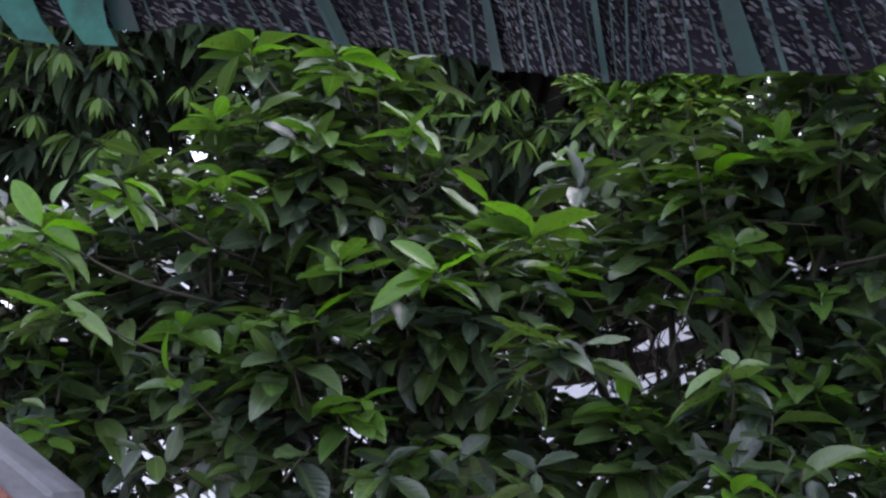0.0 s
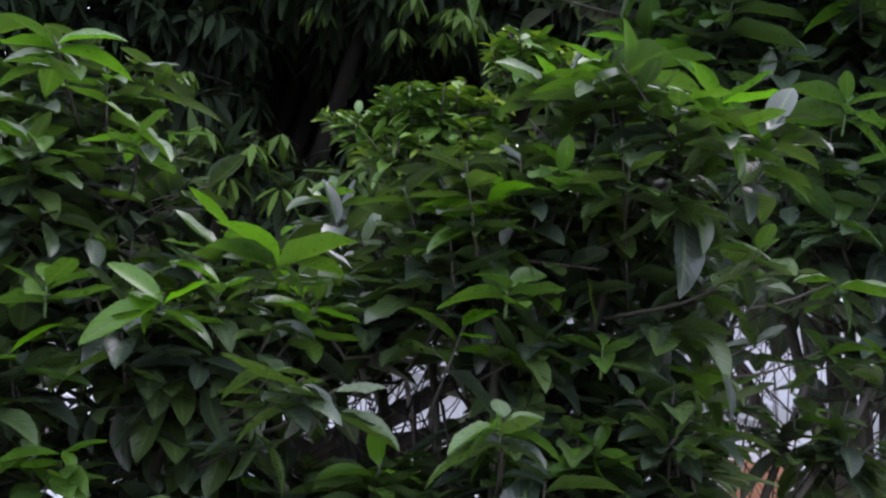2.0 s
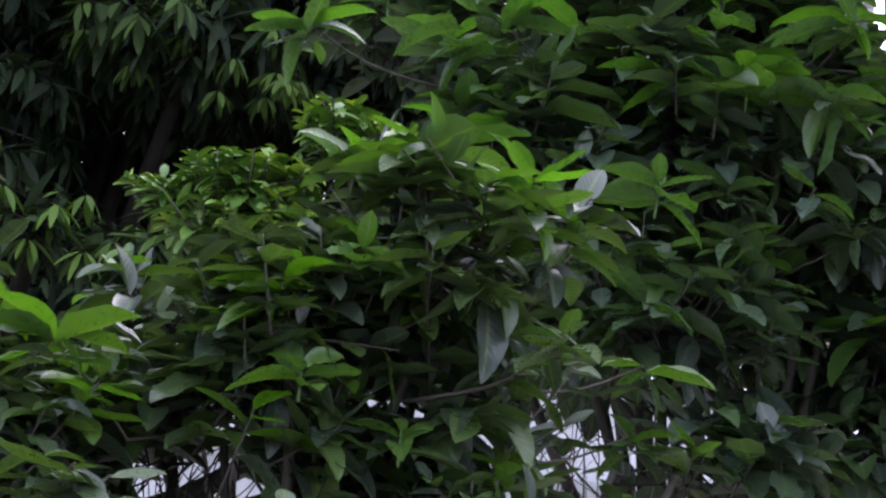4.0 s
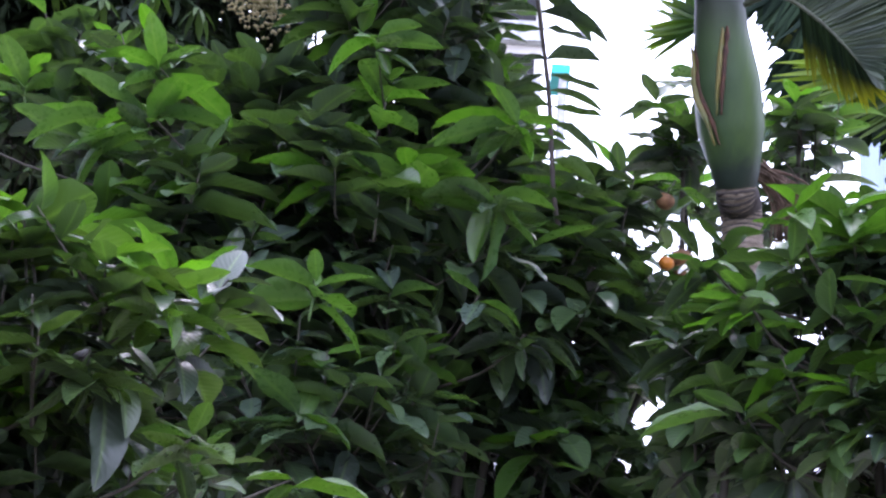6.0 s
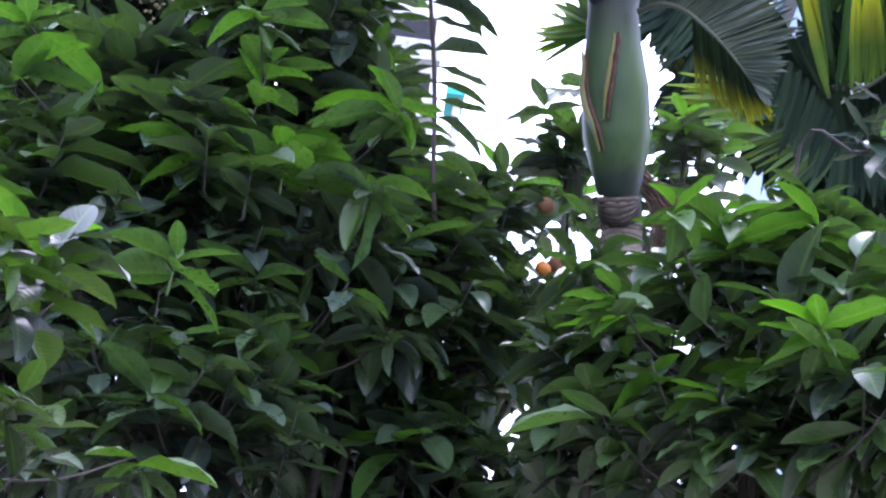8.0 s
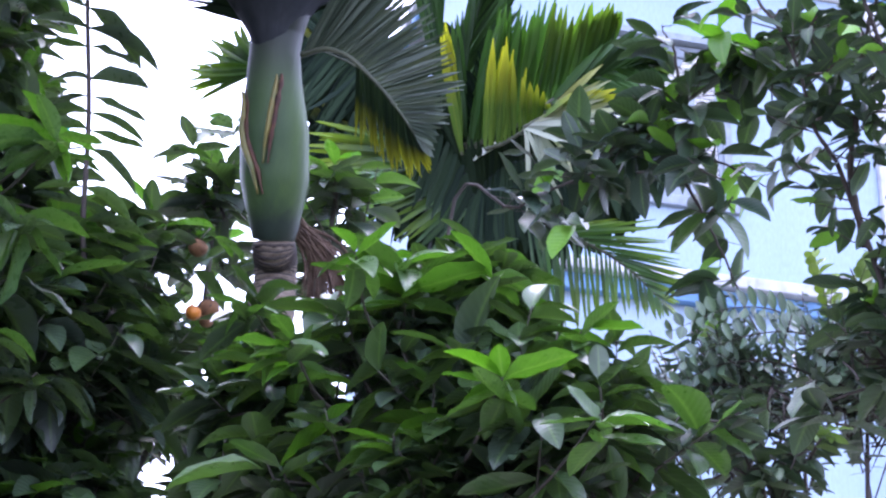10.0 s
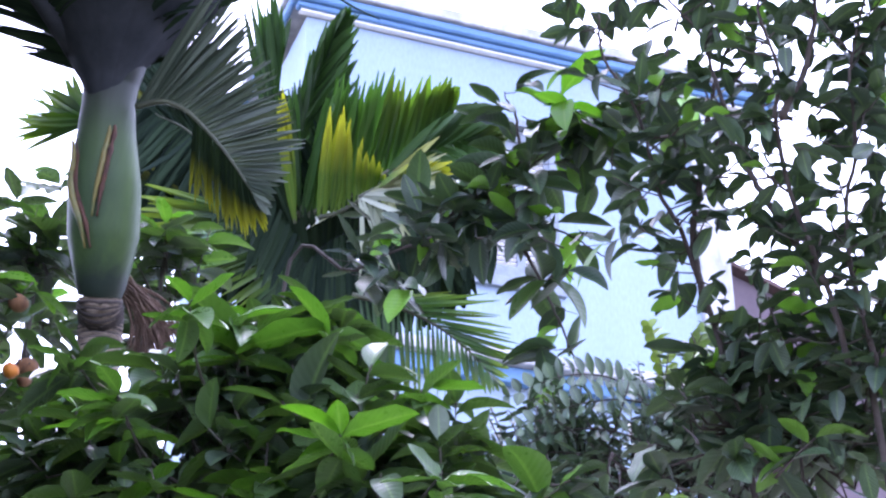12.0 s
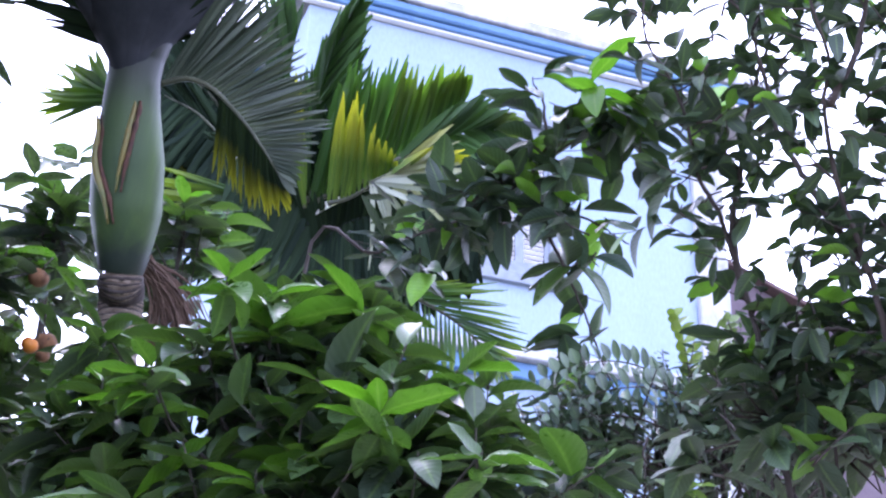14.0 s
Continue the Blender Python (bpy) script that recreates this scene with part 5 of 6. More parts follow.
M_PALM_YELLOW = leaf_material("yellow_palm_leaflet", (0.04, 0.085, 0.012), (0.07, 0.13, 0.016), (0.33, 0.32, 0.01), 0.5, 0.3, (0.2, 0.22, 0.03), 0.1, True, 0.25)
M_PALM_DRY = leaf_material("dry_palm_leaflet", (0.15, 0.18, 0.14), (0.25, 0.28, 0.23), (0.3, 0.3, 0.12), 0.7, 0.2, (0.3, 0.28, 0.2), 0.1)


def frond(palm, pts, rows_, material, radius=0.012, seed=1, bark=None, shape="palm"):
    """A palm frond: its rachis through pts, and rows of leaflets
    (count, from, to, direction, lean along the rachis, length at start, middle and end, width, age at start and end, droop form)."""
    rng = np.random.default_rng(seed)
    base = np.array(palm.location)
    line = spline(pts, 28)
    v, q = tube(line - base, np.linspace(radius, radius * 0.25, 28), 7)
    rachis = link_mesh("frond", v, q, bark or M_RACHIS, palm)
    tang = np.gradient(line, axis=0)
    tang /= np.linalg.norm(tang, axis=1, keepdims=True)
    for n, a, b, way, lean, l0, l1, l2, wd, y0, y1, form in rows_:
        way = np.array(way, float)
        way /= np.linalg.norm(way)
        for i in range(n):
            s = i / max(1, n - 1)
            u = (a + (b - a) * s) * 27
            k = min(26, int(u))
            p_ = line[k] + (line[k + 1] - line[k]) * (u - k)
            d = way + tang[k] * lean * (0.6 + 0.8 * s) + rng.normal(0, 0.055, 3)
            ln = (l0 * (1 - s) * (1 - 2 * s) + 4 * l1 * s * (1 - s) + l2 * s * (2 * s - 1)) * rng.uniform(0.9, 1.08)
            up = np.cross(d, tang[k]) * 0.6 + UP * 0.5 + rng.normal(0, 0.25, 3)
            ob = new("leaflet", leaf_mesh("torn" if form == 9 else shape, int(rng.integers(0, 2)) + (form if form < 9 else 0), y0 + (y1 - y0) * s, material))
            ob.parent = rachis
            ob.matrix_basis = Matrix.Translation(p_ - base) @ Matrix(basis(d, up).tolist()).to_4x4() @ Matrix.Diagonal((ln, wd * rng.uniform(0.8, 1.2), ln, 1))
    return rachis


def fan(palm, pts, rows_, material, radius=0.012, seed=1, bark=None, face=(-0.45, -0.75, -0.35), pleat=0.45):
    """A pleated frond: rachis through pts; rows of leaflets whose tips follow a second line
    (tip line, count, from, to, width, age at start and end, droop form)."""
    rng = np.random.default_rng(seed)
    base, face = np.array(palm.location), np.array(face, float)
    line = spline(pts, 40)
    v, q = tube(line - base, np.linspace(radius, radius * 0.3, 40), 7)
    rachis = link_mesh("frond", v, q, bark or M_RACHIS, palm)
    for tips, n, a, b, wd, y0, y1, form in rows_:
        ends = spline(tips, 40)
        for i in range(n):
            s = (i + rng.uniform(-0.25, 0.25)) / max(1, n - 1)
            s = min(1.0, max(0.0, s))
            u = min(38.99, (a + (b - a) * s) * 39)
            w = min(38.99, s * 39)
            p_ = line[int(u)] + (line[int(u) + 1] - line[int(u)]) * (u - int(u))
            e_ = ends[int(w)] + (ends[int(w) + 1] - ends[int(w)]) * (w - int(w))
            d = (e_ - p_) * rng.uniform(0.84, 1.06)
            ln = np.linalg.norm(d)
            d = d / ln + rng.normal(0, 0.018, 3)
            across = np.cross(d, face)
            up = face + across * (pleat if i % 2 else -pleat) + rng.normal(0, 0.12, 3)
            ob = new("leaflet", leaf_mesh("torn" if form == 9 else "palm", int(rng.integers(0, 2)) + (form if form < 9 else 0), y0 + (y1 - y0) * s, material))
            ob.parent = rachis
            ob.matrix_basis = Matrix.Translation(p_ - base) @ Matrix(basis(d, up).tolist()).to_4x4() @ Matrix.Diagonal((ln, wd * rng.uniform(0.8, 1.15), ln * (0.5 if form < 9 else 1.0), 1))
    return rachis


def lathe(line, radii, sides=28):
    return tube(line, radii, sides)


# long feathery leaves of the pinnate shrub
for j, (a_, b_, c_, d_, age) in enumerate((
    ((1.911, 3.673, 2.760), (1.813, 3.692, 2.828), (1.699, 3.734, 2.830), (1.585, 3.797, 2.777), 0.0),
    ((1.966, 3.661, 2.726), (1.847, 3.655, 2.768), (1.726, 3.708, 2.759), (1.598, 3.772, 2.697), 0.0),
    ((1.946, 3.702, 2.680), (1.809, 3.714, 2.710), (1.688, 3.767, 2.701), (1.583, 3.817, 2.640), 0.0),
    ((1.879, 3.766, 2.643), (1.757, 3.775, 2.663), (1.658, 3.814, 2.655), (1.574, 3.850, 2.595), 0.0),
    ((1.984, 3.739, 2.796), (1.963, 3.708, 2.868), (1.934, 3.689, 2.927), (1.903, 3.679, 2.975), 0.5),
    ((2.041, 3.704, 2.798), (2.020, 3.672, 2.869), (2.012, 3.648, 2.917), (2.015, 3.616, 2.965), 0.4),
    ((2.047, 3.617, 2.716), (2.066, 3.576, 2.763), (2.126, 3.525, 2.788), (2.199, 3.493, 2.766), 0.0))):
    frond(pinnate, [a_, b_, c_, d_], [
        (15 if age < 0.2 else 8, 0.12, 1.0, (0.0, -0.3, 0.9) if age < 0.2 else (-0.8, -0.3, 0.2), 0.5, 0.042, 0.05, 0.03, 0.024, age, age, 0),
        (15 if age < 0.2 else 8, 0.12, 1.0, (0.0, -0.5, -0.8) if age < 0.2 else (0.8, -0.5, 0.2), 0.5, 0.042, 0.05, 0.03, 0.024, age, age, 0)], M_PINNATE, 0.003, 90 + j, M_DARKTWIG, "pinna")

palm = tagged(new("areca_palm"), "areca palm with a ringed grey trunk and smooth green crownshaft", "palm")
palm.location = (0.86, 4.62, 0)
pb = np.array(palm.location)
axis_pts = [(0.86, 4.62, 0.0), (0.85, 4.60, 1.4), (0.889, 4.714, 2.970), (0.854, 4.638, 3.189)]
tl = spline(axis_pts, 420)
ringed = [0.053 + 0.010 * (1 - i / 420) + 0.0045 * ((i % 6) / 5) + 0.002 * noise.noise(Vector((i * 0.7, 0, 0))) for i in range(420)]
v, q = lathe(tl - pb, ringed, 22)
trunk = link_mesh("trunk", v, q, M_TRUNK, palm, "grey trunk with close dark leaf scars")
for i in range(300, 420, 6):
    t_ = tl[i] - tl[i - 1]
    t_ = t_ / np.linalg.norm(t_) * (0.003 + 0.004 * ((i * 7) % 5) / 4)
    v, q = tube([tl[i] - pb - t_, tl[i] - pb, tl[i] - pb + t_], [0.055, 0.0605, 0.055], 22)
    lean_ = (((i * 13) % 7) / 6 - 0.5) * 0.035, (((i * 5) % 9) / 8 - 0.5) * 0.035
    v = [(x_, y_, z_ + (x_ - tl[i][0] + pb[0]) * lean_[0] + (y_ - tl[i][1] + pb[1]) * lean_[1] + 0.007 * noise.noise(Vector((x_ * 40, y_ * 40, i)))) for x_, y_, z_ in v]
    link_mesh("leaf_scar", v, q, M_RING, trunk)
sl = spline([(0.858, 4.633, 3.195), (0.850, 4.609, 3.241), (0.832, 4.573, 3.337), (0.809, 4.535, 3.465), (0.786, 4.496, 3.593),
             (0.776, 4.477, 3.677), (0.774, 4.469, 3.734), (0.766, 4.443, 3.807), (0.758, 4.420, 3.873), (0.754, 4.403, 3.925)], 72)
rp = np.interp(np.linspace(0, 9, 72), range(10), [0.058, 0.07, 0.094, 0.095, 0.077, 0.07, 0.073, 0.092, 0.13, 0.17])
sl = sl + np.array([-0.0065, 0.004, 0.0])
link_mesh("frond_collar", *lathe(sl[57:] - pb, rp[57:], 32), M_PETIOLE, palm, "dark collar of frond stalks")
v, q = lathe(sl[:58] - pb, rp[:58], 32)
shaft = link_mesh("crownshaft", v, q, M_SHEATH, palm, "smooth swollen green crownshaft")
# Flared lobes fill the crown's dark outline; their colour holds its shade.
cone = spline([(0.752, 4.465, 3.662), (0.741, 4.448, 3.720), (0.733, 4.430, 3.779), (0.726, 4.414, 3.855), (0.718, 4.395, 3.936), (0.707, 4.381, 4.056), (0.696, 4.367, 4.177)], 30)
cr = np.interp(np.linspace(0, 6, 30), range(7), [0.04, 0.06, 0.1, 0.162, 0.24, 0.33, 0.38])
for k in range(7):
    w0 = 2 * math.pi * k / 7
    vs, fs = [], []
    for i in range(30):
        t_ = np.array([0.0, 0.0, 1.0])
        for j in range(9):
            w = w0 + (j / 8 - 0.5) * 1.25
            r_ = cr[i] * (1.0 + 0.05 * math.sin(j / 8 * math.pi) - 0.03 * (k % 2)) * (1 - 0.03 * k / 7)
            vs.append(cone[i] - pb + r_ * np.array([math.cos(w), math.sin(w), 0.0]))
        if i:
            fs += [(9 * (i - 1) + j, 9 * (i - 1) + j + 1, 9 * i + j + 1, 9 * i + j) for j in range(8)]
    link_mesh("frond_base", vs, fs, M_PETIOLE, palm, "flared frond base, coloured for the crown's shade")
for pts, r in (([(0.711, 4.514, 3.559), (0.718, 4.506, 3.509), (0.721, 4.517, 3.461), (0.729, 4.520, 3.410), (0.746, 4.513, 3.358), (0.759, 4.510, 3.324), (0.782, 4.524, 3.265)], 0.0115),
               ([(0.780, 4.426, 3.581), (0.782, 4.431, 3.558), (0.779, 4.439, 3.510), (0.777, 4.453, 3.448), (0.776, 4.469, 3.400), (0.779, 4.488, 3.340)], 0.009)):
    ln_ = spline(pts, 26) + np.array([-0.004, -0.009, -0.001])
    rag = np.array([0.75 + 0.5 * noise.noise(Vector((i * 0.45, r * 900, 0))) for i in range(26)])
    v, q = tube(ln_ - pb, r * rag * np.sin(np.linspace(0.5, 2.9, 26)) ** 0.6, 8)
    link_mesh("sheath_edge", v, q, M_SHEATH_EDGE, shaft, "torn brown sheath edge")
    v, q = tube(ln_ - pb + np.array([-0.011, 0.009, 0]), r * 0.95 * np.sin(np.linspace(0.3, 2.9, 26)), 8)
    link_mesh("sheath_margin", v, q, M_SHEATH_YELLOW, shaft, "yellowed sheath margin")
RT, UPV, TO = (0.85, -0.53, 0.0), (0.0, 0.0, 1.0), (-0.5, -0.8, -0.2)
# frond arching to the house side
ARCH = [(0.823, 4.406, 3.646), (0.871, 4.354, 3.649), (0.923, 4.318, 3.623), (0.973, 4.296, 3.574), (1.026, 4.279, 3.513), (1.071, 4.265, 3.450), (1.114, 4.252, 3.382)]
fan(palm, ARCH, [([(0.890, 4.132, 3.863), (0.923, 4.113, 3.851), (0.969, 4.100, 3.823), (1.001, 4.102, 3.781), (1.031, 4.108, 3.735), (1.059, 4.108, 3.695), (1.090, 4.108, 3.652), (1.131, 4.108, 3.604), (1.140, 4.120, 3.554), (1.176, 4.118, 3.509), (1.162, 4.138, 3.460), (1.151, 4.157, 3.408), (1.140, 4.173, 3.361), (1.128, 4.193, 3.306)], 78, 0.0, 1.0, 0.017, 0.0, 0.0, 0)], M_PALM_GREY, 0.009, 31)
fan(palm, ARCH, [([(1.043, 4.526, 3.476), (1.094, 4.498, 3.415), (1.136, 4.460, 3.373), (1.179, 4.414, 3.346), (1.201, 4.350, 3.364)], 36, 0.42, 1.0, 0.012, 0.6, 1.0, 1)], M_PALM_SHADE, 0.004, 39)
# frond behind the shaft, its fan to the other side
frond(palm, [(0.793, 4.599, 3.704), (0.777, 4.674, 3.726), (0.751, 4.736, 3.738)], [
    (4, 0.3, 1.0, (-0.85 * k, 0.53 * k, z_), 0.2, 0.2, 0.21, 0.17, 0.022, 0.35, 0.5, 0) for k, z_ in ((0.3, 1.0), (0.5, 0.85), (0.75, 0.7), (0.9, 0.5), (1.0, 0.3), (1.0, 0.1), (1.0, -0.1), (1.0, -0.3))], M_PALM, 0.012, 32)
# rising fronds, the shade beneath them put into the leaflet colour
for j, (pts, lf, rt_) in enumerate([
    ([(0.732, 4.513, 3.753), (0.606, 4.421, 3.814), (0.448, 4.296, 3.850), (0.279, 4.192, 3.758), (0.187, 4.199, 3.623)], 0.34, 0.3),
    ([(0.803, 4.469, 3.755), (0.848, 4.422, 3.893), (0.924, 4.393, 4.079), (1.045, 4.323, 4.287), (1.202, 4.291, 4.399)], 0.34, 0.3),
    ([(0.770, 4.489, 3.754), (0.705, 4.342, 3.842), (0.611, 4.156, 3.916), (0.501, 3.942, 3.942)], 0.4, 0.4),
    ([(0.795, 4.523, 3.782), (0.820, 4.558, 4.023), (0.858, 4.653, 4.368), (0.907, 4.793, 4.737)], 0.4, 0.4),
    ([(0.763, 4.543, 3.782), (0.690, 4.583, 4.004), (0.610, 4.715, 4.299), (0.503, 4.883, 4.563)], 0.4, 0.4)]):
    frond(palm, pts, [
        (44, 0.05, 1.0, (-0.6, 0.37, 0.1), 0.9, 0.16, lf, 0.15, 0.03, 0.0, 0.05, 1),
        (44, 0.05, 1.0, (0.6, -0.37, 0.1), 0.9, 0.16, rt_, 0.15, 0.03, 0.0, 0.05, 1)], M_PALM_SHADE, 0.03, 33 + j, M_PETIOLE)
# a lone drooping leaflet of the high fronds
v, q = tube(spline([(1.202, 4.291, 4.399), (1.247, 4.277, 4.161), (1.333, 4.221, 4.058), (1.408, 4.154, 3.985)], 14) - pb, np.linspace(0.006, 0.002, 14), 6)
link_mesh("leaflet", v, q, M_PALM_SHADE, palm, "drooping dark frond tip")
# dry flower stalk behind the trunk
strands = []
for k in range(110):
    e_ = np.array((1.029, 4.885, 3.103)) + np.array((0.142, -0.062, 0.040)) * rng.uniform(0, 1) + rng.normal(0, 0.022, 3)
    o_ = np.array((0.960, 4.805, 3.326)) + rng.normal(0, 0.012, 3)
    m_ = o_ + (e_ - o_) * 0.5 + np.array([0.02, -0.012, rng.uniform(0.0, 0.05)])
    strands.append(tube(spline([o_ - pb, m_ - pb, e_ - pb], 7), np.linspace(0.0045, 0.0014, 7), 4))
husk = tagged(link_mesh("dry_spadix", *merge(strands), M_HUSK, palm), "dry brown fibrous flower stalk")

palm2 = tagged(new("areca_palm"), "younger areca palm with pleated green fronds yellowing at the tips", "palm")
palm2.location = (2.524, 7.517, 4.322)
palm2.location.z = 0
pb2 = np.array(palm2.location)
v, q = tube(spline([pb2, pb2 + [0, 0, 2.0], (2.46, 7.40, 3.9), (2.45, 7.38, 4.3)], 40) - pb2, [0.075 + 0.005 * (i % 2) for i in range(40)], 18)
link_mesh("trunk", v, q, M_RING, palm2)
G = M_PALM
# spikes standing behind
fan(palm2, [(2.374, 7.088, 5.212), (2.274, 6.957, 5.478), (2.195, 6.842, 5.689)], [
    ([(1.952, 6.698, 5.831), (1.993, 6.646, 5.879), (2.024, 6.622, 5.895), (2.048, 6.597, 5.914), (2.068, 6.574, 5.933), (2.124, 6.624, 5.842), (2.159, 6.608, 5.844)], 13, 0.0, 0.9, 0.05, 0.0, 0.15, 0)], M_PALM_MID, 0.012, 41)
# tall blade
fan(palm2, [(2.362, 6.811, 4.854), (2.291, 6.700, 5.088), (2.255, 6.586, 5.283), (2.253, 6.467, 5.452), (2.276, 6.349, 5.596)], [
    ([(2.109, 6.436, 5.217), (2.128, 6.326, 5.360), (2.163, 6.213, 5.490), (2.210, 6.138, 5.559), (2.235, 6.106, 5.585)], 26, 0.0, 1.0, 0.046, 0.0, 0.05, 0),
    ([(2.402, 6.290, 5.238), (2.336, 6.243, 5.346), (2.315, 6.181, 5.442), (2.288, 6.130, 5.523), (2.256, 6.102, 5.577)], 26, 0.05, 1.0, 0.046, 0.0, 0.1, 0)], M_PALM_MID, 0.013, 42)
# broad fan towards the house
fan(palm2, [(2.337, 6.726, 4.807), (2.420, 6.657, 4.862), (2.526, 6.574, 4.916), (2.640, 6.452, 5.019), (2.749, 6.318, 5.133), (2.817, 6.210, 5.231)], [
    ([(2.197, 6.225, 5.094), (2.211, 6.148, 5.195), (2.272, 6.118, 5.196), (2.334, 6.074, 5.215), (2.405, 6.035, 5.220), (2.468, 6.002, 5.220), (2.538, 5.973, 5.210), (2.605, 5.938, 5.207), (2.665, 5.910, 5.198), (2.705, 5.900, 5.180)], 50, 0.0, 1.0, 0.048, 0.0, 0.35, 0)], G, 0.015, 43)
# dark drooping end
fan(palm2, [(2.470, 6.276, 4.824), (2.638, 6.115, 4.934), (2.796, 5.982, 4.997), (2.893, 5.924, 4.994)], [
    ([(2.579, 5.854, 4.971), (2.694, 5.758, 5.010), (2.797, 5.732, 4.960), (2.849, 5.727, 4.921), (2.857, 5.741, 4.896)], 22, 0.1, 1.0, 0.05, 0.0, 0.35, 0),
    ([(2.577, 6.006, 4.751), (2.687, 5.924, 4.782), (2.794, 5.840, 4.811), (2.852, 5.784, 4.840), (2.855, 5.748, 4.888)], 20, 0.1, 1.0, 0.045, 0.0, 0.2, 1)], M_PALM_MID, 0.012, 49)
# yellowing fan
fan(palm2, [(2.259, 6.373, 4.621), (2.336, 6.321, 4.650), (2.411, 6.249, 4.709), (2.473, 6.181, 4.768)], [
    ([(2.103, 5.971, 4.960), (2.149, 5.955, 4.954), (2.185, 5.951, 4.934), (2.241, 5.989, 4.841), (2.286, 5.997, 4.796), (2.344, 5.993, 4.759), (2.402, 6.009, 4.689)], 16, 0.0, 1.0, 0.036, 1.0, 0.6, 0)], M_PALM_YELLOW, 0.012, 44)
fan(palm2, [(2.209, 6.506, 4.642), (2.152, 6.432, 4.808), (2.112, 6.388, 4.906)], [
    ([(1.925, 6.146, 5.003), (1.941, 6.124, 5.027), (1.964, 6.116, 5.024)], 5, 0.0, 0.6, 0.045, 1.0, 1.0, 0)], M_PALM_YELLOW, 0.008, 52)
# dry torn leaflets
fan(palm2, [(2.319, 6.100, 4.611), (2.356, 6.066, 4.637), (2.405, 6.020, 4.670)], [
    ([(2.487, 5.863, 4.438), (2.526, 5.767, 4.557), (2.602, 5.700, 4.592), (2.528, 5.701, 4.653), (2.500, 5.690, 4.694), (2.459, 5.682, 4.738)], 12, 0.0, 1.0, 0.028, 0.0, 0.6, 0),
    ([(2.367, 6.026, 4.266), (2.402, 5.982, 4.313), (2.397, 5.924, 4.417), (2.470, 5.870, 4.442)], 8, 0.0, 1.0, 0.026, 0.0, 0.3, 9)], M_PALM_DRY, 0.01, 45)
fan(palm2, [(2.337, 6.082, 4.627), (2.438, 6.003, 4.670), (2.533, 5.925, 4.712)], [
    ([(2.394, 5.769, 4.663), (2.474, 5.729, 4.658), (2.537, 5.699, 4.649), (2.562, 5.711, 4.611)], 7, 0.2, 1.0, 0.03, 0.7, 1.0, 0)], M_PALM_YELLOW, 0.008, 53)
# low frond hanging across the wall
fan(palm2, [(2.431, 6.358, 4.281), (2.592, 6.294, 4.249), (2.758, 6.239, 4.182), (2.905, 6.203, 4.087), (3.046, 6.182, 3.954)], [
    ([(2.644, 6.032, 4.217), (2.918, 5.890, 4.177), (2.969, 5.927, 4.047), (3.022, 5.936, 3.963), (3.012, 5.968, 3.912), (2.995, 6.018, 3.830)], 24, 0.1, 1.0, 0.021, 0.2, 0.6, 0),
    ([(2.550, 6.364, 3.897), (2.656, 6.348, 3.808), (2.756, 6.289, 3.819), (2.841, 6.218, 3.870), (2.945, 6.158, 3.869), (3.020, 6.112, 3.867)], 28, 0.05, 1.0, 0.021, 0.1, 0.5, 1)], M_PALM_MID, 0.013, 46)
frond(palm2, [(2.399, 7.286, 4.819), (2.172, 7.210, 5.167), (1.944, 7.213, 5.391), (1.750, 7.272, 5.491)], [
    (48, 0.15, 1.0, (-0.2, 0.1, -1.0), 0.3, 0.45, 0.5, 0.3, 0.032, 0.0, 0.1, 1), (48, 0.15, 1.0, (-0.3, 0.2, 0.7), 0.4, 0.4, 0.4, 0.2, 0.032, 0.0, 0.2, 0)], M_PALM_SHADE, 0.013, 47)
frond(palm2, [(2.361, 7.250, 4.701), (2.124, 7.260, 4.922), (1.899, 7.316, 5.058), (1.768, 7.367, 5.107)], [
    (40, 0.2, 1.0, (-0.3, 0.2, 0.6), 0.5, 0.3, 0.3, 0.15, 0.032, 0.1, 0.4, 0), (40, 0.2, 1.0, (-0.2, 0.1, -0.9), 0.5, 0.4, 0.4, 0.15, 0.032, 0.0, 0.1, 1)], M_PALM_SHADE, 0.013, 48)
# fronds round the heart, their shade painted into the leaflet colour
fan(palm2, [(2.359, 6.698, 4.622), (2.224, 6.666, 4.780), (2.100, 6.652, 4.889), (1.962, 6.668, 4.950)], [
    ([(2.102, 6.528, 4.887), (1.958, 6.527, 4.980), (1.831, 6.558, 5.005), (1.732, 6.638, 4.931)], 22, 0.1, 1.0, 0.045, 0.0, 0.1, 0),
    ([(2.220, 6.674, 4.322), (2.106, 6.676, 4.409), (2.010, 6.656, 4.519), (1.866, 6.651, 4.624)], 20, 0.0, 1.0, 0.045, 0.0, 0.1, 0)], M_PALM_SHADE, 0.005, 61, M_PETIOLE)
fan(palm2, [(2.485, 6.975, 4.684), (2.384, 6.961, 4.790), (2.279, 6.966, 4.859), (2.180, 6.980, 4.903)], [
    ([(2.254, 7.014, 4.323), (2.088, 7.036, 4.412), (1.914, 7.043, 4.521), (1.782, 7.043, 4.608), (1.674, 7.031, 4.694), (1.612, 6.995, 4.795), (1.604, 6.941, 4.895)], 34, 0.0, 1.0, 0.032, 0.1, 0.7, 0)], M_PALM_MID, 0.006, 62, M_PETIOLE)
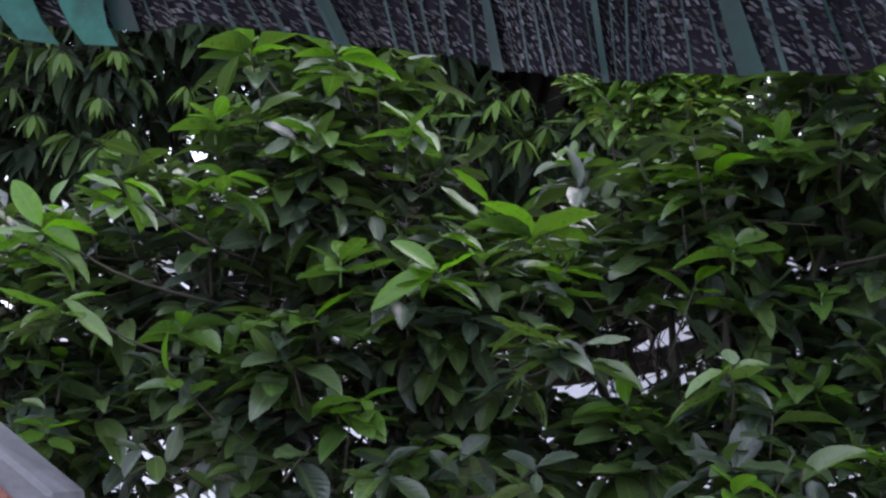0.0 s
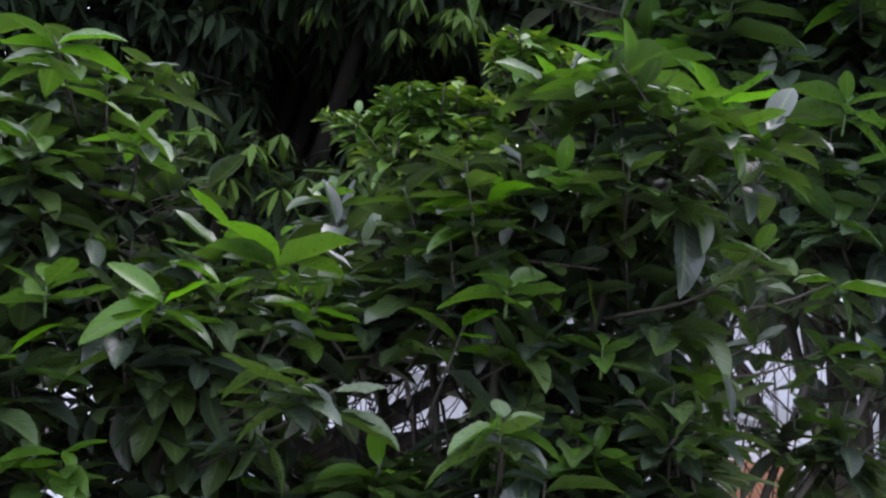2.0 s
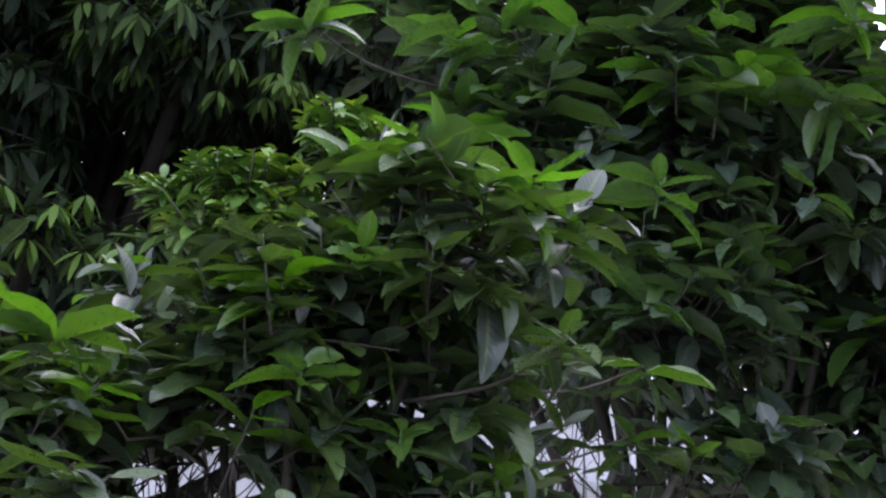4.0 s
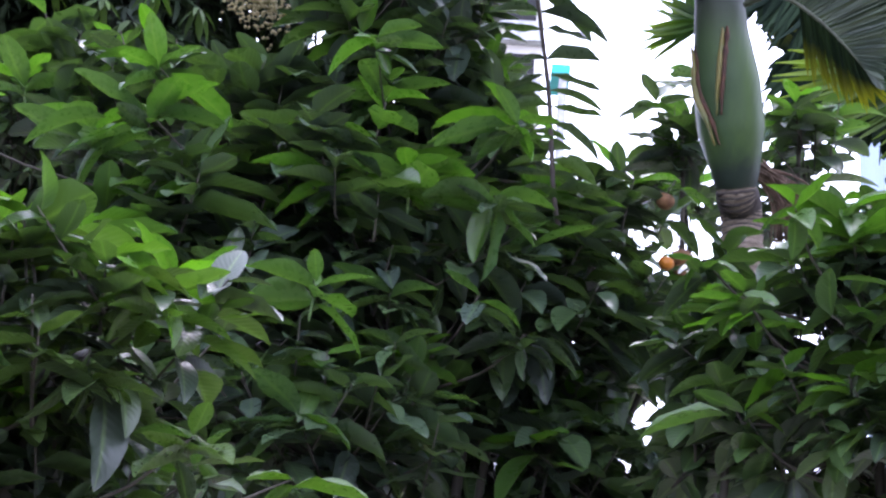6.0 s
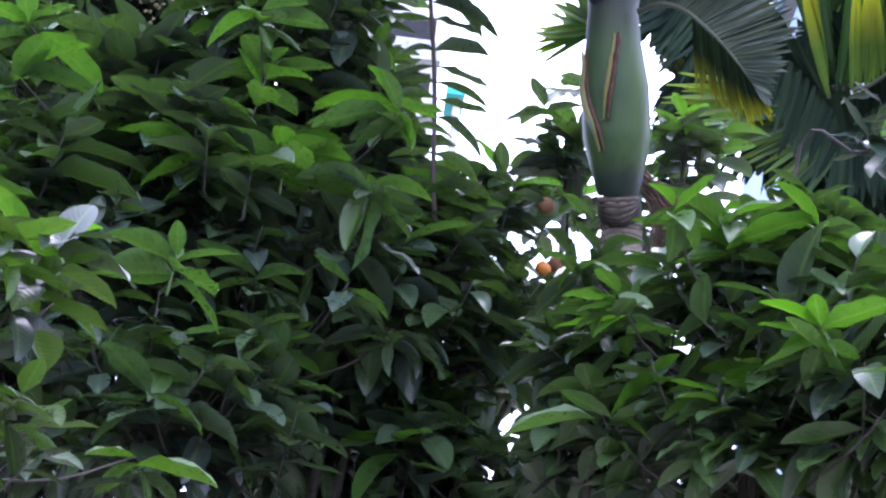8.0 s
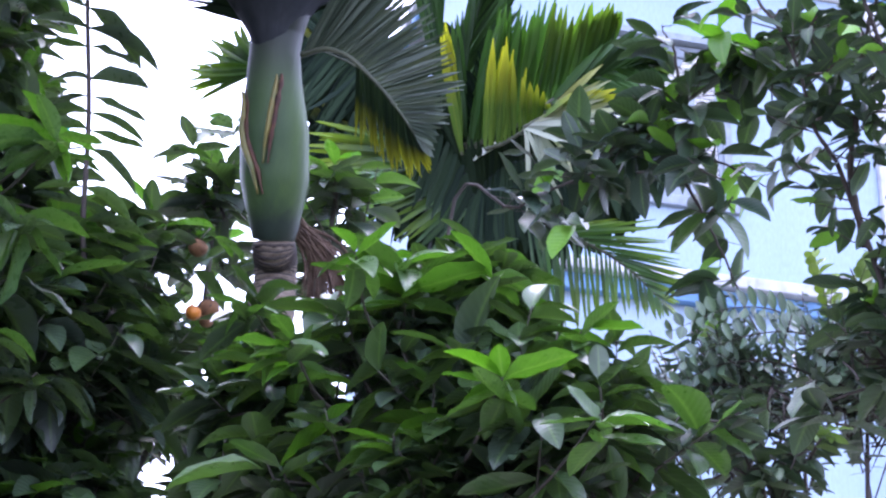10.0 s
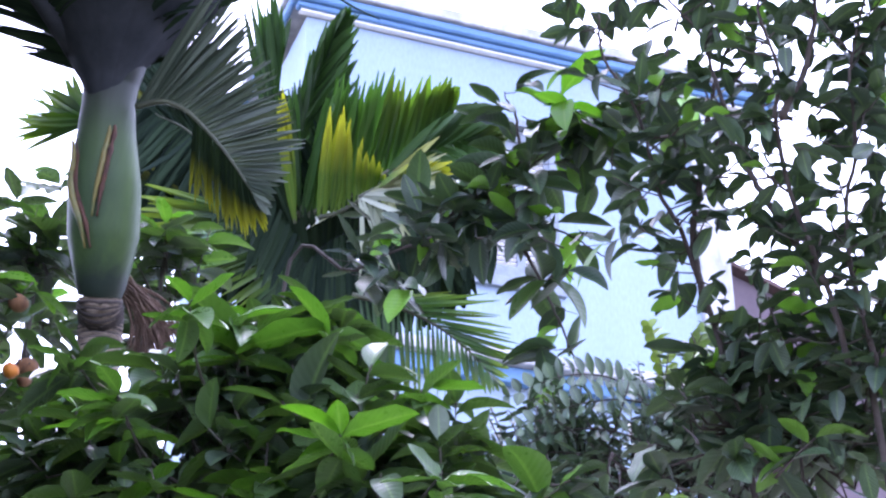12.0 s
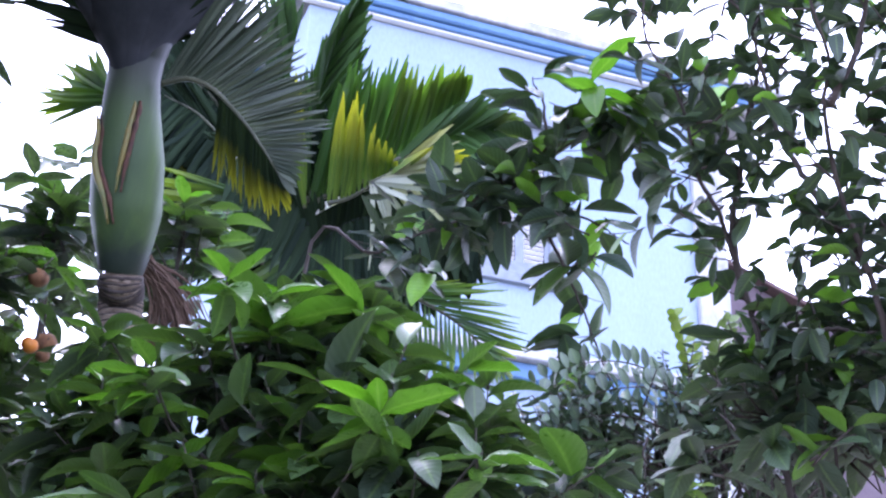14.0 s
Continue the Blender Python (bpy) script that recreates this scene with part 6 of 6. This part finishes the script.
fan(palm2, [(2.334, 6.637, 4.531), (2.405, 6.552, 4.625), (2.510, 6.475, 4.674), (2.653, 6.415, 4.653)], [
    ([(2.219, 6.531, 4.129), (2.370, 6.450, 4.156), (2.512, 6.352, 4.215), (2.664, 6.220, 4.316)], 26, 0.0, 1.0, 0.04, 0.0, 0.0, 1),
    ([(2.226, 6.473, 4.688), (2.324, 6.389, 4.754), (2.432, 6.323, 4.779), (2.578, 6.273, 4.741)], 22, 0.0, 1.0, 0.045, 0.0, 0.0, 0)], M_PALM_SHADE, 0.004, 63, M_PETIOLE)
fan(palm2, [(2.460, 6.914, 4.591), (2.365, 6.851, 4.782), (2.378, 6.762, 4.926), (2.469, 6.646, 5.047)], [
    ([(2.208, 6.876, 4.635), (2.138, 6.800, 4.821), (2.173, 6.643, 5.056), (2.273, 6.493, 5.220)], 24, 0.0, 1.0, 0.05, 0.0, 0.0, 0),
    ([(2.686, 6.705, 4.554), (2.641, 6.621, 4.744), (2.593, 6.532, 4.931), (2.496, 6.462, 5.113)], 24, 0.0, 1.0, 0.05, 0.0, 0.0, 0)], M_PALM_SHADE, 0.005, 64, M_PETIOLE)
# Wide fronds behind; their near-black colour stands in for shade there.
for j, pts in enumerate([
    [(2.476, 7.522, 5.005), (2.199, 7.404, 5.471), (1.962, 7.407, 5.704), (1.724, 7.523, 5.757)],
    [(2.491, 7.545, 4.953), (2.281, 7.482, 5.264), (2.121, 7.501, 5.394), (1.965, 7.582, 5.420)],
    [(2.515, 7.529, 4.953), (2.533, 7.390, 5.159), (2.693, 7.259, 5.210), (2.920, 7.182, 5.106)],
    [(2.649, 7.829, 4.980), (2.509, 7.716, 5.302), (2.358, 7.643, 5.572), (2.184, 7.650, 5.733)],
    [(2.649, 7.829, 4.980), (2.627, 7.676, 5.248), (2.579, 7.539, 5.517), (2.546, 7.426, 5.732)],
    [(2.568, 7.423, 4.857), (2.817, 7.110, 5.110), (3.086, 6.888, 5.198), (3.366, 6.737, 5.159)],
    [(2.654, 7.614, 4.893), (2.881, 7.359, 5.075), (3.093, 7.195, 5.126), (3.334, 7.078, 5.072)],
    [(2.664, 7.853, 4.926), (2.775, 7.684, 5.087), (2.955, 7.572, 5.086), (3.166, 7.509, 4.977)]]):
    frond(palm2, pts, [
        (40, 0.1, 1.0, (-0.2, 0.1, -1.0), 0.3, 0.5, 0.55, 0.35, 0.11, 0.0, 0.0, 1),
        (40, 0.1, 1.0, (-0.2, 0.1, 0.8), 0.4, 0.35, 0.4, 0.2, 0.11, 0.0, 0.0, 0)], M_PALM_SHADE, 0.02, 51 + j)

# one white leaflet, made up for a bright patch and turned to the view
tip_, foot_ = np.array([2.452, 6.345, 4.768]), np.array([2.272, 6.537, 4.636])
ob = new("leaflet", leaf_mesh("pinna", 0, 0.0, M_WHITE_PATCH))
ob.parent = palm2
ob.matrix_basis = Matrix.Translation(foot_ - pb2) @ Matrix(basis(tip_ - foot_, np.array([-0.5, -0.8, 0.4])).tolist()).to_4x4() @ Matrix.Diagonal((0.29, 0.055, 0.29, 1))

# ---- blue house ----
M_BLUEWALL = rough_material("pale_blue_render", (0.245, 0.325, 0.425), (0.28, 0.36, 0.45), 0.85, 1.3, (1, 1, 0.35), 0.04, 0.003, 40.0)
M_BLUETRIM = rough_material("blue_cornice_paint", (0.085, 0.185, 0.35), (0.12, 0.235, 0.41), 0.6, 3.0, (1, 1, 1), 0.2, 0.003, 40.0)
M_WHITETRIM = rough_material("weathered_white_trim", (0.26, 0.27, 0.29), (0.52, 0.53, 0.54), 0.8, 5.0, (1, 1, 0.5), 0.3, 0.004, 30.0)
M_SHUTTER = rough_material("grey_shutter_paint", (0.17, 0.20, 0.24), (0.23, 0.27, 0.31), 0.6, 12.0, (1, 1, 1), 0.2, 0.003, 60.0)
M_SLAT = rough_material("white_shutter_slat", (0.74, 0.75, 0.77), (0.82, 0.83, 0.84), 0.6, 12.0)
M_VOID = rough_material("painted_darkness", (0.015, 0.016, 0.018), (0.03, 0.03, 0.032), 0.9, 3.0)
M_GABLE = rough_material("mauve_board", (0.09, 0.07, 0.085), (0.13, 0.10, 0.115), 0.8, 4.0)
M_TILE = rough_material("clay_tile", (0.07, 0.03, 0.024), (0.2, 0.085, 0.06), 0.9, 22.0, (1, 1, 1), 0.9, 0.02, 70.0)
M_ROOFTILE = rough_material("weathered_roof_tile", (0.075, 0.05, 0.05), (0.13, 0.08, 0.075), 0.85, 10.0)
house = tagged(new("blue_house"), "pale blue rendered house with a blue cornice and louvred shutters", "house")
house.matrix_basis = pose(4.555, 12.2, 0, 0, 0, math.degrees(math.atan2(-0.16197, 0.9868)))


def hpart(name, boxes, material, parent, label="", bev=0.0):
    bm_ = bmesh.new()
    for b_ in boxes:
        box(bm_, *b_, bev=bev)
    return part(name, bm_, material, parent, label)


WX0, WX1, WZ0, WZ1 = 1.36, 2.80, 7.68, 9.36
for b_ in ((0.12, WX0, 0, 0.22, 0, 10.26), (WX1, 4.66, 0, 0.22, 0, 10.26), (WX0, WX1, 0, 0.22, 0, WZ0), (WX0, WX1, 0, 0.22, WZ1, 10.26)):
    hpart("wall", [b_], M_BLUEWALL, house)
hpart("side_wall", [(0.12, 0.34, 0.22, 6.0, 0, 10.26)], M_BLUEWALL, house)
hpart("side_wall", [(4.44, 4.66, 0.22, 6.0, 0, 10.26)], M_BLUEWALL, house)
hpart("roof_slab", [(-0.1, 5.55, -0.2, 6.2, 10.47, 10.60)], M_WHITETRIM, house, "weathered white roof edge", 0.012)
hpart("cornice", [(-0.06, 5.42, -0.16, 0.0, 10.36, 10.466)], M_BLUETRIM, house, "blue painted cornice", 0.02)
hpart("cornice", [(-0.0, 5.36, -0.11, 0.0, 10.30, 10.358)], M_BLUETRIM, house, "blue painted cornice", 0.01)
hpart("cornice_line", [(0.04, 5.3, -0.07, 0.0, 10.272, 10.298)], M_SLAT, house)
hpart("cornice", [(-0.06, 0.0, 0.0, 6.0, 10.36, 10.466)], M_BLUETRIM, house, "blue painted cornice", 0.02)
hpart("pilaster", [(4.36, 4.72, -0.07, 0.0, 0, 10.255)], M_WHITETRIM, house, "white corner pilaster", 0.01)
hpart("ledge", [(0.0, 4.8, -0.22, 0.0, 6.78, 6.90)], M_WHITETRIM, house, "white floor ledge", 0.012)
hpart("ledge_band", [(0.05, 4.75, -0.12, 0.0, 6.62, 6.776)], M_BLUETRIM, house, "blue band below the ledge", 0.01)
window = hpart("window_frame", [(WX0, WX1, -0.03, 0.1, WZ1 - 0.08, WZ1 + 0.05), (WX0 - 0.05, WX1 + 0.05, -0.06, 0.1, WZ0 - 0.06, WZ0 + 0.05),
    (WX0, WX0 + 0.09, -0.03, 0.1, WZ0 + 0.05, WZ1 - 0.08), (WX1 - 0.09, WX1, -0.03, 0.1, WZ0 + 0.05, WZ1 - 0.08)], M_SHUTTER, house, "grey painted window frame", 0.006)
hpart("window_head", [(WX0 - 0.1, WX1 + 0.1, -0.12, 0.0, WZ1 + 0.06, WZ1 + 0.13)], M_SHUTTER, house)
# Near-black panel stands in for the unlit room behind the slats.
hpart("recess_panel", [(WX0, WX1, 0.15, 0.2, WZ0, WZ1)], M_VOID, house, "near-black panel for the unlit space behind the shutters")
cols = np.linspace(WX0 + 0.09, WX1 - 0.09, 5)
for a_, b_ in zip(cols[:-1], cols[1:]):
    sh = hpart("shutter", [(a_, a_ + 0.045, 0.0, 0.05, WZ0 + 0.05, WZ1 - 0.08), (b_ - 0.045, b_, 0.0, 0.05, WZ0 + 0.05, WZ1 - 0.08),
        (a_ + 0.045, b_ - 0.045, 0.0, 0.05, WZ0 + 0.05, WZ0 + 0.2), (a_ + 0.045, b_ - 0.045, 0.0, 0.05, WZ1 - 0.17, WZ1 - 0.08),
        (a_ + 0.045, b_ - 0.045, 0.0, 0.05, WZ0 + 0.78, WZ0 + 0.88)], M_SHUTTER, house, "louvred grey shutter")
    for z_ in np.arange(WZ0 + 0.23, WZ1 - 0.19, 0.052):
        if WZ0 + 0.76 < z_ < WZ0 + 0.9:
            continue
        bm_ = bmesh.new()
        box(bm_, a_ + 0.047, b_ - 0.047, -0.018, 0.018, -0.004, 0.004)
        bmesh.ops.transform(bm_, matrix=Matrix.Translation((0, 0.025, z_)) @ Matrix.Rotation(radians(-38), 4, "X"), verts=bm_.verts)
        part("slat", bm_, M_SLAT, sh)
# annex with a low tiled gable beside the house
annex = tagged(new("annex_house"), "low annex with a mauve boarded gable and tiled roof edge", "house")
annex.matrix_basis = house.matrix_basis.copy()
bm_ = bmesh.new()
gab = [(4.76, 0.5, 0), (9.0, 0.5, 0), (9.0, 0.5, 7.25), (4.76, 0.5, 8.62)]
f1 = [bm_.verts.new(p_) for p_ in gab]
f2 = [bm_.verts.new((x_, y_ + 0.2, z_)) for x_, y_, z_ in gab]
bm_.faces.new(f1)
bm_.faces.new(f2[::-1])
for k in range(4):
    bm_.faces.new((f1[k], f2[k], f2[(k + 1) % 4], f1[(k + 1) % 4]))
part("gable_wall", bm_, M_GABLE, annex)
for k in range(16):
    bm_ = bmesh.new()
    box(bm_, 0, 0.30, -0.12, 5.0, -0.02, 0.03, 0.006)
    t_ = part("roof_tile", bm_, M_ROOFTILE, annex)
    t_.matrix_basis = pose(4.76 + 0.27 * k, 0.5, 8.66 - 0.27 * k * 0.323 + 0.012, 0, 17.0, 0)

# ---- far tower ----
M_TOWER = rough_material("tower_render", (0.55, 0.53, 0.50), (0.66, 0.64, 0.60), 0.9, 0.3)
M_TEAL = rough_material("teal_roof_sheet", (0.02, 0.36, 0.36), (0.04, 0.42, 0.40), 0.5, 0.5)
tower = tagged(new("apartment_tower"), "far beige apartment tower with pale balconies and a teal roof", "building")
tower.matrix_basis = pose(4.4, 56.5, 0, 0, 0, -4)
hpart("wall", [(-2.5, 0.4, 0, 8, 0, 34)], M_TOWER, tower)
hpart("stair_wall", [(1.2, 1.53, 0.5, 2, 0, 29.9)], M_WHITETRIM, tower)
hpart("core_wall", [(0.4, 0.62, 1.5, 8, 0, 27.0)], M_TOWER, tower)
hpart("roof", [(0.85, 1.65, 0.2, 2.4, 29.9, 30.3)], M_TEAL, tower, "teal sheet roof")
for k in range(11):
    w_ = hpart("balcony", [(-2.3, 0.45, -0.5, -0.005, 4 + 2.7 * k, 4.9 + 2.7 * k)], M_WHITETRIM, tower)
    hpart("window", [(-2.0, 0.1, -0.012, -0.004, 5.2 + 2.7 * k, 6.3 + 2.7 * k)], M_VOID, tower)

# ---- pale neighbour house behind the trees ----
M_PALE = rough_material("pale_house_render", (0.60, 0.61, 0.66), (0.70, 0.71, 0.76), 0.9, 1.2, (1, 1, 0.4), 0.2, 0.005, 30.0)
M_BRICK = rough_material("red_brick", (0.34, 0.15, 0.09), (0.44, 0.22, 0.13), 0.9, 9.0)
pale = tagged(new("pale_house"), "pale rendered low house behind the garden trees", "house")
pale.location = (-4.0, 9.6, 0)
hpart("wall", [(-4.5, 4.2, 0, 0.2, 0, 2.85)], M_PALE, pale)
hpart("wall_cap", [(-4.55, 4.25, -0.06, 0.26, 2.854, 2.93)], M_WHITETRIM, pale, "", 0.01)
hpart("band", [(-4.5, 4.2, -0.03, -0.004, 2.2, 2.3)], M_WHITETRIM, pale)
hpart("brick_pier", [(3.0, 3.35, -0.08, -0.004, 0, 1.95)], M_BRICK, pale, "bare red brick pier")
hpart("brick_pier", [(4.3, 4.6, -0.08, 0.2, 0, 2.35)], M_BRICK, pale, "bare red brick pier")

# ---- tiled roof edge beside the camera ----
M_CONC = rough_material("mossy_concrete", (0.07, 0.07, 0.074), (0.15, 0.15, 0.16), 0.9, 9.0, (1, 1, 1), 0.5, 0.01, 50.0)
shed = tagged(new("shed_roof"), "grey concrete verge of a tiled shed roof", "roof")
shed.location = (-2.038, 2.263, 1.374)
sb = np.array(shed.location)
va, vb = np.array([-2.742, 2.224, 1.689]) - sb, np.array([-1.903, 2.285, 1.252]) - sb
bm_ = bmesh.new()
box(bm_, 0, np.linalg.norm(vb - va), -0.04, 0.08, -0.05, 0.05, 0.01)
bmesh.ops.transform(bm_, matrix=Matrix(basis(vb - va, UP).tolist()).to_4x4(), verts=bm_.verts)
bmesh.ops.translate(bm_, vec=va, verts=bm_.verts)
verge = part("verge", bm_, M_CONC, shed, "weathered concrete verge")
side = np.array([-0.75, -0.66, -0.1])
for i in range(7):
    for k in range(4):
        bm_ = bmesh.new()
        bmesh.ops.create_cone(bm_, cap_ends=True, segments=14, radius1=0.045, radius2=0.036, depth=0.2)
        p_ = va + (vb - va) * (0.08 + 0.14 * i) + side * (0.075 + 0.07 * k) + np.array([0, 0, -0.01])
        bmesh.ops.transform(bm_, matrix=Matrix.Translation(p_) @ Matrix(basis(vb - va, UP).tolist()).to_4x4() @ Matrix.Rotation(radians(90), 4, "Y"), verts=bm_.verts)
        part("tile", bm_, M_TILE, shed, "", True)
hpart("shed_wall", [(-0.75, -0.62, -0.2, 0.1, -sb[2], -0.35)], M_CONC, shed)

# ---- shade net overhead ----
M_NET = rough_material("black_shade_net", (0.009, 0.008, 0.012), (0.018, 0.017, 0.023), 0.9, 40.0, (1, 1, 1), 0.3, 0.003, 200.0, 0.05)
M_NETSTRIP, n_, l_, p_ = nodes_of("shiny_net_tape")
g_ = n_.new("ShaderNodeNewGeometry")
pw = n_.new("ShaderNodeMath")
pw.operation = "POWER"
pw.inputs[1].default_value = 1.8
l_.new(g_.outputs["Random Per Island"], pw.inputs[0])
l_.new(mix(n_, l_, (0.010, 0.010, 0.014), (0.13, 0.135, 0.175), pw.outputs[0]), p_.inputs["Base Color"])
p_.inputs["Roughness"].default_value = 0.45
M_NETGREEN = rough_material("green_net_band", (0.005, 0.02, 0.021), (0.01, 0.042, 0.04), 0.5, 20.0, (1, 1, 1), 0.3, 0.003, 150.0)
net = tagged(new("shade_net"), "black shade net with green bands, its edge sagging overhead", "shade net")
edge = spline([(-1.592, 1.306, 2.000), (-1.183, 1.287, 1.956), (-0.847, 1.231, 1.929), (-0.607, 1.184, 1.888), (-0.436, 1.082, 1.846), (-0.332, 1.023, 1.831), (-0.165, 0.960, 1.826), (-0.053, 0.912, 1.845)], 260)
net.location = edge[130]
nb = np.array(net.location)


def net_at(u, w):
    """A point of the net: u along its edge, w up and back over the camera."""
    back = np.array([0.12, -0.75, 0.0])
    k = w / 0.25
    sag = 0.012 * math.sin(u * 40) + 0.008 * math.sin(u * 93 + w * 20)
    u = u + 0.004 * math.sin(w * 38 + u * 25) + 0.0015 * math.sin(w * 120 + u * 300)
    x_ = min(258.99, max(0.0, (u - 0.32 * w) * 259))
    p_ = edge[int(x_)] + (edge[int(x_) + 1] - edge[int(x_)]) * (x_ - int(x_))
    return p_ - nb + np.array([0, 0, 1.0]) * 0.25 * (1 - math.exp(-1.1 * k)) * 1.15 + back * (w * 0.55 + 0.05 * k * k * 0.25) + np.array([0, sag, sag * 0.5 * min(1, k)])


def net_strip(u0, u1, w0, w1, lift=0.0, n=14):
    vs, fs = [], []
    for i in range(n):
        w = w0 + (w1 - w0) * i / (n - 1)
        for u in (u0, (u0 + u1) / 2, u1):
            vs.append(net_at(u, w) + np.array([0, -lift, -lift * 0.4]))
        if i:
            o = 3 * (i - 1)
            fs += [(o, o + 1, o + 4, o + 3), (o + 1, o + 2, o + 5, o + 4)]
    return vs, fs


link_mesh("netting", *merge([net_strip(i / 60, (i + 1) / 60, 0, 0.8, 0.0, 18) for i in range(60)]), M_NET, net)
tapes = []
rr = random.Random(5)
for r_ in range(64):
    w = 0.003 + r_ * 0.0052
    for i in range(300):
        if rr.random() < 0.8:
            u = (i + rr.uniform(-0.3, 0.5)) / 300
            du, hi, sl_ = rr.uniform(0.35, 0.85) / 300, rr.uniform(0.0022, 0.0046), rr.uniform(-0.9, 0.1) / 300
            w_ = w + rr.uniform(-0.002, 0.002)
            tapes.append(([net_at(u, w_) + [0, -0.003, -0.001], net_at(u + du, w_) + [0, -0.003, -0.001], net_at(u + du + sl_, w_ + hi) + [0, -0.005, -0.002], net_at(u + sl_, w_ + hi) + [0, -0.005, -0.002]], [(0, 1, 2, 3)]))
tagged(link_mesh("weave", *merge(tapes), M_NETSTRIP, net), kind="stuff")
for i in range(56):
    if i % 8 == 3:
        link_mesh("band", *net_strip((i + 0.1) / 56, (i + 0.85) / 56, 0, 0.8, 0.008), M_NETGREEN, net, "green band woven into the net")
    else:
        link_mesh("cord", *net_strip((i + 0.42) / 56, (i + 0.56) / 56, 0, 0.8, 0.004), M_NETGREEN, net)
M_HEM = rough_material("teal_hem_cloth", (0.006, 0.06, 0.05), (0.012, 0.13, 0.1), 0.6, 30.0, (1, 1, 1), 0.5, 0.006, 90.0)
for u0_, u1_ in ((0.137, 0.16), (0.178, 0.2), (0.06, 0.12)):
    link_mesh("hem", *net_strip(u0_, u1_, -0.012, 0.2, 0.018), M_HEM, net, "torn teal hem")

# ---- cream blossom on the far tree ----
M_BLOSSOM = rough_material("cream_blossom", (0.2, 0.17, 0.075), (0.31, 0.27, 0.13), 0.8, 60.0)
rng = np.random.default_rng(77)
fb = np.array(fruit_tree.location)
for px, py, pz, n in ((-0.577, 4.950, 3.817, 150), (-0.629, 4.938, 3.824, 80), (-0.534, 5.021, 3.802, 70)):
    bits = []
    for k in range(n):
        c = np.array([px, py, pz]) - fb + rng.normal(0, 1, 3) * [0.036, 0.036, 0.03]
        r = rng.uniform(0.004, 0.008)
        e = [c + np.array(w) * r for w in ((1, 0, 0), (-1, 0, 0), (0, 1, 0), (0, -1, 0), (0, 0, 1), (0, 0, -1))]
        bits.append((e, [(0, 2, 4), (2, 1, 4), (1, 3, 4), (3, 0, 4), (2, 0, 5), (1, 2, 5), (3, 1, 5), (0, 3, 5)]))
    tagged(link_mesh("blossom", *merge(bits), M_BLOSSOM, fruit_tree, "cream flower panicle"), kind="stuff")

v, q = tube([edge[2] - nb, (edge[2] - nb + (va + sb - nb)) / 2 + np.array([0, 0, -0.05]), va + sb - nb], [0.004, 0.004, 0.004], 6)
link_mesh("tie_cord", v, q, M_NETGREEN, net, "green cord tied to the shed roof")
